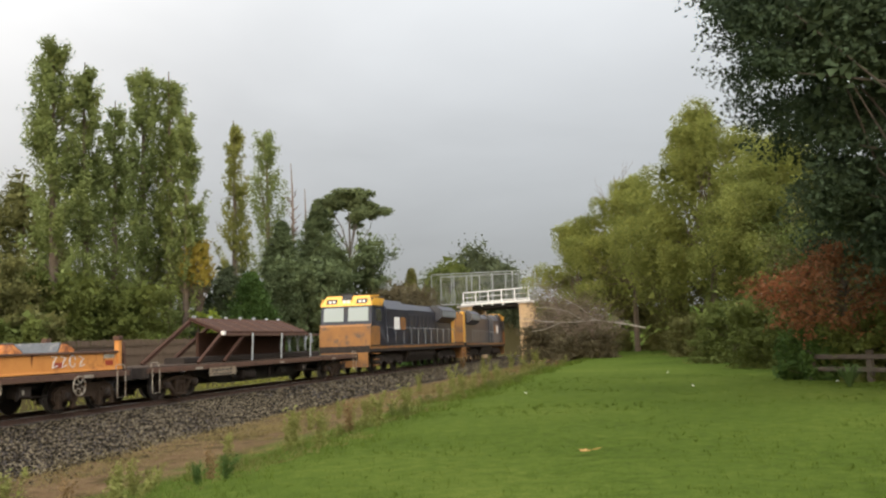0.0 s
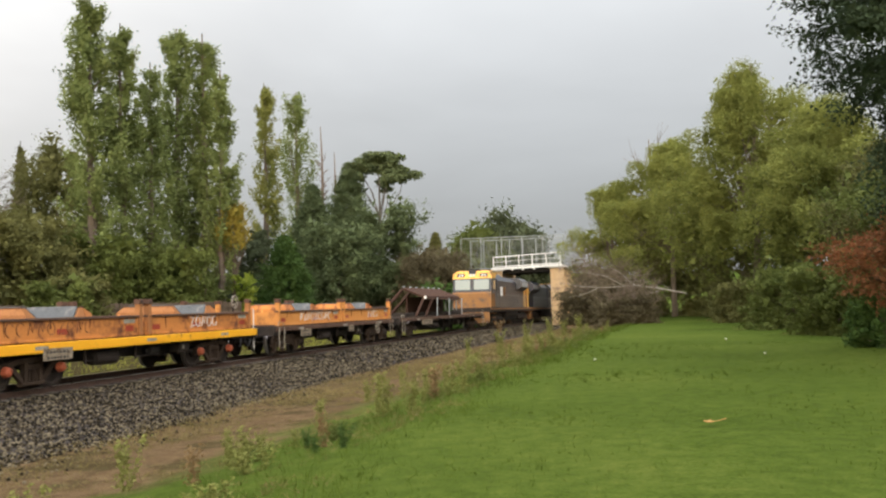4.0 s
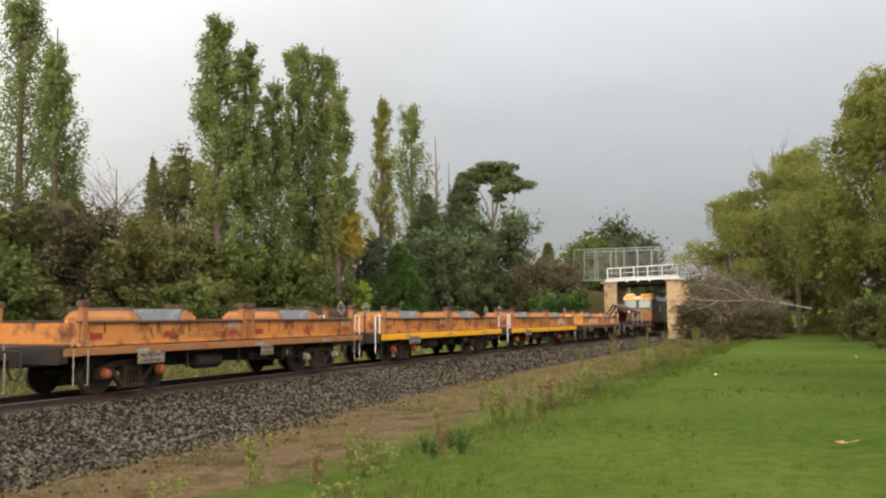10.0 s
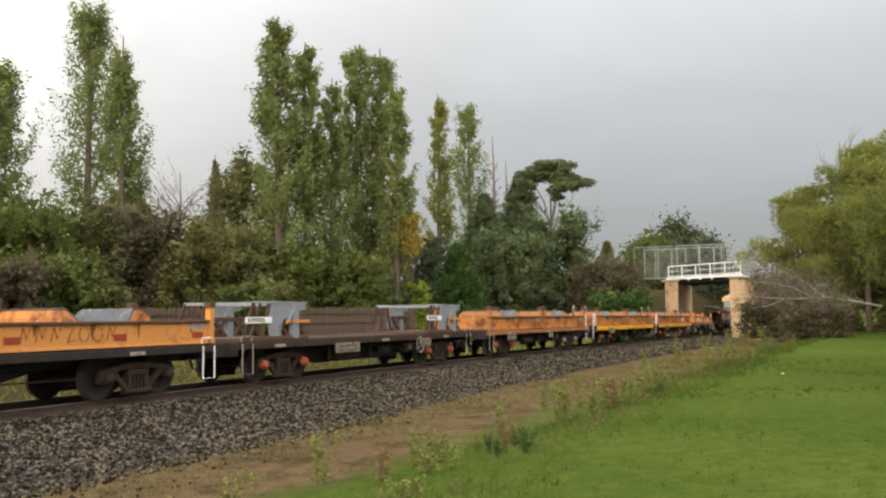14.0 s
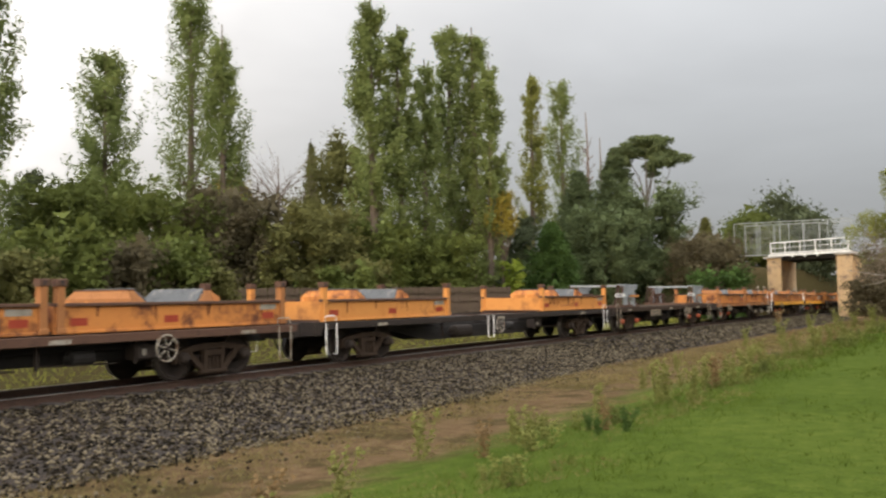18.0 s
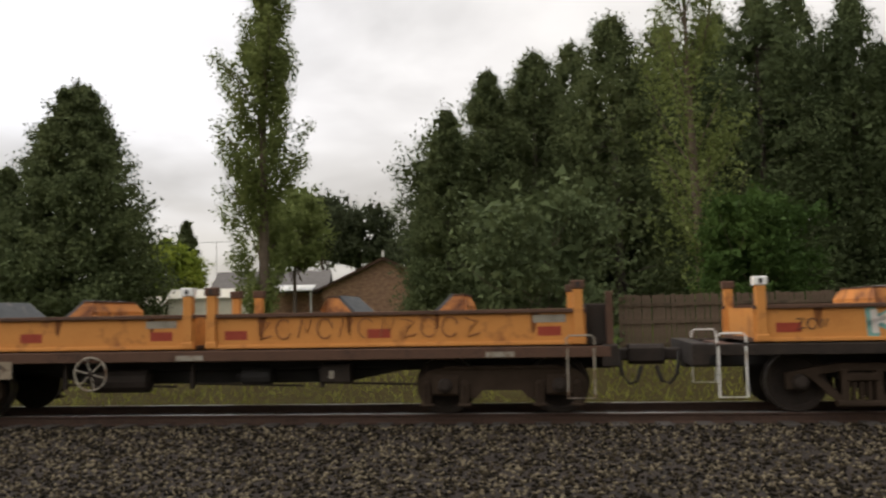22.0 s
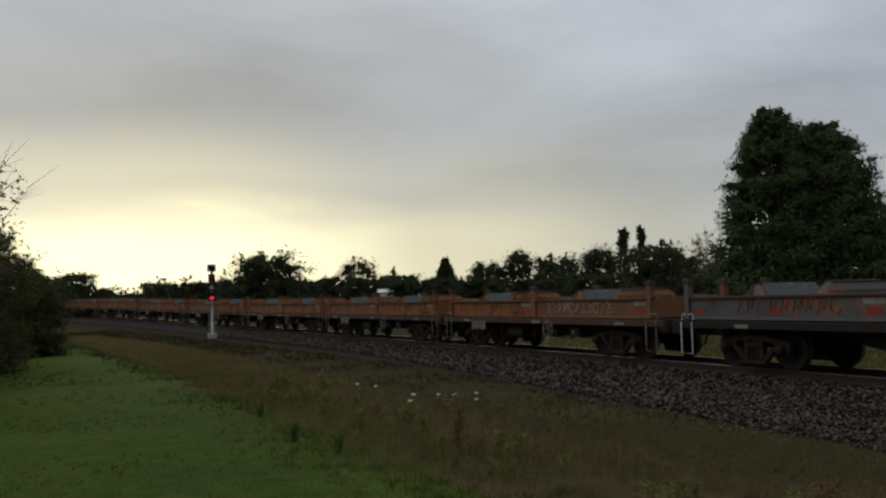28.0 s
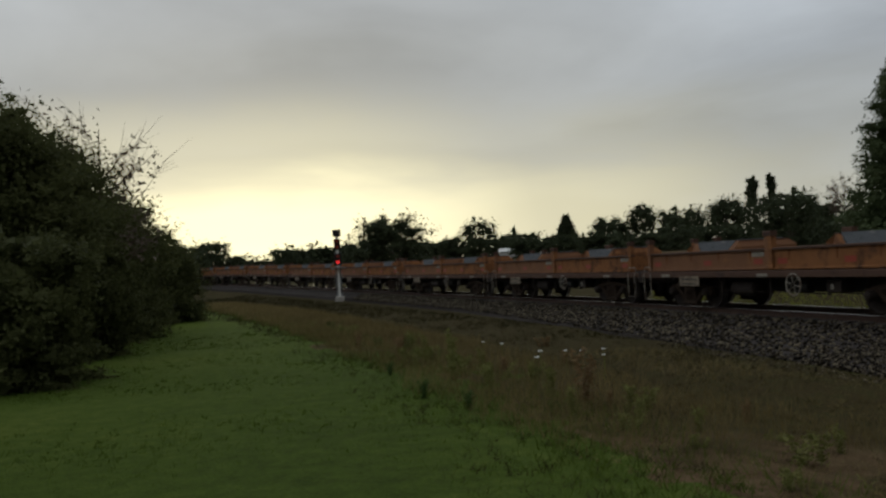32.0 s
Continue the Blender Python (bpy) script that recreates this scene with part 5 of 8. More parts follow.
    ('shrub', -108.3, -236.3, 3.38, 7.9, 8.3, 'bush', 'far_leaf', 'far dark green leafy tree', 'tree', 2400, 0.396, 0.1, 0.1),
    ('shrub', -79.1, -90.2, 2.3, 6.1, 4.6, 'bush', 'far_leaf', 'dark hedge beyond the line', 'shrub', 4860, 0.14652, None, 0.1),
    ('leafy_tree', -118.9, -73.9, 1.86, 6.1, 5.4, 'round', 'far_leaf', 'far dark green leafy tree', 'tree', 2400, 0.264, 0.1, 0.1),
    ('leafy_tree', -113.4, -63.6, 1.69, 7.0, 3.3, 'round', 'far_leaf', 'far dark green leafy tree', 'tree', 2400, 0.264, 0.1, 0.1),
    ('shrub', -99.2, -67.5, 1.78, 4.5, 3.1, 'bush', 'olive', 'far olive green garden shrub', 'shrub', 2430, 0.17093999999999998, None, 0.1),
]
FINER = {"poplar": (1.35, 1.02), "flame": (1.7, 0.86), "cone": (1.5, 0.9), "pine": (1.6, 0.84), "willow": (1.5, 0.95), "bush": (1.5, 0.9), "round": (1.4, 0.95)}
for k, (name, x, y, z, high, wide, habit, leaf, label, cat, count, size, low, bare) in enumerate(TREES):
    more, less = FINER.get(habit, (1.0, 1.0))
    tree(name, x, y, z, high, wide, habit, M[leaf], label, cat, int(count * more), size * less, 100 + k, base=low, bare=bare)

# ---- weeds at the edge of the lawn: x, y, z, height, leaf ----
WEEDS = [
    (-2.25, 14.53, -0.2, 0.71, 'weed'),
    (-1.75, 14.21, -0.11, 0.61, 'weed'),
    (-2.43, 11.06, -0.14, 0.45, 'weed_brown'),
    (-2.71, 11.34, -0.19, 0.27, 'shrub'),
    (-1.09, 20.12, -0.16, 0.69, 'weed'),
    (-0.0, 23.62, -0.09, 0.74, 'weed'),
    (0.8, 30.23, -0.15, 0.78, 'weed'),
    (2.54, 45.67, -0.44, 1.18, 'weed'),
    (-2.23, 21.46, -0.41, 0.55, 'weed'),
    (-1.6, 19.62, -0.24, 0.45, 'weed'),
    (-3.3, 10.74, -0.27, 0.45, 'weed'),
    (-3.51, 10.72, -0.3, 0.39, 'weed'),
    (-0.82, 37.1, -0.67, 0.64, 'weed_brown'),
    (1.9, 50.45, -0.75, 1.16, 'weed'),
    (-3.95, 24.04, -0.6, 0.28, 'weed_brown'),
    (0.43, 29.48, -0.2, 0.76, 'weed'),
    (-5.0, -19.59, -0.03, 0.47, 'weed_brown'),
    (-5.01, -16.36, -0.05, 0.55, 'weed_brown'),
    (-4.71, -12.64, -0.05, 0.55, 'weed'),
    (-5.81, -13.22, -0.16, 0.42, 'weed_brown'),
    (-4.74, -11.28, -0.07, 0.43, 'weed'),
    (-5.76, -12.09, -0.17, 0.43, 'weed'),
    (-4.86, -9.16, -0.1, 0.36, 'weed'),
    (-5.71, -9.72, -0.19, 0.26, 'weed_brown'),
    (-5.3, -8.38, -0.17, 0.35, 'weed'),
    (-5.54, -7.66, -0.2, 0.33, 'weed'),
    (-6.75, -8.45, -0.33, 0.32, 'weed_brown'),
    (-3.67, -10.93, -0.0, 0.27, 'shrub'),
    (-3.85, -9.79, -0.02, 0.25, 'shrub'),
    (-4.01, -13.67, -0.0, 0.25, 'shrub'),
    (-3.36, 18.95, -0.51, 0.56, 'weed'),
    (-3.46, 20.89, -0.56, 0.56, 'weed'),
    (-1.7, 18.97, -0.23, 0.55, 'weed'),
    (-3.37, 23.99, -0.59, 0.56, 'weed'),
    (-2.39, 35.33, -0.66, 0.82, 'weed'),
    (-1.17, 36.64, -0.67, 1.06, 'weed'),
    (-0.18, 47.97, -0.75, 1.11, 'weed'),
    (1.22, 58.6, -0.84, 1.18, 'weed'),
    (-3.7, 12.51, -0.39, 0.31, 'weed'),
    (-3.65, 11.16, -0.34, 0.5, 'weed'),
    (-2.11, 61.65, -1.06, 1.24, 'weed_brown'),
    (-2.09, 10.62, -0.08, 0.32, 'shrub'),
    (-2.4, 10.51, -0.12, 0.26, 'shrub'),
    (4.2, 53.6, -0.44, 0.54, 'weed'),
    (-1.73, 26.13, -0.48, 0.46, 'weed'),
    (-0.58, 29.48, -0.4, 0.63, 'weed'),
    (-3.82, 5.79, -0.22, 0.56, 'weed_brown'),
    (-4.36, 9.84, -0.41, 0.67, 'weed'),
    (-3.88, 7.04, -0.27, 0.57, 'weed'),
    (-3.48, 5.26, -0.16, 0.36, 'weed'),
    (0.76, 31.25, -0.19, 0.49, 'weed'),
    (4.93, 58.0, -0.48, 0.47, 'weed_brown'),
    (-1.12, 16.33, -0.07, 0.69, 'weed'),
    (-1.57, 24.96, -0.42, 0.55, 'weed'),
    (-2.04, 18.45, -0.28, 0.59, 'weed'),
    (0.5, 34.43, -0.38, 0.58, 'weed'),
    (0.59, 32.3, -0.27, 0.53, 'weed_brown'),
    (-3.0, 11.83, -0.25, 0.29, 'weed'),
    (-1.67, 22.73, -0.36, 0.44, 'weed'),
    (2.02, 40.29, -0.31, 0.62, 'weed'),
    (1.07, 32.83, -0.19, 0.44, 'weed'),
    (0.98, 36.33, -0.36, 0.29, 'weed_brown'),
    (-2.47, 18.0, -0.34, 0.4, 'weed'),
    (-3.51, 5.24, -0.16, 0.46, 'weed'),
    (2.19, 42.02, -0.35, 0.48, 'weed'),
    (1.73, 41.2, -0.41, 0.39, 'weed'),
    (-1.63, 16.16, -0.14, 0.65, 'weed_brown'),
    (0.77, 39.07, -0.52, 0.62, 'weed'),
    (2.63, 40.41, -0.18, 0.49, 'weed'),
    (0.66, 34.34, -0.34, 0.42, 'weed'),
    (-0.74, 25.43, -0.27, 0.54, 'weed'),
    (1.43, 36.3, -0.26, 0.4, 'weed_brown'),
    (4.88, 57.07, -0.45, 0.4, 'weed'),
    (4.57, 54.6, -0.4, 0.57, 'weed'),
    (5.08, 57.01, -0.39, 0.35, 'weed'),
    (2.41, 46.01, -0.49, 0.48, 'weed'),
    (3.41, 42.69, -0.13, 0.35, 'weed_brown'),
    (4.28, 49.8, -0.24, 0.54, 'weed'),
    (5.49, 58.18, -0.35, 0.34, 'weed'),
    (0.11, 28.57, -0.22, 0.66, 'weed'),
    (-3.23, 14.18, -0.36, 0.52, 'weed'),
    (-3.42, 9.36, -0.25, 0.49, 'weed_brown'),
    (-0.16, 30.34, -0.35, 0.45, 'weed'),
    (3.03, 48.78, -0.48, 0.68, 'weed'),
    (2.57, 45.27, -0.42, 0.47, 'weed'),
    (-2.39, 14.75, -0.22, 0.47, 'weed'),
    (0.29, 31.56, -0.3, 0.33, 'weed_brown'),
    (-6.11, -18.16, -0.13, 0.46, 'weed'),
    (-3.73, 1.65, -0.12, 0.55, 'weed'),
    (-4.68, 1.68, -0.26, 0.58, 'weed'),
    (-6.12, -19.14, -0.12, 0.51, 'weed'),
    (-3.09, -0.31, -0.03, 0.61, 'weed_brown'),
    (-5.24, -10.43, -0.12, 0.49, 'weed'),
    (-5.42, -14.16, -0.1, 0.31, 'weed'),
    (-5.13, -4.15, -0.21, 0.56, 'weed'),
    (-6.17, -15.09, -0.17, 0.4, 'weed'),
    (-5.52, -9.96, -0.17, 0.73, 'weed_brown'),
    (-6.24, -6.5, -0.31, 0.32, 'weed'),
    (-5.94, -16.03, -0.14, 0.68, 'weed'),
    (-5.13, -2.93, -0.23, 0.72, 'weed'),
    (-4.39, -2.95, -0.13, 0.35, 'weed'),
]


def stalk_mesh(seed, mat, tall):
    """One leafy stalk of a unit height."""
    rng = np.random.default_rng(seed)
    lean, h = rng.uniform(0.08, 0.34 if tall else 0.6), rng.uniform(0.7, 1.0)
    t = np.linspace(0, 1, 26)
    stem = np.stack([lean * t ** 1.5 * h, 0.03 * np.sin(t * 5), t * h], -1)
    m = 70 if tall else 90
    q = stem[rng.integers(3, 26, m)] + rng.normal(size=(m, 3)) * np.array([0.055, 0.055, 0.03])
    return leaves_mesh("stalk", np.concatenate([leaf_cards(stem + rng.normal(size=stem.shape) * 0.006, 0.03, rng), leaf_cards(q, 0.04, rng)]), mat)


def make_weeds():
    stalks = {k: [stalk_mesh(900 + i, M[k], k != "shrub") for i in range(4)] for k in ("weed", "weed_brown", "shrub")}
    names = {"weed": "upright seeding weed at the edge of the lawn", "weed_brown": "dead brown weed stalks by the path", "shrub": "low leafy green weed by the lawn"}
    for i, (x, y, z, h, leaf) in enumerate(WEEDS):
        o = thing("weed", names[leaf], "weed", "weeds beside the lawn", at=pose(x, y, z - 0.03, 0, 0, 57 * i))
        o.scale = (h * 1.05, h * 1.05, h)
        for k in range(4 if leaf != "shrub" else 6):
            tagged(part("stalk", stalks[leaf][(i + k) % 4], None, o, at=pose(0.05 * math.cos(k * 2.4), 0.05 * math.sin(k * 2.4), 0, 0, 0, 97 * k + 31 * i)), kind="stuff")


make_weeds()


def low_weeds():
    """Low leafy clumps scattered along the ragged edge between lawn and path."""
    rng = np.random.default_rng(77)
    kinds = {k: [stalk_mesh(950 + i, M[k], False) for i in range(3)] for k in ("weed", "broad", "weed_brown")}
    words = {"weed": "low yellow-green weed clump at the edge of the path", "broad": "low dark green weed clump at the edge of the lawn", "weed_brown": "low dead brown weed clump on the path"}
    for k in range(96):
        s = rng.uniform(-34, 44)
        leaf = ("weed", "broad", "weed_brown")[int(rng.choice(3, p=(0.5, 0.32, 0.18)))]
        d = rng.normal(10.9, 0.45) if leaf != "weed_brown" else rng.uniform(7.2, 10.6)
        p, h = beside(s, d), rng.uniform(0.16, 0.42)
        o = thing("low_weed", words[leaf], "weed", "weeds beside the lawn", at=pose(p[0], p[1], float(ground_z(s, d)) - 0.02, 0, 0, 67 * k))
        o.scale = (h * 1.5, h * 1.5, h)
        for q in range(5):
            tagged(part("stalk", kinds[leaf][(k + q) % 3], None, o, at=pose(0.22 * math.cos(q * 2.1 + k), 0.22 * math.sin(q * 2.1 + k), 0, 0, 0, 83 * q + 19 * k)), kind="stuff")


low_weeds()


def blades(name, n, where, height, width, mat, label, seed, lean=0.5, tuft=1):
    """Loose grass blades, in tufts of so many; where(rng, n) gives arc and offset."""
    rng = np.random.default_rng(seed)
    s, d = where(rng, n // tuft)
    tall = np.repeat(rng.uniform(0.6, 1.5, len(s)) if tuft > 1 else np.ones(len(s)), tuft)
    s, d = np.repeat(s, tuft), np.repeat(d, tuft)
    n = len(s)
    if tuft > 1:
        s, d = s + rng.normal(size=n) * 0.035, d + rng.normal(size=n) * 0.035
    p = np.stack([np.interp(s, ARC, TXY[:, i]) for i in (0, 1)], 1)
    q = np.stack([np.interp(s + 1, ARC, TXY[:, i]) - np.interp(s - 1, ARC, TXY[:, i]) for i in (0, 1)], 1)
    q /= np.linalg.norm(q, axis=1)[:, None]
    c = np.stack([p[:, 0] + q[:, 1] * d, p[:, 1] - q[:, 0] * d, ground_z(s, d) - 0.015], 1)
    far = np.maximum(1.0, np.hypot(c[:, 0], c[:, 1]) / 12.0)[:, None]
    a = rng.uniform(0, 2 * math.pi, n)
    w = np.stack([np.cos(a), np.sin(a), 0 * a], 1) * width * rng.uniform(0.6, 1.3, (n, 1)) * far
    up = np.stack([rng.normal(size=n) * lean, rng.normal(size=n) * lean, np.ones(n)], 1) * (tall * height * rng.uniform(0.4, 1.2, n))[:, None]
    v = np.stack([c - w, c + w, c + up], 1)
    tagged(new(name, leaves_mesh(name, v, mat)), label, "grass", kind="stuff")


def lawn_spots(rng, n):
    r = 0.4 + 31 * rng.random(n) ** 1.15
    a = rng.uniform(0, 2 * math.pi, n)
    k = int(np.argmin(np.hypot(TXY[:, 0], TXY[:, 1])))
    s0, d0 = ARC[k], float(np.hypot(*TXY[k]))
    s, d = s0 + r * np.cos(a), d0 + r * np.sin(a)
    ok = d > 10.9 + rng.normal(size=n) * 0.7
    return s[ok][:n], d[ok][:n]


def lawn_where(rng, n):
    s, d = lawn_spots(rng, n * 3)
    return s[:n], d[:n]


def verge_where(lo, hi, d0, d1):
    def where(rng, n):
        s = rng.uniform(lo, hi, n)
        clump = np.sin(s * 2.1) + np.sin(s * 0.9 + 2) + rng.normal(size=n) * 0.6
        d = rng.uniform(d0, d1, n) + clump * 0.12
        return s, d
    return where


blades("lawn_grass", 230000, lawn_where, 0.05, 0.005, M["blade"], "short mown green lawn grass", 11, tuft=6)
blades("verge_grass", 26000, verge_where(-20, 70, 5.7, 7.6), 0.12, 0.004, M["dry_blade"], "dry tufts of grass along the ballast", 12, 0.9)
blades("path_grass", 60000, verge_where(-14, 60, 6.6, 11.8), 0.075, 0.004, M["dry_blade"], "sparse dry grass on the bare path", 13, 1.0, tuft=8)
blades("path_green", 14000, verge_where(-14, 60, 6.2, 11.6), 0.05, 0.004, M["weed"], "green seedlings scattered on the bare path", 17, 1.1)
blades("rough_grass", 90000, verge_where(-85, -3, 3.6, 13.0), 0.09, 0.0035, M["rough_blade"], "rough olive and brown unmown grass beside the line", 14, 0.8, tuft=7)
blades("tall_dry_grass", 48000, verge_where(-70, -9, 8.2, 12.2), 0.26, 0.0035, M["dry_blade"], "tall dry seeding grass beside the lawn", 18, 0.35)
blades("edge_grass", 22000, verge_where(-60, 60, 10.2, 12.3), 0.15, 0.005, M["blade"], "longer green grass at the edge of the lawn", 15, 0.6)
blades("far_side_grass", 30000, verge_where(-40, 70, -11.0, -3.2), 0.18, 0.008, M["far_blade"], "rough yellow-green grass beyond the track", 16, 0.6)


def far_woods():
    """A belt of distant dark trees along the horizon."""
    rng = np.random.default_rng(5)
    pts = []
    for _ in range(420):
        a = radians(rng.uniform(62, 200))
        r = rng.uniform(255, 330)
        h = rng.uniform(7, 12) + 2 * math.sin(a * 9)
        c = np.array([-math.sin(a) * r, math.cos(a) * r, h * 0.45])
        pts.append(c + np.clip(rng.normal(size=(90, 3)), -1.7, 1.7) * np.array([3.0, 3.0, h * 0.27]))
    pts = np.concatenate(pts)
    pts[:, 2] = np.maximum(pts[:, 2], -1)
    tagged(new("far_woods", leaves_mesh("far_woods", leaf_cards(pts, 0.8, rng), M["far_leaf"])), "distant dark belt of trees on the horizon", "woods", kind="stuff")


far_woods()

# ---- ground and track ----
def grid_steps():
    s = np.concatenate([np.linspace(-600, -110, 40), np.linspace(-105, -30, 76)[:-1], np.linspace(-30, 60, 181)[:-1], np.linspace(60, 120, 61), np.linspace(130, 330, 21)])
    d = np.concatenate([np.linspace(-900, -60, 22), np.linspace(-50, -14, 19)[:-1], np.linspace(-14, 22, 109)[:-1], np.linspace(22, 60, 39), np.linspace(80, 900, 20)])
    return s, d


def make_ground():
    s, d = grid_steps()
    s_in = np.clip(s, ARC[2], ARC[-3])
    p = np.stack([np.interp(s_in, ARC, TXY[:, i]) for i in (0, 1)], 1)
    q = np.stack([np.interp(s_in + 1, ARC, TXY[:, i]) - np.interp(s_in - 1, ARC, TXY[:, i]) for i in (0, 1)], 1)
    q /= np.linalg.norm(q, axis=1)[:, None]
    p = p + q * (s - s_in)[:, None]
    S, D = np.meshgrid(s, d, indexing="ij")
    X = p[:, :1] + q[:, 1:] * D
    Y = p[:, 1:] - q[:, :1] * D
    Z = ground_z(S, D)
    rough = np.array([[noise.noise(Vector((a * 0.35, b * 0.35, 0))) for a, b in zip(ra, rb)] for ra, rb in zip(X, Y)])
    Z = Z + rough * (0.05 + 0.03 * (abs(D - 9) < 3)) * (abs(D) > 3)
    ns, nd = S.shape
    me = mesh_of("ground", np.stack([X, Y, Z], -1).reshape(-1, 3), [(i * nd + j, (i + 1) * nd + j, (i + 1) * nd + j + 1, i * nd + j + 1) for i in range(ns - 1) for j in range(nd - 1)], M["ground"], True)
    at = me.attributes.new("from_track", "FLOAT", "POINT")
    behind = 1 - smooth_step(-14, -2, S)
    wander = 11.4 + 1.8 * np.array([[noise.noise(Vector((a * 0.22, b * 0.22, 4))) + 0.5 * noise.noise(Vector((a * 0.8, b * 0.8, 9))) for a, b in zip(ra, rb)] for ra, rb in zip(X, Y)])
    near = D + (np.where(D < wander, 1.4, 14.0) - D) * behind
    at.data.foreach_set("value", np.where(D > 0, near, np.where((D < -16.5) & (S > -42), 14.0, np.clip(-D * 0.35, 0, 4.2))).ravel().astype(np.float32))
    return tagged(new("ground", me), "mown green lawn, bare earth and dry grass beside the railway", "ground", kind="structure")


make_ground()


def sweep(name, outline, s0, s1, step, mat, smooth=False, closed=True):
    """A section of (offset towards the lawn, height over the rail) drawn along the track."""
    ss = np.arange(s0, s1 + step, step)
    n = len(outline(0.0) if callable(outline) else outline)
    verts, faces = [], []
    for s in ss:
        z = rail_z(s)
        for o, h in (outline(s) if callable(outline) else outline):
            b = beside(s, o)
            verts.append((b[0], b[1], z + h))
    m = n if closed else n - 1
    for i in range(len(ss) - 1):
        faces += [(i * n + k, i * n + (k + 1) % n, (i + 1) * n + (k + 1) % n, (i + 1) * n + k) for k in range(m)]
    return mesh_of(name, verts, faces, mat, smooth)


def toe(s):
    """How far the ballast reaches towards the lawn."""
    return np.interp(s, [-60, -42, -27, -18, -10, 6, 16, 26, 60], [2.4, 2.6, 3.8, 4.6, 5.3, 6.3, 6.2, 5.2, 4.4])


def bed_section(s):
    k = (toe(s) - 1.7) / 4.6
    return [(1.7 + 4.9 * k, -0.62), (1.7 + 4.3 * k, -0.42), (1.7 + 2.5 * k, -0.33), (1.7 + 0.9 * k, -0.24), (1.7, -0.16), (-1.7, -0.16), (-2.3, -0.24), (-3.2, -0.62), (-3.2, -0.9), (1.7 + 4.9 * k, -0.9)]


def make_track():
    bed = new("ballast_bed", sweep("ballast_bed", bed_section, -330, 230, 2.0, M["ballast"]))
    tagged(bed, "grey crushed stone ballast bed of the railway", "ballast", kind="structure")
    for side in (1, -1):
        c = side * GAUGE_HALF
        r = thing("rail", "worn steel rail with a bright running surface", "rail", "rails", "structure")
        web = [(c - 0.07, -0.165), (c + 0.07, -0.165), (c + 0.012, -0.13), (c + 0.012, -0.045), (c + 0.036, -0.035), (c + 0.036, -0.004), (c - 0.036, -0.004), (c - 0.036, -0.035), (c - 0.012, -0.045), (c - 0.012, -0.13)]
        part("web", sweep("web", web, -330, 230, 1.0, M["rail"]), None, r)
        part("running_surface", sweep("running_surface", [(c - 0.034, -0.006), (c + 0.034, -0.006), (c + 0.03, 0.0), (c - 0.03, 0.0)], -330, 230, 1.0, M["railhead"]), None, r)
    tie = Bits().box(-0.12, 0.12, -1.25, 1.25, -0.19, -0.135, 0.02).mesh("sleeper", M["sleeper"])
    for k in range(300):
        o = tagged(new("sleeper", tie), "", kind="structure")
        o.parent = bed
        o.matrix_basis = track_frame(-60 + 0.61 * k + 0.03 * math.sin(k * 2.1), 0.6)


make_track()


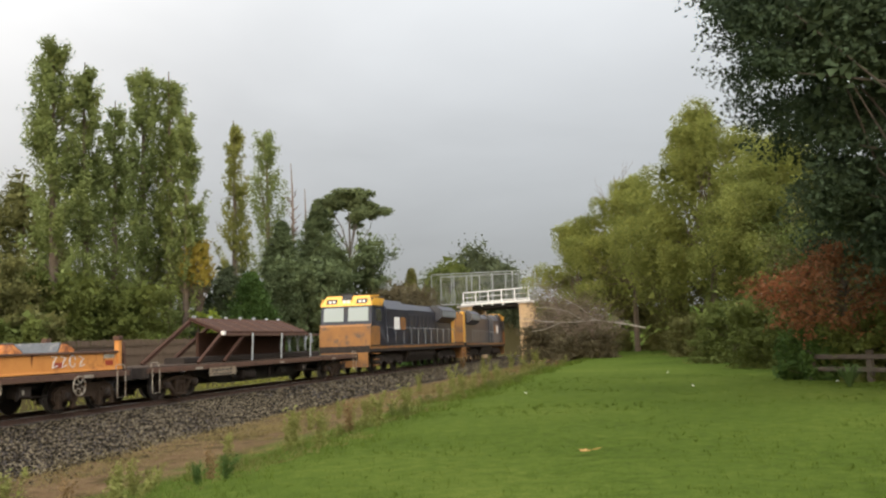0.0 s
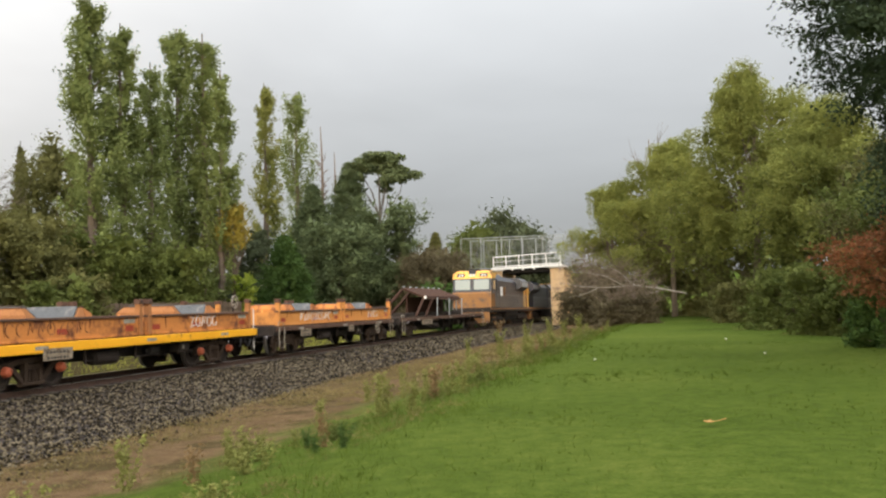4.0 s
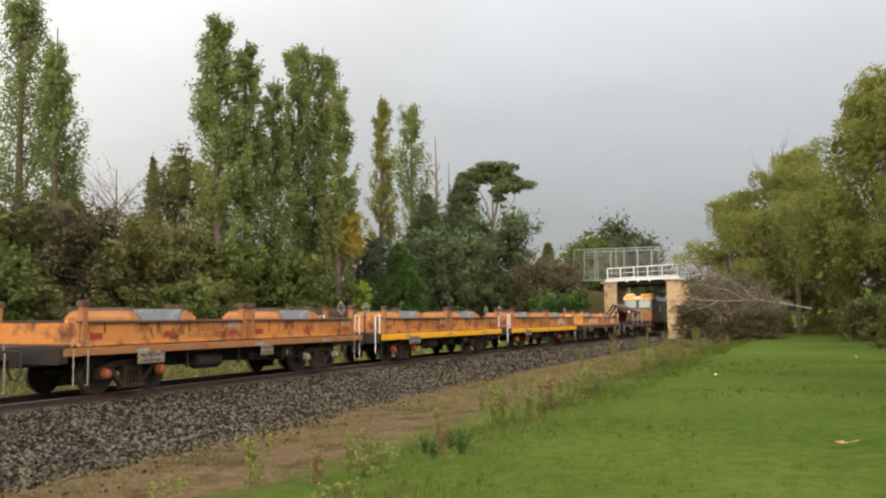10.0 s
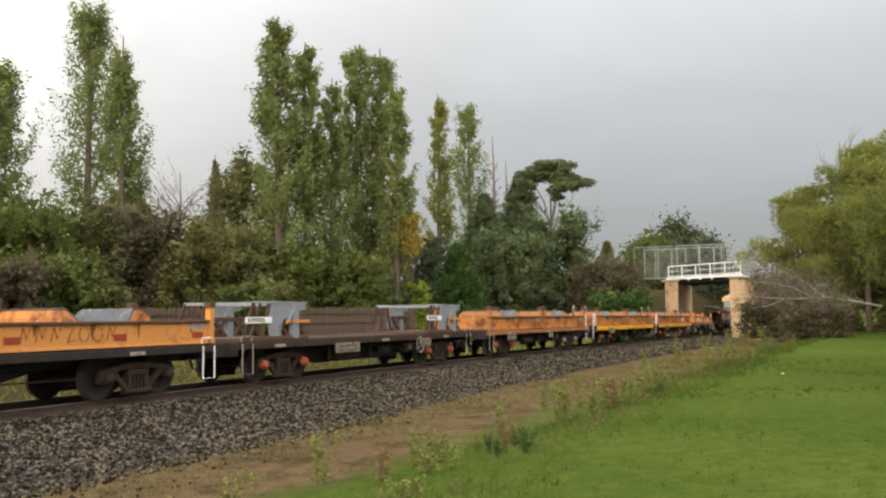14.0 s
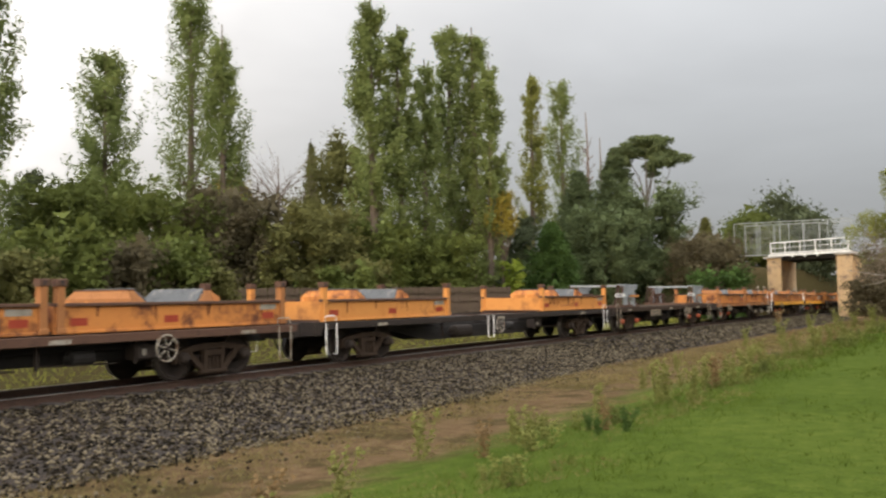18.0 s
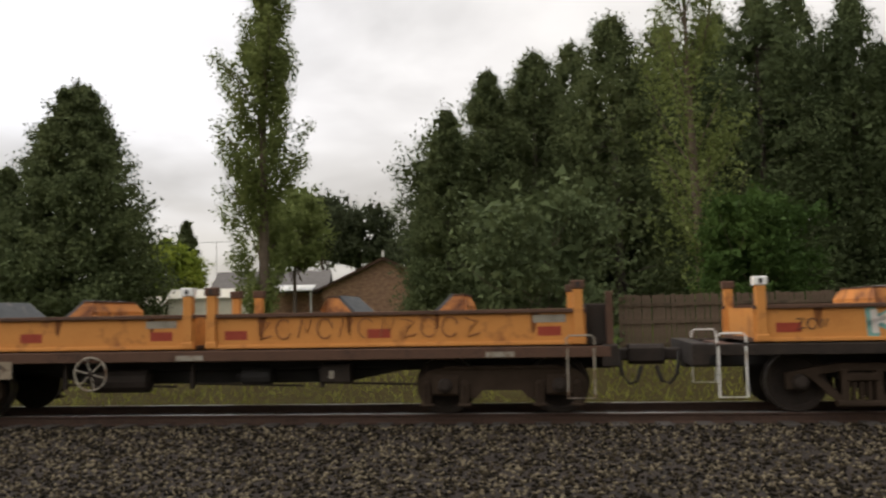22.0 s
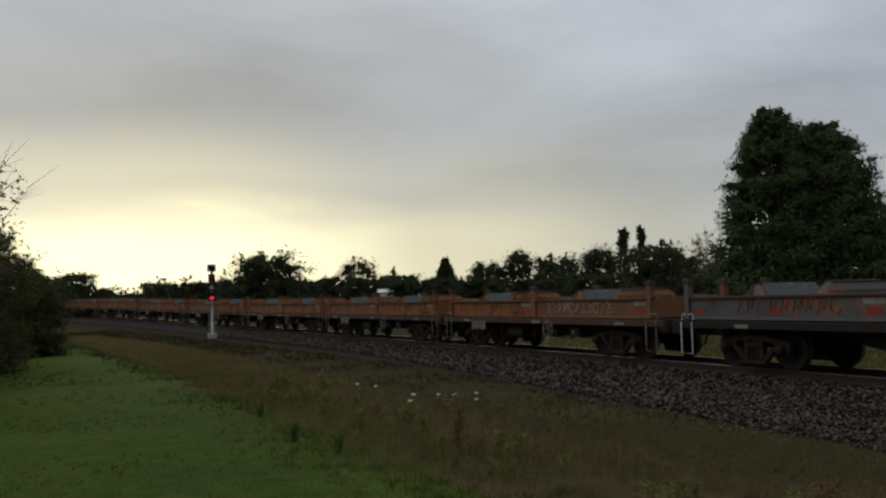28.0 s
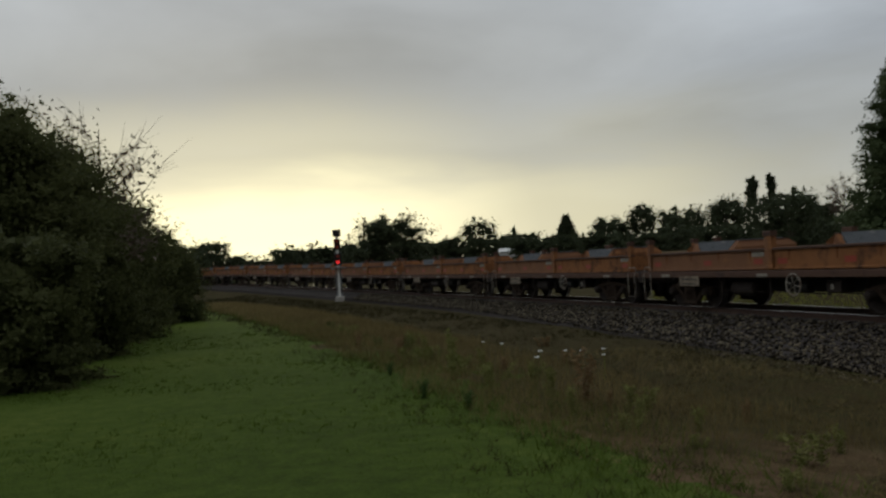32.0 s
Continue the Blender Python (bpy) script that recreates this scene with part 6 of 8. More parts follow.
def make_stones():
    """Loose ballast stones on the bed, closest set where it lies nearest the lawn."""
    rng = np.random.default_rng(3)
    oct_v = np.array([(1, 0, 0), (-1, 0, 0), (0, 1, 0), (0, -1, 0), (0, 0, 1), (0, 0, -1)], float)
    oct_f = np.array([(0, 2, 4), (2, 1, 4), (1, 3, 4), (3, 0, 4), (2, 0, 5), (1, 2, 5), (3, 1, 5), (0, 3, 5)])
    zones = [(-16, 30, 1.0, 6.3, 40000, 0.034), (30, 85, 1.0, 6.2, 11000, 0.05), (-60, -16, 1.0, 6.3, 12000, 0.045), (-30, 60, -3.0, -0.9, 5000, 0.045), (-22, 30, 6.0, 7.4, 1500, 0.03)]
    V, F, k = [], [], 0
    for s0, s1, d0, d1, n, size in zones:
        s, d = rng.uniform(s0, s1, n), rng.uniform(d0, d1, n)
        wide = (toe(s) - 1.7) / 4.6
        p = np.stack([np.interp(s, ARC, TXY[:, i]) for i in (0, 1)], 1)
        q = np.stack([np.interp(s + 1, ARC, TXY[:, i]) - np.interp(s - 1, ARC, TXY[:, i]) for i in (0, 1)], 1)
        q /= np.linalg.norm(q, axis=1)[:, None]
        h = np.interp(d, [-3.2, -2.3, -1.7, 1.7, 2.6, 4.2, 6.0, 6.6], [-0.62, -0.24, -0.16, -0.16, -0.24, -0.33, -0.42, -0.5])
        d = np.where(d > 1.7, 1.7 + (d - 1.7) * wide, d)
        z = np.interp(s, ARC, TZ) + h
        z = np.where(d > 1.7 + 4.3 * wide, np.maximum(z, ground_z(s, d)), z) + size * 0.25
        c = np.stack([p[:, 0] + q[:, 1] * d, p[:, 1] - q[:, 0] * d, z], 1)
        sc = size * rng.uniform(0.6, 1.35, (n, 1, 1)) * rng.uniform(0.6, 1.2, (n, 6, 1))
        a = rng.uniform(0, 2 * math.pi, n)
        rot = np.zeros((n, 3, 3))
        rot[:, 0, 0] = rot[:, 1, 1] = np.cos(a)
        rot[:, 0, 1], rot[:, 1, 0], rot[:, 2, 2] = -np.sin(a), np.sin(a), 0.8
        tilt = rng.normal(size=(n, 6, 3)) * 0.18
        v = np.einsum("nij,nkj->nki", rot, (oct_v[None] + tilt)) * sc + c[:, None]
        V.append(v.reshape(-1, 3))
        F.append((oct_f[None] + (np.arange(n) * 6)[:, None, None]).reshape(-1, 3) + k)
        k += n * 6
    V, F = np.concatenate(V), np.concatenate(F)
    me = bpy.data.meshes.new("ballast_stones")
    me.vertices.add(len(V)); me.vertices.foreach_set("co", V.astype(np.float32).ravel())
    me.loops.add(F.size); me.loops.foreach_set("vertex_index", F.astype(np.int32).ravel())
    me.polygons.add(len(F)); me.polygons.foreach_set("loop_start", np.arange(0, F.size, 3, dtype=np.int32)); me.polygons.foreach_set("loop_total", np.full(len(F), 3, np.int32))
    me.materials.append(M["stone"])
    me.update(calc_edges=True)
    tagged(new("ballast_stones", me), "loose grey and brown crushed ballast stones", "ballast", kind="stuff")


make_stones()

# ---- road bridge ----
BRIDGE_L, BRIDGE_R, DECK_Z = -2.6, 2.95, 5.7


def skewed(bits):
    """The bridge crosses at a slant: its left end stands farther along the line."""
    bits.v = [(x, y + (BRIDGE_R - x) * 0.75, z) for x, y, z in bits.v]
    return bits


def make_bridge():
    top = thing("road_bridge", "road bridge with sandstone abutments and white railings over the line", "bridge", at=BRIDGE_POSE)
    # local x across the track to the right, y along the line away, z from the rail
    w, deck = 9.5, DECK_Z
    rng = np.random.default_rng(88)
    for s, x0 in ((-1, BRIDGE_L), (1, BRIDGE_R)):
        a, b = min(x0, x0 + s * 1.5), max(x0, x0 + s * 1.5)
        ab = part("abutment", skewed(Bits().box(a, b, 0, w, -0.9, deck - 0.35, 0.03)), M["sandstone"], top, "weathered sandstone abutment")
        for r in range(15):
            cuts = sorted([a, b, a + (0.55 if r % 2 else 0.9) + rng.uniform(-0.05, 0.05)])
            for c0, c1 in zip(cuts, cuts[1:]):
                part("stone_block", skewed(Bits().box(c0 + 0.008, c1 - 0.008, -0.03 - rng.uniform(0, 0.02), 0.02, -0.8 + r * 0.40, -0.8 + r * 0.40 + 0.385, 0.012)), M["sandstone"], ab)
        if s > 0:
            part("wing_wall", skewed(Bits().prism([(x0 + s * 1.5, -0.7), (x0 + s * 7.5, -0.7), (x0 + s * 7.5, deck - 2.2), (x0 + s * 1.5, deck - 0.6)], 0.3, 0.8)), M["sandstone"], top)
        part("pier_cap", skewed(Bits().box(min(x0 - s * 0.2, x0 + s * 1.9), max(x0 - s * 0.2, x0 + s * 1.9), -0.25, w, deck - 0.36, deck - 0.2, 0.03)), M["concrete"], top)
    for k in range(5):
        y = 0.5 + k * 2.0
        part("girder", skewed(Bits().box(BRIDGE_L - 0.3, BRIDGE_R + 0.3, y - 0.14, y + 0.14, deck - 0.62, deck - 0.15, 0.02)), M["dark_steel"], top)
    part("deck_slab", skewed(Bits().box(BRIDGE_L - 1.3, BRIDGE_R + 1.3, -0.3, w, deck - 0.2, deck + 0.02, 0.02)), M["white"], top, "white painted deck edge")
    part("deck_ramp", skewed(Bits().prism([(BRIDGE_R + 1.3, deck - 0.2), (BRIDGE_R + 2.7, deck - 0.75), (BRIDGE_R + 2.7, deck - 0.6), (BRIDGE_R + 1.3, deck + 0.02)], -0.2, 0.5)), M["concrete"], top)
    part("road_surface", skewed(Bits().box(BRIDGE_L - 1.3, BRIDGE_R + 1.3, 0.4, w - 0.4, deck + 0.02, deck + 0.12)), M["asphalt"], top)
    # white railing on the near edge
    x0, x1 = BRIDGE_L - 1.0, BRIDGE_R + 1.15
    for k in range(6):
        x = x0 + (x1 - x0) * k / 5
        part("railing_post", skewed(Bits().box(x - 0.05, x + 0.05, -0.26, -0.17, deck + 0.02, deck + 1.2, 0.01)), M["white"], top)
    for z, r in ((0.12, 0.045), (0.64, 0.02), (1.17, 0.045)):
        part("railing_rail", skewed(Bits().box(x0 - 0.05, x1 + 0.05, -0.24, -0.19, deck + z - r, deck + z + r, 0.008)), M["white"], top)
    for k in range(3):
        part("bearing", skewed(Bits().disc(-1.3 + k * 1.25, -0.42, -0.25, deck - 0.28, [(0, 0.11), (1, 0.11)], 10)), M["white"], top)
    return top


def mesh_fence(x0, x1, y, z0, z1, n, top):
    """A tall frame of posts and rails with wire."""
    for k in range(n + 1):
        x = x0 + (x1 - x0) * k / n
        part("fence_post", Bits().tube([(x, y, z0), (x, y, z1)], 0.05, 6), M["mesh_wire"], top)
    for z in (z0 + 0.1, z1):
        part("fence_rail", Bits().tube([(x0, y, z), (x1, y, z)], 0.04, 6), M["mesh_wire"], top)
    b = Bits()
    for k in range(int((x1 - x0) / 0.2)):
        x = x0 + k * 0.2
        b.box(x - 0.006, x + 0.006, y - 0.005, y + 0.005, z0 + 0.1, z1)
    for k in range(int((z1 - z0) / 0.3)):
        b.box(x0, x1, y - 0.004, y + 0.004, z0 + 0.1 + k * 0.3 - 0.005, z0 + 0.1 + k * 0.3 + 0.005)
    part("wire", b, M["mesh_wire"], top, "grey wire mesh")


make_bridge()
foot = thing("footbridge_cage", "high grey mesh safety fence beside the road", "fence", at=BRIDGE_POSE @ pose(0, 7.5, 0))
mesh_fence(-6.6, 3.6, 0, 5.7, 8.9, 7, foot)
mesh_fence(-8.0, 3.6, 1.4, 5.7, 9.3, 5, foot)
cage = thing("mesh_fence", "tall fine mesh fence along the road", "fence", at=BRIDGE_POSE @ pose(0, 2.0, 0))
mesh_fence(4.2, 20.0, 0, 5.4, 8.6, 6, cage)
guard = thing("guard_rail", "low steel guard rail along the road", "guard rail", at=BRIDGE_POSE)
for z in (5.75, 6.15):
    part("rail_beam", Bits().tube([(5.2, 0.2, z), (20, 1.4, z - 0.5)], 0.06, 6), M["galv"], guard)
for k in range(6):
    part("post", Bits().box(5.4 + k * 2.8, 5.52 + k * 2.8, 0.2 + 0.2 * k, 0.3 + 0.2 * k, 4.6, 6.2 - 0.09 * k), M["galv"], guard)


# ---- paling fence, house, sheds ----
def paling_fence(points, height, label):
    """Upright palings on rails along a line of points on the ground."""
    f = thing("paling_fence", label, "fence", kind="")
    pale = Bits().box(-0.065, 0.065, -0.01, 0.012, 0, height, 0.004).mesh("paling", M["fence_wood"])
    n = 0
    for (x0, y0, z0), (x1, y1, z1) in zip(points, points[1:]):
        L = math.hypot(x1 - x0, y1 - y0)
        yaw = math.degrees(math.atan2(y1 - y0, x1 - x0))
        for h in (0.35, height * 0.55, height - 0.3):
            part("fence_rail", Bits().box(0, L, -0.06, -0.015, h - 0.04, h + 0.04), M["fence_wood"], f, at=pose(x0, y0, z0, 0, -math.degrees(math.atan2(z1 - z0, L)), yaw))
        k = 0.0
        rng = np.random.default_rng(int(abs(x0) * 10))
        while k < L:
            t = k / L
            o = part("paling", pale, None, f, at=pose(x0 + (x1 - x0) * t, y0 + (y1 - y0) * t, z0 + (z1 - z0) * t + rng.uniform(-0.03, 0.03), rng.uniform(-0.8, 0.8), rng.uniform(-1, 1), yaw))
            k += 0.145
            n += 1
    return f


def make_house():
    """A brown brick house with a tiled gable roof; x along its ridge, y away from the line."""
    h = thing("brick_house", "single-storey brown brick house with a grey tiled gable roof", "house", at=HOUSE_POSE)
    L, W, eave, peak = 15.0, 8.2, 2.3, 4.2
    wall = part("wall", Bits().box(0, L, 0, W, -0.3, eave, 0), M["brick"], h)
    gable = part("gable", Bits().prism([(0, eave), (W, eave), (W / 2, peak)], 0, 0.24, "x"), M["brick"], h)
    part("gable", Bits().prism([(0, eave), (W, eave), (W / 2, peak)], L - 0.24, L, "x"), M["brick"], h)
    rise = (peak - eave) / (W / 2)
    for s in (0, 1):
        y0, y1 = (-0.5, W / 2) if s == 0 else (W + 0.5, W / 2)
        z0 = eave - 0.5 * rise
        o = [(y0, z0), (y1, peak), (y1, peak + 0.14), (y0, z0 + 0.14)]
        roof = part("roof", Bits().prism(o, -0.35, L + 0.35, "x"), M["tile"], h)
        for k in range(14):
            t = k / 14
            yy, zz = y0 + (y1 - y0) * t, z0 + (peak - z0) * t + 0.14
            part("tile_course", Bits().box(-0.36, L + 0.36, min(yy, yy + (0.3 if s == 0 else -0.3)), max(yy, yy + (0.3 if s == 0 else -0.3)), zz + 0.02, zz + 0.07), M["tile"], roof)
    part("barge_board", Bits().prism([(-0.55, eave - 0.6 * rise), (W / 2, peak + 0.02), (W + 0.55, eave - 0.6 * rise), (W + 0.55, eave - 0.6 * rise + 0.2), (W / 2, peak + 0.22), (-0.55, eave - 0.6 * rise + 0.2)], -0.40, -0.36, "x"), M["rust"], h)
    part("ridge_vent", Bits().tube([(0.3, W / 2, peak), (0.3, W / 2, peak + 0.7)], 0.07, 8), M["white"], h)
    part("wing_wall", Bits().box(2.0, 8.5, W, W + 7.5, -0.3, eave), M["brick"], h)
    for x0, x1 in ((1.5, 5.25), (9.0, 5.25)):
        part("wing_roof", Bits().prism([(x0, eave - 0.15), (x1, 3.75), (x1, 3.89), (x0, eave - 0.01)], W - 0.3, W + 7.9, "y"), M["tile"], h)
    part("veranda_roof", Bits().prism([(-1.2, 2.2), (1.9, 2.65), (1.9, 2.72), (-1.2, 2.27)], W + 0.6, W + 3.4, "y"), M["white"], h, "pale translucent veranda roof")
    for y in (W + 0.7, W + 3.3):
        part("veranda_post", Bits().box(-1.15, -1.05, y - 0.05, y + 0.05, -0.3, 2.25, 0.01), M["white"], h)
    return h


def make_shed(at, L, W, H, label, mat="shed"):
    s = thing("garden_shed", label, "shed", at=at)
    part("wall", Bits().box(0, L, 0, W, 0, H), M[mat], s)
    for k in range(int(L / 0.3)):
        part("rib", Bits().box(k * 0.3, k * 0.3 + 0.05, -0.02, 0, 0, H), M[mat], s)
    part("roof", Bits().prism([(-0.2, H), (W / 2, H + 0.6), (W + 0.2, H), (W + 0.2, H + 0.06), (W / 2, H + 0.67), (-0.2, H + 0.06)], -0.15, L + 0.15, "x"), M[mat], s)


make_house()


def make_signal():
    g = thing("railway_signal", "colour-light railway signal post showing red", "signal", at=SIGNAL_POSE)
    H = SIGNAL_H
    part("post", Bits().tube([(0, 0, -0.5), (0, 0, H - 0.3)], 0.08, 10), M["white"], g)
    part("footing", Bits().box(-0.3, 0.3, -0.3, 0.3, -0.4, 0.15, 0.04), M["concrete"], g)
    for z, w, h, hot in ((H - 0.22, 0.55, 0.46, False), (H - 0.98, 0.46, 0.72, False), (H - 2.0, 0.5, 0.8, True)):
        hd = part("signal_head", Bits().box(-w / 2, w / 2, -0.14, 0.14, z - h / 2, z + h / 2, 0.04), M["dark_steel"], g)
        if z < H - 0.5:
            for dz in (0.2, -0.2):
                y = 0.14
                part("hood", Bits().tube([(0, y, z + dz), (0, y + 0.25, z + dz)], 0.13, 10), M["dark_steel"], hd)
                part("lens", Bits().disc(0, y + 0.25, y + 0.27, z + dz, [(0, 0.11), (1, 0.11)], 12), M["lamp_red" if (hot and dz < 0) else "red_mark"], hd)
    part("platform", Bits().box(-0.5, 0.5, -0.5, 0.3, H - 2.6, H - 2.54), M["galv"], g)
    for s in (-1, 1):
        part("ladder_stile", Bits().tube([(s * 0.18, -0.4, 0), (s * 0.18, -0.4, H - 1.5)], 0.025, 5), M["galv"], g)
    for k in range(14):
        part("ladder_rung", Bits().tube([(-0.18, -0.4, 0.3 + 0.3 * k), (0.18, -0.4, 0.3 + 0.3 * k)], 0.015, 4), M["galv"], g)


make_signal()

for s0, s1 in ((1, 24), (24, 52)):
    line = []
    for k in range(8):
        q = s0 + (s1 - s0) * k / 7
        line.append((*beside(q, -13.0)[:2], float(ground_z(q, -13.0)) - 0.05))
    paling_fence(line, 1.85, "weathered grey paling fence behind the railway")
make_shed(pose(-56.0, -16.5, 0.9, 0, 0, 95), 5.0, 3.2, 1.9, "cream steel garden shed")


for k, (q, off, high, wide, leaf) in enumerate(((11.6, -11.6, 2.6, 1.5, "shrub"), (13.6, -12.0, 3.3, 1.7, "broad"), (15.8, -11.7, 3.0, 1.7, "olive"), (18.0, -12.0, 3.8, 1.9, "broad"), (20.3, -11.8, 3.3, 1.8, "bramble"),
                                                (22.5, -12.0, 3.6, 1.8, "broad"), (24.3, -11.9, 2.7, 1.4, "olive"), (33.4, -11.9, 2.6, 1.5, "broad"), (35.0, -12.1, 3.0, 1.4, "olive"), (-1.4, -13.6, 5.0, 2.6, "pine"))):
    spot = beside(q, off)
    tree("shrub", spot[0], spot[1], float(ground_z(q, off)), high, wide, "bush", M[leaf], "overgrown shrub growing against the paling fence", "shrub", 6500, 0.085, 700 + k)


def fallen_branch():
    """Pale dead boughs that reach from under the willows over the brambles."""
    rng = np.random.default_rng(21)
    o = thing("fallen_branch", "long pale dead branch reaching out over the brambles", "branch")
    main = [(9.6, 55.6, 1.6), (8.3, 55.8, 1.9), (6.6, 56.0, 2.2), (5.0, 56.2, 2.1), (3.4, 56.3, 2.2), (1.9, 56.4, 2.5)]
    part("bough", Bits().tube(main, 0.05, 6, 0.012), M["dead_wood"], o)
    for k, run in enumerate(([(6.6, 56.0, 2.2), (5.7, 56.1, 3.0), (4.6, 56.2, 3.7), (3.6, 56.3, 3.95)], [(5.9, 56.0, 2.2), (4.9, 56.2, 2.8), (3.6, 56.2, 3.1), (2.7, 56.3, 3.1)],
                             [(8.3, 55.8, 1.9), (7.0, 55.6, 1.5), (5.6, 55.5, 1.2)], [(4.4, 56.2, 2.1), (3.4, 56.3, 1.7), (2.6, 56.2, 1.6)])):
        part("branch", Bits().tube(run, 0.022, 5, 0.007), M["dead_wood"], o)
    for k in range(6):
        a = Vector(main[1 + k % 4]) + Vector((rng.uniform(-0.6, 0.6), 0, 0.05))
        d = Vector((rng.uniform(-1.3, 0.2), rng.uniform(-0.4, 0.4), rng.uniform(0.2, 1.3)))
        part("twig", Bits().tube([a, a + d * 0.5 + Vector(rng.normal(size=3)) * 0.1, a + d], 0.016, 4, 0.006), M["dead_wood"], o)


fallen_branch()


def garden_fence():
    """A low dark post-and-rail fence under the maple."""
    f = thing("garden_fence", "low dark weathered post-and-rail fence under the maple", "fence")
    posts = [(9.55, 25.2), (10.6, 23.9), (11.6, 22.6)]
    for x, y in posts:
        part("post", Bits().box(-0.07, 0.07, -0.07, 0.07, -0.3, 0.86, 0.02), M["dark_wood"], f, at=pose(x, y, -0.05, 0, 0, 40))
    for (x0, y0), (x1, y1) in zip(posts, posts[1:]):
        L = math.hypot(x1 - x0, y1 - y0)
        for z in (0.35, 0.68):
            part("rail", Bits().box(-0.1, L + 0.1, -0.10, -0.05, z - 0.06, z + 0.06, 0.012), M["dark_wood"], f, at=pose(x0, y0, -0.05, 0, 0, math.degrees(math.atan2(y1 - y0, x1 - x0))))


def strap_plant(x, y, h, seed):
    """A clump of long arching strap leaves."""
    rng = np.random.default_rng(seed)
    c = thing("strap_plant", "clump of arching dark green strap leaves on the lawn edge", "plant", "strap-leaved plants", at=pose(x, y, -0.06))
    for k in range(34):
        a, reach, w = rng.uniform(0, 2 * math.pi), rng.uniform(0.35, 0.85) * h, rng.uniform(0.018, 0.032)
        d, n = Vector((math.cos(a), math.sin(a), 0)), Vector((-math.sin(a), math.cos(a), 0))
        up = h * rng.uniform(0.7, 1.1)
        vs = []
        for t in (0, 0.3, 0.6, 0.85, 1.0):
            p = d * reach * t + Vector((0, 0, up * (1.9 * t - 1.25 * t * t)))
            ww = w * (1 - t) ** 0.5 + 0.002
            vs += [p - n * ww, p + n * ww + Vector((0, 0, 0.004))]
        part("leaf", mesh_of("leaf", vs, [(2 * i, 2 * i + 1, 2 * i + 3, 2 * i + 2) for i in range(4)], M["strap"]), None, c)


def white_van():
    """A white camper that shows over the fence."""
    v = thing("camper_van", "white camper van parked behind the fence", "van", at=pose(-23.2, 43.4, -0.5, 0, 0, 118))
    o = [(-2.3, 0.45), (-2.35, 1.3), (-2.2, 2.2), (-1.9, 2.45), (1.0, 2.45), (1.45, 2.2), (1.7, 1.4), (2.3, 1.15), (2.4, 0.45)]
    part("body", Bits().prism(o, -0.75, 0.75), M["white_car"], v)
    for s in (-1, 1):
        part("side_window", Bits().box(-1.7, 0.9, s * 0.75, s * 0.756, 1.45, 2.0), M["glass_dark"], v)
        for x in (-1.5, 1.5):
            part("wheel", Bits().disc(x, s * 0.58, s * 0.76, 0.33, [(0, 0.3), (0.1, 0.33), (0.9, 0.33), (1, 0.3)], 16), M["dark_steel"], v)
    part("windscreen", Bits().prism([(1.47, 2.16), (1.70, 1.45), (1.72, 1.46), (1.49, 2.17)], -0.62, 0.62), M["glass_dark"], v)


def aerial():
    a = thing("television_aerial", "thin television aerial on a pole", "aerial", at=pose(-77.8, -18.8, 1.2))
    part("mast", Bits().tube([(0, 0, -0.3), (0, 0, 7.0)], 0.03, 6), M["galv"], a)
    part("boom", Bits().tube([(0.2, -1.4, 7.0), (-0.2, 1.2, 7.05)], 0.02, 5), M["galv"], a)
    for k in range(7):
        part("element", Bits().tube([(-0.5, -1.2 + 0.38 * k, 7.02), (0.5, -1.1 + 0.38 * k, 7.02)], 0.012, 4), M["galv"], a)


def leaf_and_flowers():
    rng = np.random.default_rng(31)
    b = thing("fallen_leaf", "curled orange autumn leaf lying on the lawn", "leaf", at=pose(2.24, 11.35, 0.05))
    o = [(0.06 * (1 + 0.35 * math.cos(5 * a)) * math.cos(a), 0.07 * (1 + 0.35 * math.cos(5 * a)) * math.sin(a)) for a in np.linspace(0, 2 * math.pi, 21)[:-1]]
    up = [(x, y, 0.02 + 1.6 * (x * x + y * y)) for x, y in o]
    low = [(x, y, z - 0.006) for x, y, z in up]
    n = len(o)
    me = mesh_of("blade", up + low, [tuple(range(n)), tuple(range(2 * n - 1, n - 1, -1))] + [(k, n + k, n + (k + 1) % n, (k + 1) % n) for k in range(n)], M["fallen_leaf"])
    part("blade", me, None, b)
    part("stalk", Bits().tube([(0.1, 0, 0.03), (0.2, 0.02, 0.05)], 0.006, 4), M["fallen_leaf"], b)
    for k in range(14):
        s, d = (-17 + rng.normal() * 1.6, 9.6 + rng.normal() * 0.7) if k < 9 else (rng.uniform(5, 34), rng.uniform(12, 21))
        p = beside(s, d)
        h = 0.45 if k < 9 else 0.05
        f = thing("white_flower", "small white wild flower in the grass", "flower", "wild flowers", at=pose(p[0], p[1], float(ground_z(s, d)), 0, 0, 40 * k))
        part("stem", Bits().tube([(0, 0, -0.02), (0.02, 0, h)], 0.006, 4), M["weed"], f)
        pet = Bits()
        for a in range(6):
            q = a * math.pi / 3
            pet.box(0.02 + 0.02 * math.cos(q) - 0.011, 0.02 + 0.02 * math.cos(q) + 0.011, 0.02 * math.sin(q) - 0.011, 0.02 * math.sin(q) + 0.011, h, h + 0.015, 0.004)
        part("petals", pet, M["flower"], f)


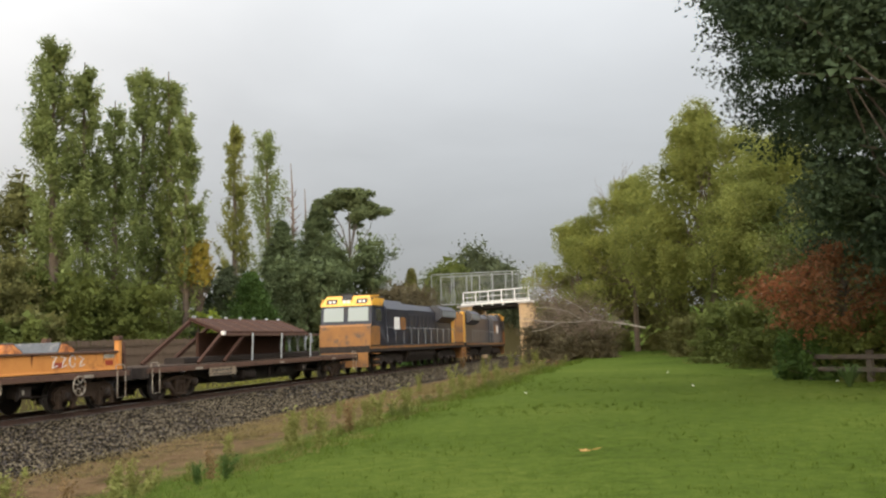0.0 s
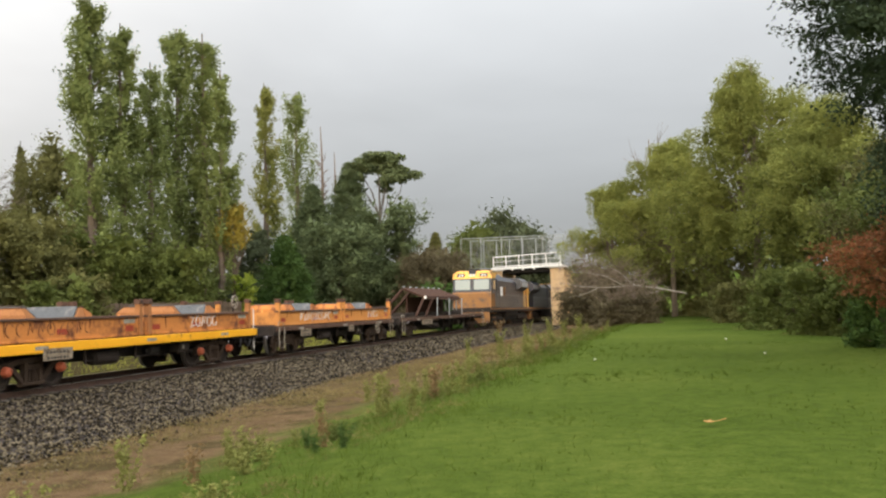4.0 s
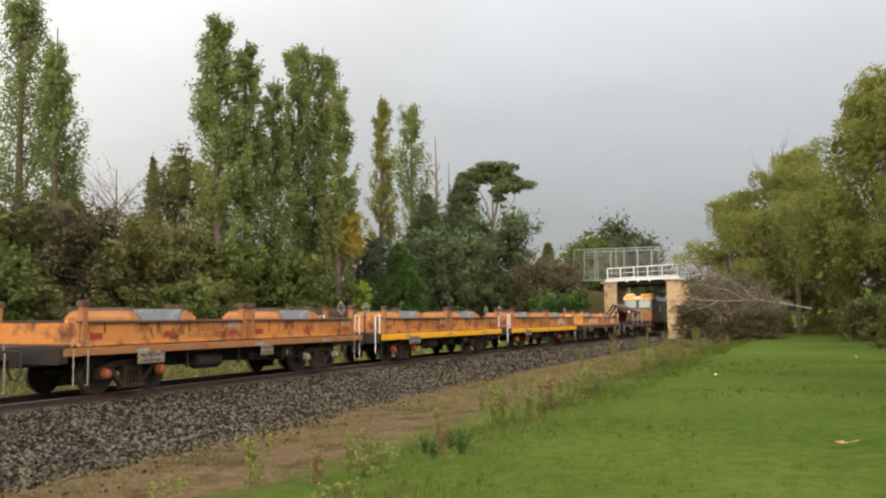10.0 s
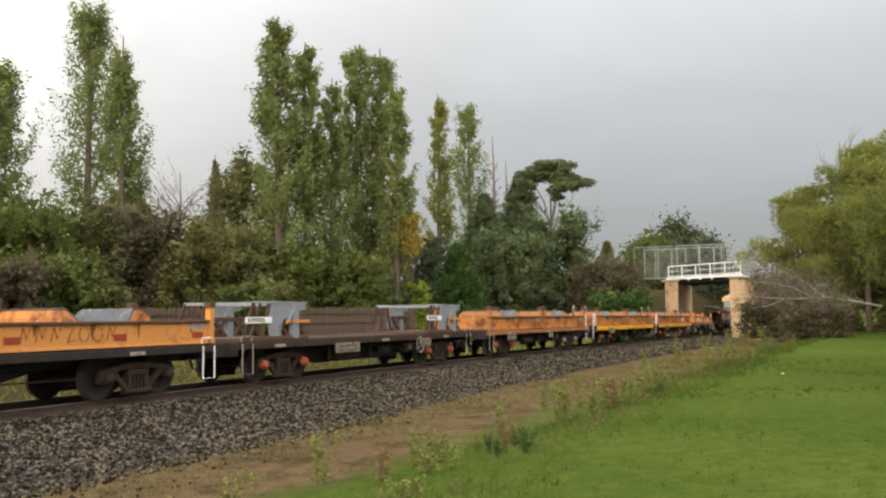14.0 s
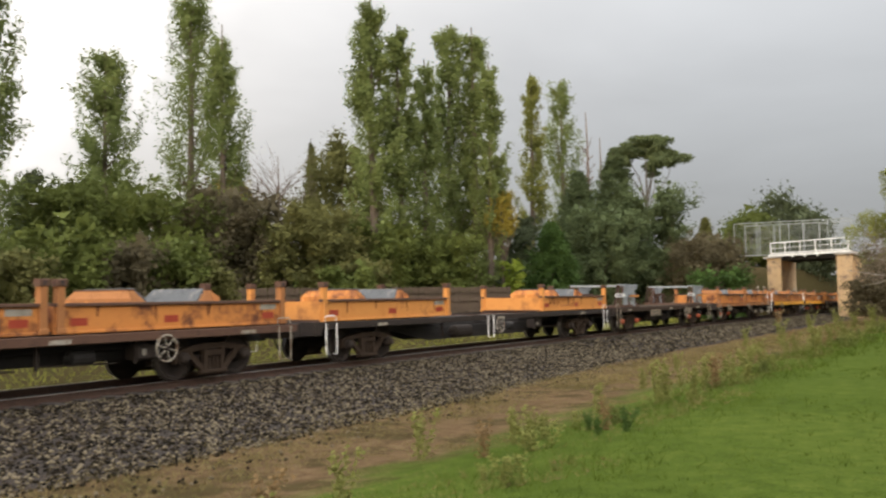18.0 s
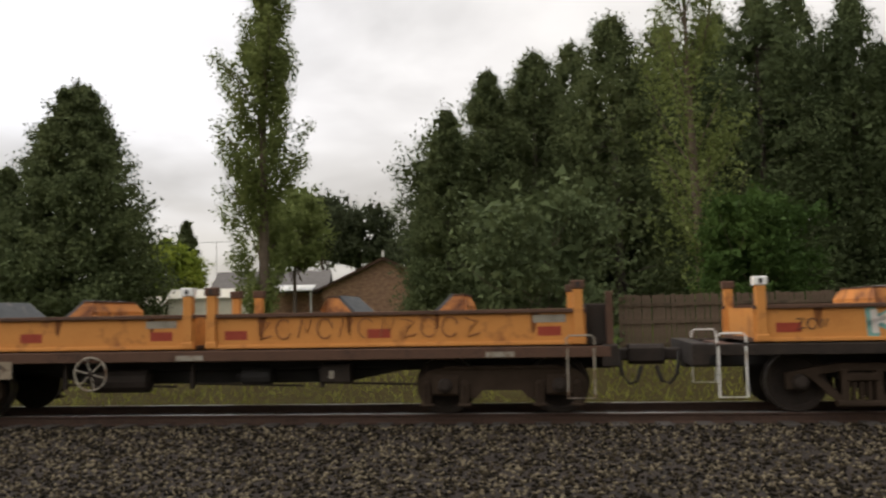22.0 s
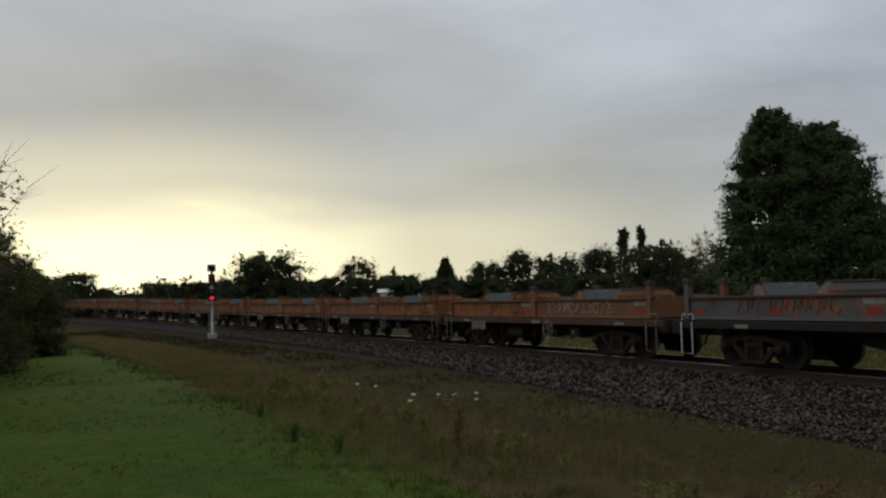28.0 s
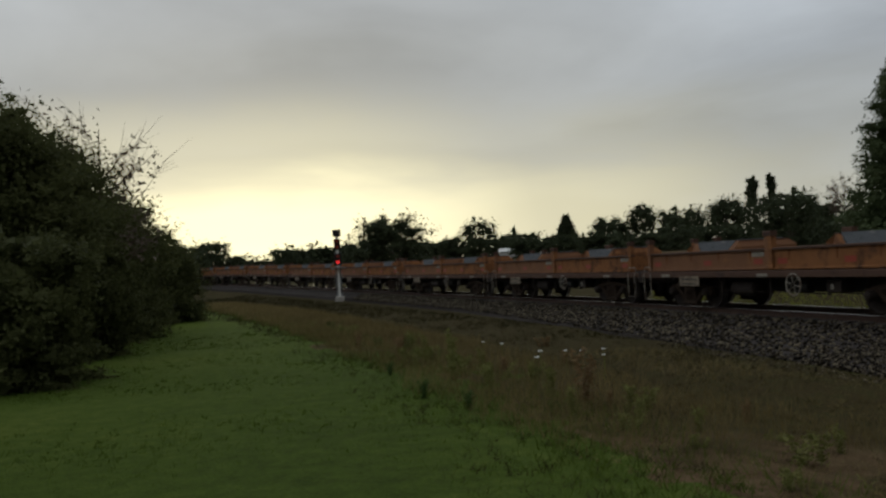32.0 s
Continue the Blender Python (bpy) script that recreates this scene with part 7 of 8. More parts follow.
garden_fence()
strap_plant(9.5, 22.4, 0.75, 61)
strap_plant(10.2, 21.4, 0.6, 62)
white_van()
aerial()
leaf_and_flowers()
make_shed(pose(-60.0, -138.0, 2.0, 0, 0, 155), 8.0, 6.0, 2.6, "large pale metal shed beyond the line", "white")
make_shed(pose(-60.5, -21.5, 1.0, 0, 0, 80), 3.4, 2.6, 1.5, "low cream shed with a pale roof")

# ---- the train ----
def scrawl(mat, parent, x, z, w, h, y, seed, name="graffiti", thick=0.011):
    """A sprayed tag: loops and strokes that spell nothing."""
    rng = np.random.default_rng(seed)
    bits = Bits()
    n = max(3, int(w / (h * 0.9)))
    for i in range(n):
        cx = x - w / 2 + w * (i + 0.5) / n
        k = rng.integers(0, 3)
        if k == 0:
            pts = [(cx + h * 0.36 * math.cos(a), y, z + h * 0.45 * math.sin(a)) for a in np.linspace(rng.uniform(0, 1), rng.uniform(4.5, 6.6), 12)]
        elif k == 1:
            pts = [(cx - h * 0.3, y, z - h * 0.4), (cx - h * 0.1, y, z + h * 0.45), (cx + h * 0.12, y, z - h * 0.2), (cx + h * 0.36, y, z + h * 0.4)]
        else:
            pts = [(cx - h * 0.3, y, z + h * 0.4), (cx + h * 0.3, y, z + h * rng.uniform(0.1, 0.45)), (cx, y, z), (cx - h * 0.2, y, z - h * 0.45), (cx + h * 0.4, y, z - h * 0.3)]
        bits.tube(pts, thick, 4)
    return tagged(part(name, bits, mat, parent), kind="stuff")


WHEEL_R = 0.46


def wheelset_mesh():
    b = Bits()
    for s in (-1, 1):
        y0, y1 = s * 0.69, s * 0.825
        b.disc(0, y0, y1, 0, [(0, 0.12), (0, WHEEL_R + 0.028), (0.22, WHEEL_R + 0.028), (0.26, WHEEL_R), (1.0, WHEEL_R - 0.006), (1.0, 0.385), (0.75, 0.36), (0.62, 0.17), (1.0, 0.15), (1.05, 0.10)], 24)
    b.disc(0, -1.0, 1.0, 0, [(0, 0.06), (0.04, 0.075), (0.96, 0.075), (1, 0.06)], 10)
    # worn paint marks on the rim make the turning visible
    return b.mesh("wheelset", [M["grime"], M["tread"]])


def polish(me):
    for p in me.polygons:
        r = math.hypot(p.center.x, p.center.z)
        if 0.40 < r and abs(p.normal.y) < 0.5:
            p.material_index = 1


WHEELSET = wheelset_mesh()
polish(WHEELSET)


def side_frame_mesh(kind):
    """A cast side frame: open trusses with a spring nest, or a plated frame."""
    b = Bits()
    if kind == "open":
        b.prism([(-1.08, 0.36), (-1.08, 0.60), (-0.72, 0.68), (-0.3, 0.74), (0.3, 0.74), (0.72, 0.68), (1.08, 0.60), (1.08, 0.36), (0.98, 0.36), (0.94, 0.52), (0.6, 0.58), (0.26, 0.63), (-0.26, 0.63), (-0.6, 0.58), (-0.94, 0.52), (-0.98, 0.36)], -0.06, 0.06)
        b.prism([(-0.78, 0.56), (-0.62, 0.58), (-0.2, 0.17), (-0.3, 0.12)], -0.05, 0.05)
        b.prism([(0.62, 0.58), (0.78, 0.56), (0.3, 0.12), (0.2, 0.17)], -0.05, 0.05)
        b.box(-0.36, 0.36, -0.09, 0.09, 0.10, 0.19, 0.02)
        for x in (-0.24, 0.24):
            b.box(x - 0.05, x + 0.05, -0.07, 0.07, 0.17, 0.66, 0.02)
        for x in (-0.11, 0.0, 0.11):
            for k in range(5):
                b.disc(x, -0.05, 0.05, 0.23 + 0.05 * k, [(0, 0.035), (1, 0.035)], 6)
        b.box(-0.22, 0.22, -0.08, 0.08, 0.47, 0.60, 0.02)
    else:
        b.prism([(-1.32, 0.36), (-1.30, 0.56), (-1.16, 0.68), (-0.9, 0.74), (0.9, 0.74), (1.16, 0.68), (1.30, 0.56), (1.32, 0.36), (1.24, 0.24), (1.10, 0.24), (1.06, 0.50), (0.70, 0.50), (0.64, 0.30), (0.40, 0.26), (0.30, 0.38), (-0.30, 0.38), (-0.40, 0.26), (-0.64, 0.30), (-0.70, 0.50), (-1.06, 0.50), (-1.10, 0.24), (-1.24, 0.24)], -0.05, 0.05)
        b.box(-0.9, 0.9, -0.08, 0.08, 0.70, 0.76, 0.015)
        for x in (-1.17, -0.58, 0.58, 1.17):
            for k in range(6):
                b.disc(x, -0.13, 0.0, 0.20 + 0.052 * k, [(0, 0.05), (0.2, 0.078), (0.8, 0.078), (1, 0.05)], 8)
            b.box(x - 0.11, x + 0.11, -0.15, 0.02, 0.14, 0.18, 0.01)
        for x in (-0.88, 0.88):
            b.box(x - 0.2, x + 0.2, -0.12, 0.0, 0.30, 0.62, 0.05)
    return b.mesh("side_frame", M["dust"])


FRAMES = {"open": side_frame_mesh("open"), "plate": side_frame_mesh("plate")}
CAP = {k: Bits().disc(0, 0, -0.16, 0, [(0, 0.13), (0.4, 0.12), (0.8, 0.10), (1, 0.05)], 12).mesh("axle_cap", M[m]) for k, m in
       (("red", "red_cap"), ("dark", "grime"), ("pale", "offwhite"), ("blue", "blue_cap"))}
BOLSTER = Bits().box(-0.22, 0.22, -0.9, 0.9, 0.48, 0.66, 0.03).mesh("bolster", M["dark_steel"])
TURNING = []      # wheelsets that roll, with the arc offset of their axle


def bogie(parent, x, kind="open", cap="dark"):
    b = part("bogie", BOLSTER, None, parent, at=pose(x, 0, 0))
    for s in (-1, 1):
        part("side_frame", FRAMES[kind], None, b, at=pose(0, s * 0.98, 0))
    for dx in (-0.88, 0.88):
        w = part("wheelset", WHEELSET, None, b, at=pose(dx, 0, WHEEL_R))
        TURNING.append((w, dx))
        for s in (-1, 1):
            part("axle_cap", CAP[cap], None, b, at=pose(dx, s * 1.03, WHEEL_R, 0, 0, 0 if s < 0 else 180))
    return b


SPOKES = {}


def hand_wheel(parent, x, y, z, r=0.30, mat="offwhite", name="brake_wheel"):
    """A rim with three spokes right across it and a hub."""
    if r not in SPOKES:
        SPOKES[r] = (Bits().tube([(r * math.cos(a), 0, r * math.sin(a)) for a in np.linspace(0, 2 * math.pi, 25)], 0.017, 6).mesh("rim", M[mat]),
                     Bits().tube([(-r, 0, 0), (r, 0, 0)], 0.013, 5).mesh("spoke", M[mat]), Bits().disc(0, -0.03, 0.05, 0, [(0, 0.03), (0.2, 0.05), (1, 0.05)], 10).mesh("hub", M["grime"]))
    rim, spoke, hub = SPOKES[r]
    w = part(name, rim, None, parent, "spoked brake hand wheel", at=pose(x, y, z))
    for k in range(3):
        part("spoke", spoke, None, w, at=pose(0, 0.004 * k, 0, 0, 60 * k + 15, 0))
    part("hub", hub, None, w)
    return w


def stirrup(parent, x, y, z0, z1, w, mat, name="step"):
    b = Bits().tube([(x - w / 2, y, z1), (x - w / 2, y, z0), (x + w / 2, y, z0), (x + w / 2, y, z1)], 0.016, 5)
    return part(name, b, M[mat], parent)


def hoop(parent, x, y, z, w, h, mat, name="hand_rail"):
    b = Bits().tube([(x - w / 2, y, z), (x - w / 2, y, z + h * 0.7), (x - w / 2 + 0.05, y, z + h), (x + w / 2 - 0.05, y, z + h), (x + w / 2, y, z + h * 0.7), (x + w / 2, y, z)], 0.014, 5)
    return part(name, b, M[mat], parent)


DECK = 1.075


def ribbon(strokes, width, depth, y):
    """Flat painted strokes in the plane of a wagon side: each stroke is a run of (x, z)."""
    b = Bits()
    for run in strokes:
        for (x0, z0), (x1, z1) in zip(run, run[1:]):
            L = math.hypot(x1 - x0, z1 - z0)
            ux, uz = (x1 - x0) / L * width / 2, (z1 - z0) / L * width / 2
            b.prism([(x0 - ux * 0.9 - uz, z0 - uz * 0.9 + ux), (x1 + ux * 0.9 - uz, z1 + uz * 0.9 + ux), (x1 + ux * 0.9 + uz, z1 + uz * 0.9 - ux), (x0 - ux * 0.9 + uz, z0 - uz * 0.9 - ux)], y - depth, y)
    return b


GLYPHS = {
    "M": [[(0, 0), (0, 1)], [(0, 1), (0.5, 0.35)], [(0.5, 0.35), (1, 1)], [(1, 1), (1, 0)]],
    "T": [[(0, 1), (1, 1)], [(0.5, 1), (0.5, 0)]],
    "W": [[(0, 1), (0.2, 0)], [(0.2, 0), (0.5, 0.62)], [(0.5, 0.62), (0.8, 0)], [(0.8, 0), (1, 1)]],
    "O": [[(0, 0), (0, 1)], [(0, 1), (1, 1)], [(1, 1), (1, 0)], [(1, 0), (0, 0)]],
    "K": [[(0.05, 0), (0, 1)], [(0.05, 0.45), (0.8, 1)], [(0.3, 0.6), (1, 0)]],
    "o": [[(0.5 + 0.5 * math.cos(a), 0.5 + 0.5 * math.sin(a)) for a in np.linspace(0, 2 * math.pi, 13)]],
    "R": [[(0, 0), (0.1, 1)], [(0.1, 1), (0.75, 0.95), (0.9, 0.72), (0.7, 0.5), (0.1, 0.48)], [(0.4, 0.48), (1.05, 0)]],
}


def painted_letter(ch, x, z, w, h, thick, mat, parent, y, name="graffiti"):
    """One hand-painted letter, its lower corner at x, z."""
    return part(name, ribbon([[(x + a * w, z + b * h) for a, b in run] for run in GLYPHS[ch]], thick, 0.002, y), M[mat], parent)


def flat_wagon(length, label, sill="rust", bogie_kind="open", caps=("dark", "dark"), steps="offwhite", plates=((-3.0, 1.0),), wheel_at=None, rails_high="", floor=False, belly=0.55, seed=1):
    """A skeletal flat wagon, x ahead, its origin on the rail at its middle."""
    rng = np.random.default_rng(seed)
    w = thing("container_wagon", label, "rail wagon", "wagons of the train")
    h = length / 2
    for s in (-1, 1):
        b = Bits().box(-h, h, s * 1.30 - 0.035, s * 1.30 + 0.035, DECK - (0.25 if sill == "yellow_sill" else 0.19), DECK - 0.02, 0.012)
        b.box(-h, h, s * 1.24 - 0.09, s * 1.24 + 0.09, DECK - 0.06, DECK - 0.035)
        part("sill", b, M[sill], w)
        # deep fish-belly web under the middle
        o = [(-h * 0.62, DECK - 0.24), (h * 0.62, DECK - 0.24), (h * 0.34, DECK - 0.24 - belly), (-h * 0.34, DECK - 0.24 - belly)]
        part("belly_girder", Bits().prism(o, s * 0.42 - 0.03, s * 0.42 + 0.03), M["dark_steel"], w)
    part("centre_sill", Bits().box(-h - 0.1, h + 0.1, -0.28, 0.28, DECK - 0.42, DECK - 0.06, 0.03), M["dark_steel"], w)
    for i in range(7):
        x = -h + 0.5 + (length - 1.0) * i / 6
        part("cross_bearer", Bits().box(x - 0.09, x + 0.09, -1.26, 1.26, DECK - 0.2, DECK - 0.04, 0.01), M["rust"], w)
    if floor:
        for i in range(6):
            x0 = -h + length * i / 6
            part("deck_plate", Bits().box(x0 + 0.02, x0 + length / 6 - 0.02, -1.3, 1.3, DECK - 0.02, DECK + 0.012), M["dust"], w)
    for s in (-1, 1):
        part("headstock", Bits().box(s * h - 0.12, s * h + 0.12, -1.33, 1.33, DECK - 0.34, DECK - 0.005, 0.02), M["grime"], w)
        c = Bits().box(s * (h + 0.1), s * (h + 0.5), -0.1, 0.1, 0.76, 0.96, 0.03)
        c.box(s * (h + 0.40), s * (h + 0.92), -0.19, 0.16, 0.70, 1.02, 0.06)
        part("coupler", c, M["grime"], w)
        hose = [(s * (h + 0.2), -0.4, DECK - 0.15), (s * (h + 0.24), -0.46, DECK - 0.5), (s * (h + 0.36), -0.46, DECK - 0.66), (s * (h + 0.48), -0.44, DECK - 0.62), (s * (h + 0.56), -0.42, DECK - 0.38)]
        part("air_hose", Bits().tube(hose, 0.03, 6), M["dark_steel"], w)
        for y in (-1.36, 1.36):
            if steps:
                stirrup(w, s * (h - 0.45), y, 0.28, DECK - 0.05, 0.40, steps)
                hoop(w, s * (h - 0.45), y * 0.97, DECK, 0.42, 0.14, steps)
    for s, cap in zip((-1, 1), caps):
        bogie(w, s * (h - (1.65 if bogie_kind == "plate" else 2.35)), bogie_kind, cap)
    part("air_tank", Bits().disc(0, -0.5, 0.5, 0, [(0, 0.1), (0.05, 0.19), (0.95, 0.19), (1, 0.1)], 12), M["grime"], w, at=pose(-h * 0.22, -0.95, DECK - 0.5, 0, 0, 90))
    part("brake_cylinder", Bits().disc(0, -0.3, 0.3, 0, [(0, 0.12), (0.05, 0.15), (0.8, 0.15), (0.85, 0.05), (1, 0.04)], 12), M["dark_steel"], w, at=pose(h * 0.12, -0.9, DECK - 0.45, 0, 0, 90))
    part("pipe", Bits().tube([(-h * 0.5, -0.7, DECK - 0.34), (h * 0.5, -0.7, DECK - 0.34)], 0.025, 5), M["dark_steel"], w)
    for x, pw in plates:
        pl = part("number_plate", Bits().box(x - pw / 2, x + pw / 2, -1.345, -1.33, DECK - 0.27 - 0.16, DECK - 0.27 + 0.12, 0.003), M["plate"], w, "dirty pale number plate")
        bars = Bits()
        for k in range(2):
            bx = x - pw * 0.38
            while bx < x + pw * 0.32:
                e = rng.uniform(0.03, 0.10)
                bars.box(bx, bx + e, -1.349, -1.345, DECK - 0.40 + 0.13 * k, DECK - 0.34 + 0.13 * k)
                bx += e + 0.04
        tagged(part("marking", bars, M["ink"], pl), kind="stuff")
    for i in range(3):
        x = -h * 0.7 + h * 0.7 * i + rng.uniform(-0.5, 0.5)
        part("reflector", Bits().box(x - 0.22, x + 0.22, -1.342, -1.336, DECK - 0.17, DECK - 0.09), M["offwhite"], w)
    if wheel_at is not None:
        hand_wheel(w, wheel_at, -1.36, DECK - 0.36, 0.26)
        if length > 15 and steps:
            stirrup(w, wheel_at + (0.62 if wheel_at > 1.5 else -0.62), -1.36, 0.34, DECK - 0.05, 0.36, steps)
    if bogie_kind == "plate":
        # added dark box stands for the shaded end plate of the cradle
        e = part("end_cabinet", Bits().box(h - 0.34, h + 0.02, -1.1, 1.1, DECK - 0.02, DECK + 0.62, 0.02), M["grime"], w, "dark box standing for the shaded cradle end")
        part("cabinet_post", Bits().box(h - 0.04, h + 0.06, -1.18, -1.1, DECK - 0.02, DECK + 0.80, 0.01), M["rust"], e)
    # brake rigging and pipes hung under the frame
    for k in range(3):
        x = -h * 0.36 + h * 0.33 * k
        part("hanger", Bits().box(x - 0.03, x + 0.03, -1.12, -1.06, DECK - 0.62, DECK - 0.18), M["grime"], w)
        part("brake_rod", Bits().tube([(x, -1.0, DECK - 0.55), (x + h * 0.28, -0.95, DECK - 0.60)], 0.018, 5), M["grime"], w)
    part("valve_box", Bits().box(h * 0.3, h * 0.3 + 0.45, -1.15, -0.8, DECK - 0.56, DECK - 0.26, 0.03), M["grime"], w)
    part("valve_tag", Bits().box(h * 0.3 + 0.12, h * 0.3 + 0.20, -1.156, -1.15, DECK - 0.48, DECK - 0.36), M["offwhite"], w)
    for s in [{"f": 1, "r": -1}[c] for c in rails_high]:
        for y in (-1.15, 1.15):
            part("end_rail", Bits().tube([(s * (h + 0.12), y, DECK - 0.7), (s * (h + 0.12), y, DECK + 0.62), (s * (h - 0.22), y, DECK + 0.66), (s * (h - 0.22), y, DECK)], 0.020, 6), M["white"], w, "white end hand rail")
        part("wheel_mast", Bits().tube([(s * (h - 0.2), -0.55, DECK - 0.05), (s * (h - 0.2), -0.55, DECK + 0.92)], 0.03, 6), M["grime"], w)
        hand_wheel(w, s * (h - 0.2), -0.62, DECK + 0.90, 0.21, "offwhite")
    return w


TUB_L = 6.06


def tub(mat="orange", label="", pad_order=(0, 1), low=False, posts="both", tag=None, seed=1, white_ends=False, pair=False):
    """A twenty-foot coil-steel cradle: side plates, corner posts and sloping bearers with rubber pads. Its origin is at its base."""
    rng = np.random.default_rng(seed)
    t = thing("coil_cradle", label, "coil cradle", "coil cradles on the train")
    h = TUB_L / 2
    m = M[mat]
    for s in (-1, 1):
        y = s * 1.215
        b = Bits().box(-h + 0.05, h - 0.05, y - 0.012, y + 0.012, 0.06, 0.50)
        b.box(-h + 0.05, h - 0.05, y - 0.05, y + 0.05, 0.0, 0.06, 0.01)
        part("side_plate", b, m, t)
        part("top_rail", Bits().box(-h + 0.05, h - 0.05, y - 0.065, y + 0.065, 0.485, 0.55, 0.01), M["rust"], t)
        for e in (-1, 1):
            p = Bits().box(e * h - e * 0.16 - 0.07, e * h - e * 0.16 + 0.07, y - 0.075, y + 0.075, 0, 0.94, 0.02)
            p.box(e * h - e * 0.16 - 0.09, e * h - e * 0.16 + 0.09, y - 0.09, y + 0.09, 0, 0.12, 0.02)
            po = part("corner_post", p, M["post_rust"] if mat == "orange_old" else m, t)
            part("corner_casting", Bits().box(e * h - e * 0.16 - 0.10, e * h - e * 0.16 + 0.10, y - 0.09, y + 0.09, 0.84, 0.975, 0.015), M["white" if white_ends and s < 0 else "rust"], po)
            if s < 0:
                # no hole is cut: a dark plate gives the shade inside it
                part("lifting_slot", Bits().box(e * h - e * 0.16 - 0.025, e * h - e * 0.16 + 0.025, y - 0.094, y - 0.09, 0.87, 0.945, 0.0), M["dark_steel"], po)
        for x, mm, ww in ((-h + 0.55, "red_mark", 0.36), (h - 0.60, "red_mark", 0.36), (rng.uniform(-0.4, 0.4), "red_mark", 0.36)):
            part("reflector", Bits().box(x - ww / 2, x + ww / 2, y + s * 0.012, y + s * 0.017, 0.14, 0.28), M[mm], t)
        for k in range(4):
            x = -h + 0.9 + k * 1.42 + rng.uniform(-0.15, 0.15)
            part("rust_streak", Bits().prism([(x, 0.485), (x + rng.uniform(0.05, 0.16), 0.485), (x + rng.uniform(0.03, 0.08), rng.uniform(0.12, 0.3)), (x + 0.01, rng.uniform(0.2, 0.36))], y + s * 0.0121, y + s * 0.0131), M["streak"], t)
        part("notice_plate", Bits().box(h - 0.85, h - 0.35, y + s * 0.012, y + s * 0.016, 0.34, 0.46), M["offwhite"], t)
    part("floor_plate", Bits().box(-h + 0.05, h - 0.05, -1.2, 1.2, 0.0, 0.05), M["rust"], t)
    for e in (-1, 1):
        part("end_plate", Bits().box(e * h - e * 0.16 - 0.02, e * h - e * 0.16 + 0.02, -1.14, 1.14, 0.05, 0.50), m, t)
    # one pair of bearers that slope to a trough across the wagon
    for e in (-1, 1):
        o = [(e * 0.36, 0.06), (e * 0.42, 0.26), (e * 0.94, 0.78), (e * 1.10, 0.78), (e * 1.17, 0.62), (e * 1.17, 0.06)]
        bm = Bits().prism(o, -1.0, 1.0).mesh("bearer", M[{"orange": "orange_old", "orange_old": "post_rust"}.get(mat, mat)])
        for v in bm.vertices:
            v.co.y *= 0.80 if v.co.z > 0.7 else 1.0
        br = part("bearer", bm, None, t, "sloping bearer with tapered ends")
        part("bearer_lip", Bits().box(e * 1.02 - 0.09, e * 1.02 + 0.10, -0.81, 0.81, 0.78, 0.805, 0.006), M["rust"], br)
        for y in (-0.9, -0.3, 0.3, 0.9):
            part("bracket", Bits().prism([(e * 1.17, 0.58), (e * 1.17, 0.06), (e * 1.5, 0.06)], y - 0.03, y + 0.03), m, br)
        dx, dz = 0.52, 0.52
        n = math.hypot(dx, dz)
        q = [(e * 0.42, 0.265), (e * 0.94, 0.785), (e * (0.94 - 0.05 * dz / n), 0.785 + 0.05 * dx / n), (e * (0.42 - 0.05 * dz / n), 0.265 + 0.05 * dx / n)]
        bm = Bits().prism(q, -0.96, 0.96).mesh("rubber_pad", M["grey_pad"])
        for v in bm.vertices:
            v.co.y *= 0.80 if v.co.z > 0.7 else 1.0
        part("rubber_pad", bm, None, br, "grey rubber pad")
    if tag == "tall":
        for k, ch in enumerate("KoToR"):
            x, z = -1.28 + k * 0.74, (0.15, 0.10, 0.14, 0.17, 0.11)[k]
            painted_letter(ch, x - 0.03, z - 0.03, 0.42, 0.29, 0.17, "teal", t, -1.228, "graffiti_shadow")
            painted_letter(ch, x, z, 0.40, 0.27, 0.095, "chalk", t, -1.231)
        painted_letter("o", 2.35, 0.38, 0.12, 0.05, 0.07, "chalk", t, -1.231)
        scrawl(M["ink"], t, -2.15, 0.26, 0.5, 0.18, -1.234, 8)
    elif tag == "block":
        for k, (ch, x, w) in enumerate((("M", -0.72, 0.68), ("T", 0.23, 0.42), ("W", 0.88, 0.55), ("O", 1.68, 0.27))):
            painted_letter(ch, x - 0.035, 0.11, w, 0.30, 0.20, "brown_ink", t, -1.228, "graffiti_shadow")
            painted_letter(ch, x, 0.125, w, 0.285, 0.15, "pink_white", t, -1.231)
        scrawl(M["ink"], t, -1.45, 0.3, 0.72, 0.3, -1.234, 9)
    elif tag:
        scrawl(M[tag[0]], t, tag[1], 0.30, tag[2], 0.34, -1.236, seed, thick=0.02 if tag[0] == "chalk" else 0.011)
    return t


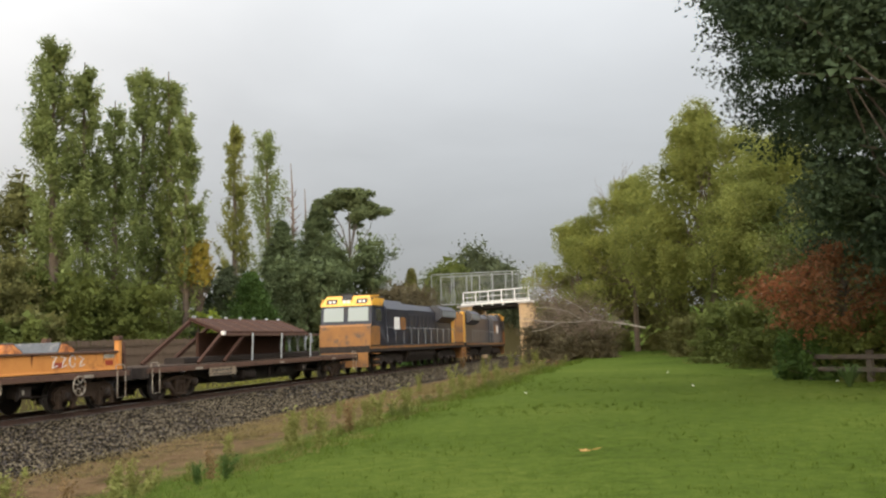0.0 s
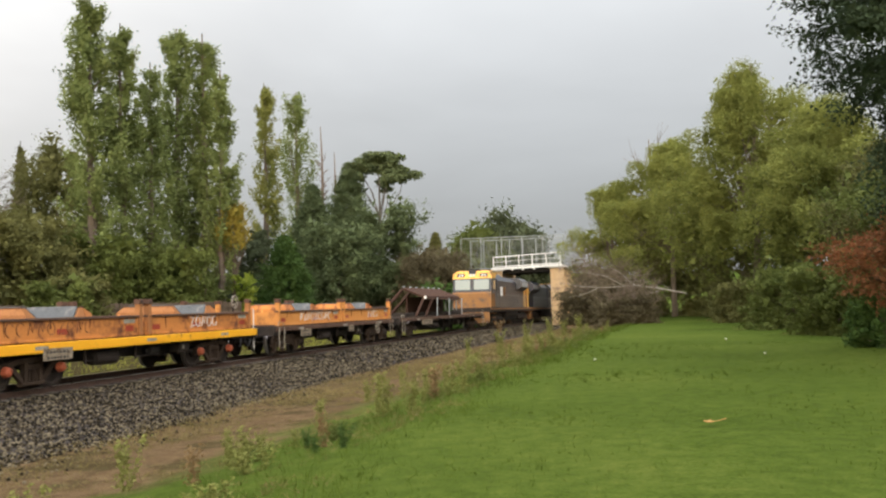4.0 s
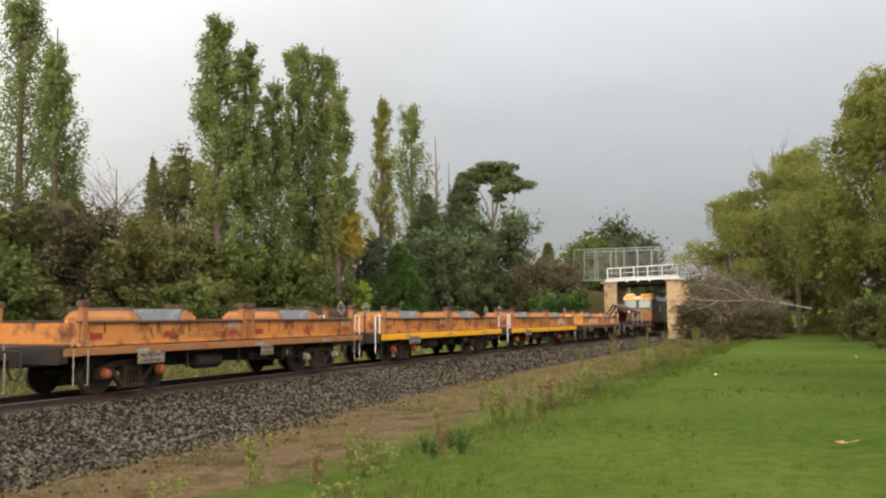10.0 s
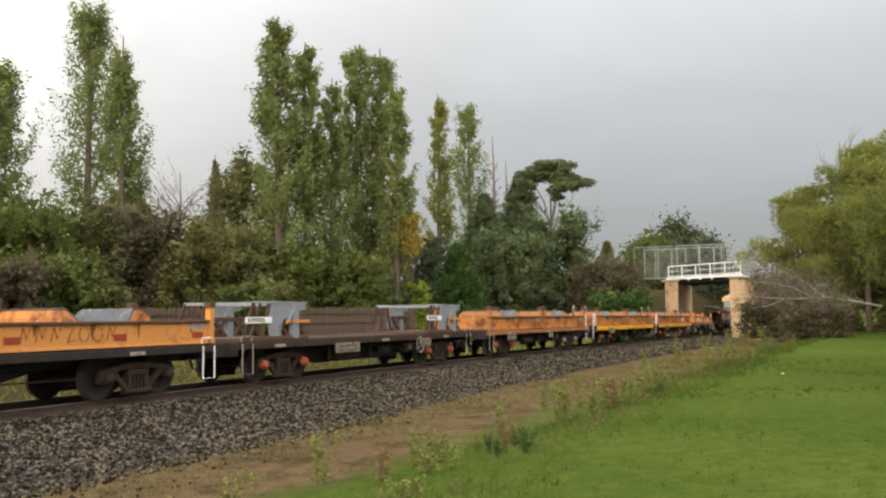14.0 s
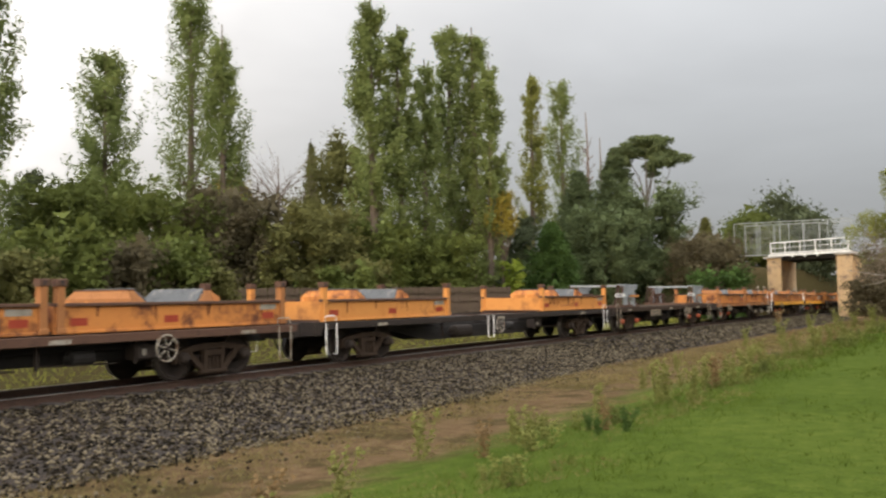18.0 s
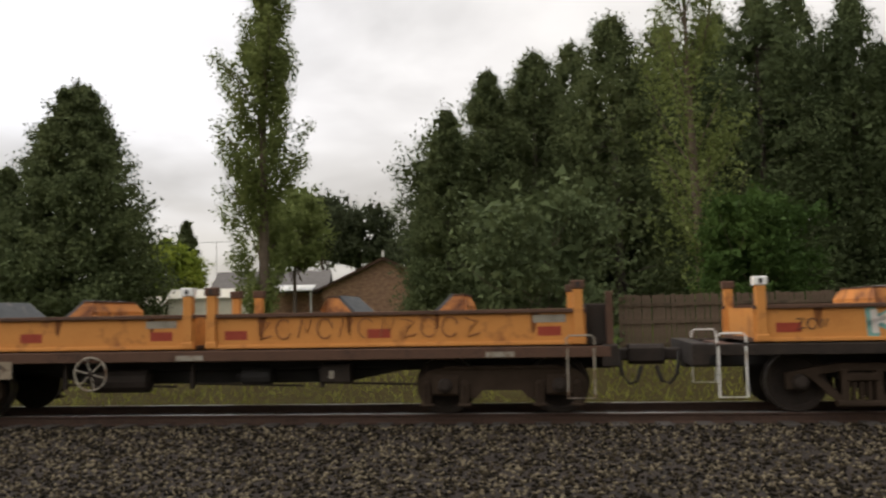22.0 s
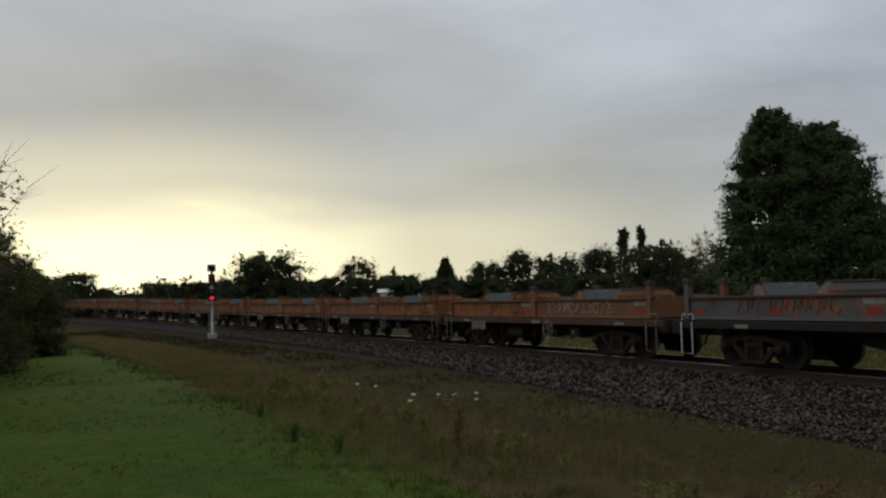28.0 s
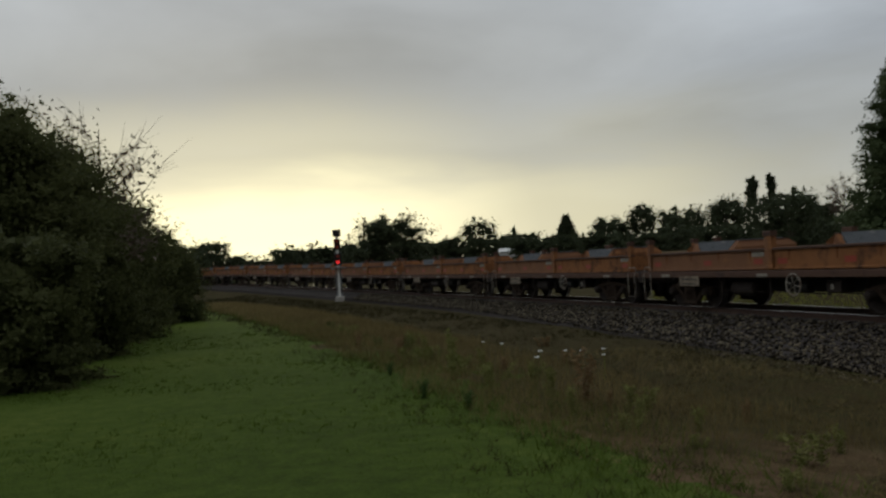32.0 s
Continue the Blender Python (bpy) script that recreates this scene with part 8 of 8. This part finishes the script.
def locomotive(label, rows_seed=1):
    """A six-axle diesel, cab towards -x, its origin on the rail at its middle."""
    g = thing("diesel_locomotive", label, "locomotive", "locomotives")
    L = 21.4
    h = L / 2
    part("underframe", Bits().box(-h, h, -1.42, 1.42, 1.12, 1.46, 0.03), M["grime"], g)
    for s in (-1, 1):
        part("sill_stripe", Bits().box(-h, h, s * 1.42, s * 1.43, 1.30, 1.42), M["yellow_dirty"], g, "dirty yellow stripe")
    part("fuel_tank", Bits().prism([(-1.25, 0.85), (-1.05, 0.42), (1.05, 0.42), (1.25, 0.85), (1.25, 1.12), (-1.25, 1.12)], -3.2, 3.0, "x"), M["grime"], g)
    # cab with raked brow
    cab = part("cab", Bits().prism([(-h + 0.25, 1.46), (-h + 0.25, 2.55), (-h + 0.32, 2.95), (-h + 0.38, 3.62), (-h + 0.75, 4.12), (-h + 3.0, 4.18), (-h + 3.0, 1.46)], -1.43, 1.43), M["blue"], g)
    part("nose", Bits().prism([(-h + 0.05, 1.46), (-h + 0.12, 2.5), (-h + 0.27, 2.62), (-h + 0.27, 1.46)], -1.44, 1.44), M["yellow_dirty"], cab, "grimy yellow lower cab end")
    brow = part("brow", Bits().prism([(-h + 0.32, 3.60), (-h + 0.70, 4.16), (-h + 2.2, 4.25), (-h + 2.2, 4.16), (-h + 0.80, 4.04), (-h + 0.42, 3.58)], -1.46, 1.46), M["yellow"], cab, "bright yellow cab brow")
    for me in (cab.data, brow.data):
        for v in me.vertices:
            v.co.y *= 0.84 if v.co.z > 4.0 else 1.0
    # solid dark block painted in for the shaded notch in the brow
    part("horn_recess", Bits().prism([(-h + 0.46, 3.92), (-h + 0.66, 4.20), (-h + 1.3, 4.24), (-h + 1.3, 3.92)], -0.28, 0.28), M["dark_steel"], cab)
    for s in (-1, 1):
        part("side_brow", Bits().prism([(-h + 0.30, 3.62), (-h + 0.62, 4.02), (-h + 2.5, 4.02), (-h + 2.0, 3.62)], s * 1.435, s * 1.46), M["yellow"], cab)
        part("side_panel", Bits().box(-h + 0.28, -h + 1.6, s * 1.435, s * 1.452, 1.5, 2.5), M["yellow_dirty"], cab)
        part("side_window", Bits().box(-h + 1.0, -h + 1.9, s * 1.436, s * 1.45, 2.78, 3.45), M["glass_dark"], cab)
        y0, y1 = (0.14, 1.26) if s > 0 else (-1.26, -0.14)
        part("windscreen", Bits().prism([(-h + 0.245, 2.78), (-h + 0.335, 3.52), (-h + 0.40, 3.52), (-h + 0.40, 2.78)], y0, y1), M["window"], cab, "windscreen with a pale reflection in its colour")
        nb = part("number_box", Bits().prism([(-h + 0.40, 3.72), (-h + 0.56, 3.98), (-h + 0.66, 3.96), (-h + 0.52, 3.70)], s * 0.85 - 0.30, s * 0.85 + 0.30), M["dark_steel"], cab)
        for k in range(2):
            part("number_bar", Bits().box(-h + 0.42, -h + 0.47, s * 0.85 - 0.2 + 0.22 * k, s * 0.85 - 0.06 + 0.22 * k, 3.78, 3.9), M["white"], nb)
    for s in (-0.12, 0.12):
        part("headlight", Bits().box(-h + 0.43, -h + 0.50, s - 0.09, s + 0.09, 3.76, 3.92, 0.03), M["white"], cab)
    part("horn_box", Bits().box(-h + 0.7, -h + 1.5, -0.45, 0.45, 4.16, 4.30, 0.02), M["dark_steel"], cab)
    # long hood
    hood = part("long_hood", Bits().prism([(-0.95, 1.46), (-0.95, 3.6), (-0.62, 3.98), (0.62, 3.98), (0.95, 3.6), (0.95, 1.46)], -h + 3.0, h - 1.1, "x"), M["blue"], g)
    part("equipment_cabinet", Bits().prism([(-1.38, 1.46), (-1.38, 3.5), (-0.9, 4.05), (0.9, 4.05), (1.38, 3.5), (1.38, 1.46)], -h + 3.0, -h + 7.2, "x"), M["blue"], g)
    for k in range(9):
        part("hood_door", Bits().box(-2.8 + k * 0.95, -2.8 + k * 0.95 + 0.85, -0.985, -0.95, 1.6, 3.3, 0.01), M["blue"], hood)
    for s in (-1, 1):
        part("logo_panel", Bits().box(-h + 4.4, -h + 5.4, s * 1.385, s * 1.40, 2.35, 3.05), M["white"], hood, "pale square logo panel")
        part("logo_panel", Bits().box(-h + 5.6, -h + 6.6, s * 1.385, s * 1.40, 2.35, 3.05), M["yellow_dirty"], hood, "yellow square logo panel")
    part("radiator_wing", Bits().prism([(-1.45, 3.25), (-1.45, 3.75), (-1.1, 4.05), (1.1, 4.05), (1.45, 3.75), (1.45, 3.25), (0.95, 2.9), (-0.95, 2.9)], h - 6.4, h - 2.2, "x"), M["blue"], g)
    part("radiator_grille", Bits().box(h - 6.2, h - 2.4, -1.47, 1.47, 3.32, 3.70), M["galv"], g)
    part("end_panel", Bits().box(h - 1.12, h - 1.05, -0.95, 0.95, 1.5, 3.7), M["yellow_dirty"], hood)
    part("end_stripe", Bits().box(h - 1.8, h - 1.1, -1.0, 1.0, 1.5, 3.9), M["yellow"], hood)
    for s in (-1, 1):
        rail = [(-h + 3.1 + k * 1.55, s * 1.38, 2.45) for k in range(11)]
        part("hand_rail", Bits().tube(rail, 0.022, 5), M["galv"], g)
        for x, y, z in rail:
            part("rail_stanchion", Bits().tube([(x, y, 1.46), (x, y, z)], 0.018, 5), M["galv"], g)
        for e in (-1, 1):
            for k in range(3):
                part("step", Bits().box(e * (h - 0.75) - 0.3, e * (h - 0.75) + 0.3, s * 1.42 - 0.18, s * 1.42 + 0.02, 0.42 + 0.3 * k, 0.46 + 0.3 * k), M["yellow_dirty"], g)
    for e in (-1, 1):
        part("pilot", Bits().box(e * h - 0.06, e * h + 0.06, -1.3, 1.3, 0.35, 1.12, 0.02), M["yellow_dirty"], g)
        part("coupler", Bits().box(min(e * h, e * (h + 0.6)), max(e * h, e * (h + 0.6)), -0.16, 0.16, 0.78, 1.06, 0.05), M["grime"], g)
        b = part("bogie", Bits().box(-1.9, 1.9, -0.5, 0.5, 0.55, 0.95, 0.05), M["grime"], g, at=pose(e * 6.6, 0, 0))
        for s in (-1, 1):
            o = [(-2.55, 0.55), (-2.55, 0.85), (-1.0, 1.02), (1.0, 1.02), (2.55, 0.85), (2.55, 0.55), (1.5, 0.45), (0.9, 0.62), (0.4, 0.42), (-0.4, 0.42), (-0.9, 0.62), (-1.5, 0.45)]
            part("side_frame", Bits().prism(o, s * 1.05 - 0.08, s * 1.05 + 0.08), M["grime"], b)
        for dx in (-1.85, 0, 1.85):
            w = part("wheelset", WHEELSET, None, b, at=pose(dx, 0, WHEEL_R))
            TURNING.append((w, dx))
            for s in (-1, 1):
                part("axle_cap", CAP["dark"], None, b, at=pose(dx, s * 1.12, WHEEL_R, 0, 0, 0 if s < 0 else 180))
    return g


def rack_wagon():
    """A low rusty flat wagon that carries a hinged plate rack."""
    w = flat_wagon(18.4, "rusty low flat wagon with stained white plates", "rust", "open", ("dark", "dark"), "offwhite", plates=((-4.5, 1.9),), floor=True, seed=11)
    return w


def plate_rack():
    r = thing("steel_rack", "dark rusty tilted steel rack with braces on a flat wagon", "steel rack", "loads on the train")
    # added dark sheet stands for the shade beneath the raised lid
    part("back_panel", Bits().box(-4.1, 3.4, 0.05, 0.15, 0.1, 1.1), M["burnt"], r)
    lid = Bits()
    lid.add([(-4.3, -1.0, 1.02), (3.5, -1.0, 1.02), (3.5, 0.35, 1.56), (-4.3, 0.35, 1.56), (-4.3, -1.0, 1.12), (3.5, -1.0, 1.12), (3.5, 0.31, 1.66), (-4.3, 0.31, 1.66)],
            [(3, 2, 1, 0), (4, 5, 6, 7), (0, 1, 5, 4), (1, 2, 6, 5), (2, 3, 7, 6), (3, 0, 4, 7)])
    part("raised_lid", lid, M["burnt"], r, "raised rusty lid")
    part("lid_edge", Bits().box(-4.3, 3.5, -1.06, -0.98, 0.94, 1.04, 0.01), M["rust"], r)
    for k in range(7):
        x = -4.0 + 1.2 * k
        part("lid_lug", Bits().box(x - 0.05, x + 0.05, 0.22, 0.34, 1.64, 1.74, 0.02), M["galv"], r)
        part("lid_rib", Bits().prism([(-1.0, 1.11), (0.3, 1.64), (0.3, 1.68), (-1.0, 1.15)], x - 0.03, x + 0.03, "x"), M["rust"], r)
    for x in (-4.4, -2.6):
        part("end_strut", Bits().tube([(x - 1.7, -1.1, 0.02), (x + 0.1, -1.0, 1.02)], 0.07, 4), M["burnt"], r)
        part("end_strut", Bits().tube([(x - 1.7, 1.1, 0.02), (x + 0.1, 0.3, 1.5)], 0.085, 4), M["burnt"], r)
    for k in range(4):
        x = 2.0 + 0.85 * k
        a = [(x + 0.45 * math.cos(q), -0.6, 0.5 + 0.5 * math.sin(q)) for q in np.linspace(0.3, 3.6, 10)]
        part("curved_brace", Bits().tube(a, 0.05, 5), M["galv"], r)
    part("long_rail", Bits().box(1.5, 5.6, -0.7, -0.6, 0.95, 1.03, 0.01), M["rust"], r)
    for x in (-2.2, 0.4, 3.4):
        part("prop", Bits().tube([(x, -1.15, 0.0), (x + 0.1, -1.15, 1.05)], 0.035, 6), M["galv"], r)
    part("low_beam", Bits().box(-5.8, 6.2, -0.4, 0.4, 0.0, 0.22, 0.03), M["grime"], r)
    part("lamp", Bits().box(-4.4, -4.26, -1.16, -1.04, 0.98, 1.12, 0.02), M["white"], r)
    return r


def frame_cradle(label, board=True):
    """A galvanised truss cradle, narrower at the top of its rear end."""
    c = thing("truss_cradle", label, "steel cradle", "loads on the train")
    L, h = 2.75, 1.0
    for s in (-1, 1):
        y = s * 1.12
        part("top_chord", Bits().box(-0.98, 1.36, y - 0.04, y + 0.04, h - 0.04, h, 0.01), M["galv"], c)
        part("bottom_chord", Bits().box(-1.38, 1.38, y - 0.06, y + 0.06, 0, 0.1, 0.01), M["rust"], c)
        part("raking_strut", Bits().tube([(-1.35, y, 0.08), (-0.96, y, h - 0.04)], 0.045, 4), M["dust"], c)
        for xa, za, xb, zb in ((-1.02, 0.08, -0.62, h - 0.05), (-0.90, h - 0.05, -0.62, 0.08), (-0.50, 0.08, -0.28, h - 0.05), (-0.28, h - 0.05, -0.05, 0.08)):
            part("brace", Bits().tube([(xa, y * 0.95, za), (xb, y * 0.95, zb)], 0.04, 4), M["rust"], c)
        part("gusset_plate", Bits().prism([(-0.22, h - 0.04), (1.33, h - 0.04), (1.33, 0.80), (0.98, 0.76), (0.98, 0.36), (0.62, 0.30), (0.52, 0.60), (0.26, 0.52), (0.16, 0.08), (-0.30, 0.08), (-0.36, 0.40)], y - 0.02, y + 0.02), M["galv"], c, "grey galvanised gusset plate")
        part("upright", Bits().box(0.66, 0.92, y - 0.07, y + 0.07, 0.02, h - 0.05, 0.01), M["galv"], c)
        part("diagonal", Bits().tube([(0.35, y - 0.05, 0.42), (0.78, y - 0.05, 0.86)], 0.04, 4), M["galv"], c)
        for x0, x1 in ((0.05, 0.55), (0.95, 1.34)):
            part("cross_brace", Bits().tube([(x0, y * 0.94, 0.1), (x1, y * 0.94, 0.55)], 0.06, 4), M["rust"], c)
            part("cross_brace", Bits().tube([(x0, y * 0.94, 0.55), (x1, y * 0.94, 0.1)], 0.06, 4), M["rust"], c)
        part("low_rail", Bits().box(0.1, 1.36, y * 0.95 - 0.04, y * 0.95 + 0.04, 0.5, 0.6, 0.01), M["rust"], c)
    for x in (-0.95, -0.3, 0.35, 1.0, 1.32):
        part("cross_member", Bits().box(x - 0.04, x + 0.04, -1.08, 1.08, h - 0.09, h - 0.02, 0.01), M["galv"], c)
    part("bed_plate", Bits().box(-1.36, 1.36, -1.06, 1.06, 0.0, 0.06), M["rust"], c)
    part("timber_strip", Bits().box(0.3, 1.38, -1.22, -1.18, 0.44, 0.52), M["orange"], c)
    if board:
        sb = part("sign_board", Bits().box(-1.36, -0.3, -1.20, -1.175, 0.44, 0.60), M["white"], c, "white number board")
        bars = Bits()
        for k in range(7):
            bars.box(-1.28 + k * 0.1, -1.22 + k * 0.1, -1.204, -1.2, 0.47, 0.57)
        tagged(part("marking", bars, M["ink"], sb), kind="stuff")
    return c


# ---- the train, front to back: distance along the line of each vehicle's middle at the start ----
SPEED = 4.61
VEHICLES = []       # thing, distance, height over the rail, span between its supports, turned round


def add(ob, at, up=0.0, span=9.0, back=False):
    VEHICLES.append((ob, at, up, span, back))
    return ob


add(locomotive("dark blue diesel locomotive with a yellow-browed cab at its rear"), 43.7 + 10.7, 0, 13.2, False)
add(copy_thing(VEHICLES[0][0], Matrix()), 43.7 + 10.7 + 22.4, 0, 13.2, True)
tagged(VEHICLES[1][0], "leading dark blue diesel locomotive with a yellow cab")
for o in VEHICLES[1][0].children_recursive:
    if o.name.startswith("wheelset"):
        TURNING.append((o, o.matrix_basis.translation.x))
add(rack_wagon(), 32.9, 0, 13.7)
add(plate_rack(), 33.2, DECK + 0.015, 13.7)

SHORT, LONG = 12.75, 18.5
# distance of the middle, length, tubs (offset, paint, tag, white ends), sill, bogie, axle caps, extra label words
ROWS = [
    (16.4, SHORT, [(3.08, "orange", ("chalk", 0.6, 1.5), 0), (-3.08, "orange", ("chalk", 0.4, 3.0), 0)], "rust", "plate", ("dark", "dark"), "dark rusty sills", 4.0),
    (2.25, SHORT, [(3.08, "orange_old", ("chalk", 0.0, 1.6), 0), (-3.08, "orange_old", ("brown_ink", -0.6, 3.0), 0)], "yellow_sill", "open", ("red", "red"), "bright yellow side sills", None),
    (-12.0, SHORT, [(3.08, "orange_old", ("brown_ink", 0.2, 2.0), 0), (-3.08, "orange_old", ("brown_ink", 0.6, 3.2), 0)], "yellow_sill", "open", ("red", "dark"), "bright yellow side sills", None),
    (-26.35, 13.1, [(3.08, "orange_old", ("brown_ink", -0.8, 1.8), 0), (-3.08, "orange_old", ("brown_ink", 0.5, 2.6), 0)], "post_rust", "open", ("red", "pale"), "rusty sills with white patches", None),
    (-57.85, LONG, [(6.1, "orange", ("brown_ink", -1.2, 2.4), 0), (-6.1, "orange", None, 0)], "grime", "open", ("dark", "dark"), "an empty middle bay", -0.2),
    (-74.3, SHORT, [(3.05, "orange_old", None, 0), (-3.05, "orange_old", ("brown_ink", 0.2, 1.8), 0)], "rust", "open", ("dark", "dark"), "rusty sills", 2.45),
    (-90.93, 19.05, [(6.18, "orange", "block", 1), (-5.77, "orange", "tall", 1)], "grime", "open", ("dark", "dark"), "an empty middle bay", 2.08),
    (-108.2, SHORT, [(3.05, "orange", ("brown_ink", -0.4, 3.6), 0), (-3.1, "orange", None, 1)], "rust", "plate", ("dark", "dark"), "plated bogies", -1.75),
    (-122.5, SHORT, [(3.05, "orange", None, 0), (-3.05, "orange", None, 0)], "rust", "plate", ("dark", "dark"), "plated bogies", 1.65),
    (-139.6, LONG, [(6.0, "orange_old", ("brown_ink", 0.2, 3.0), 0), (-5.95, "grey_tub", ("red_mark", 0.2, 3.0), 0)], "grime", "open", ("dark", "dark"), "an empty middle bay", 0.8),
    (-155.75, SHORT, [(2.95, "brown_tub", ("pink_white", -0.5, 3.4), 0), (-2.95, "shaded_orange", None, 0)], "rust", "open", ("dark", "dark"), "rusty sills", 1.0),
    # tail cradles: darker orange and brown put their shade into the paint
    (-168.9, SHORT, [(2.95, "shaded_orange", None, 0), (-2.95, "brown_tub", None, 0)], "rust", "open", ("dark", "dark"), "rusty sills", 1.0),
]
for i, (at, length, tubs, sill, kind, caps, words, wheel) in enumerate(ROWS):
    wg = flat_wagon(length, "container flat wagon with %s" % words, sill, kind, caps, None if i in (1, 2) else "white" if length > 15 else "offwhite", plates=() if sill == "grime" else ((-length * 0.28, 1.0),) if i % 3 else ((0.8, 0.6), (-length * 0.3, 0.9)),
                    wheel_at=wheel, rails_high={1: "rf", 2: "rf", 3: "f"}.get(i, ""), belly=0.5 if length > 15 else 0.35, seed=20 + i)
    add(wg, at, 0, length - 4.7)
    for k, (off, paint, tag, ends) in enumerate(tubs):
        words2 = {"orange": "orange coil-steel cradle with grey padded bearers", "orange_old": "faded rust-stained orange coil cradle", "grey_tub": "dark grey coil cradle with flaking red paint", "brown_tub": "worn brown coil cradle with grey pads", "shaded_orange": "orange coil cradle with shade in its paint colour"}[paint]
        if tag in ("tall", "block"):
            words2 += " and large painted letters"
        elif tag:
            words2 += " and sprayed scrawls"
        t = tub(paint, words2, tag=tag, seed=50 + 3 * i + k, white_ends=bool(ends))
        add(t, at + off, DECK + 0.002, 5.0)

cradle_wagon = flat_wagon(13.9, "long rusty flat wagon with truss cradles at both ends", "dust", "open", ("red", "red"), "offwhite", plates=((-1.9, 1.3), (3.0, 0.8)), wheel_at=2.6, floor=True, belly=0.5, seed=77)
add(cradle_wagon, -41.1, 0, 9.0)
fc = frame_cradle("grey galvanised truss cradle with rusty braces")
add(fc, -36.25, DECK + 0.014, 4.0)
add(copy_thing(fc, Matrix()), -46.15, DECK + 0.014, 4.0)

# the rest of the train, alike, far behind
tail = [v for v in VEHICLES if abs(v[1] + 168.9) < 4]
for n in range(12):
    for ob, at, up, span, back in tail:
        c = copy_thing(ob, Matrix())
        add(c, at - 12.9 * (n + 1), up, span, back)
for ob, at, up, span, back in VEHICLES:
    ob.matrix_world = track_frame(at, span) @ pose(0, 0, up, 0, 0, 180 if back else 0)


# ---- what moves: every vehicle along the line, every wheel about its axle ----
def motions():
    for ob, at, up, span, back in VEHICLES:
        rows = [(t, track_frame(at + SPEED * t, span) @ pose(0, 0, up, 0, 0, 180 if back else 0)) for t in [1.0 * k for k in range(33)]]
        walk(ob, rows)
    for w, dx in TURNING:
        way = 1 if w.parent.parent is not VEHICLES[1][0] else -1
        step = 4 / FPS
        rows = [(step * k, pose(dx, 0, WHEEL_R, 0, math.degrees(way * SPEED * step * k / WHEEL_R) % 360, 0)) for k in range(0, 241)]
        walk(w, rows)


motions()
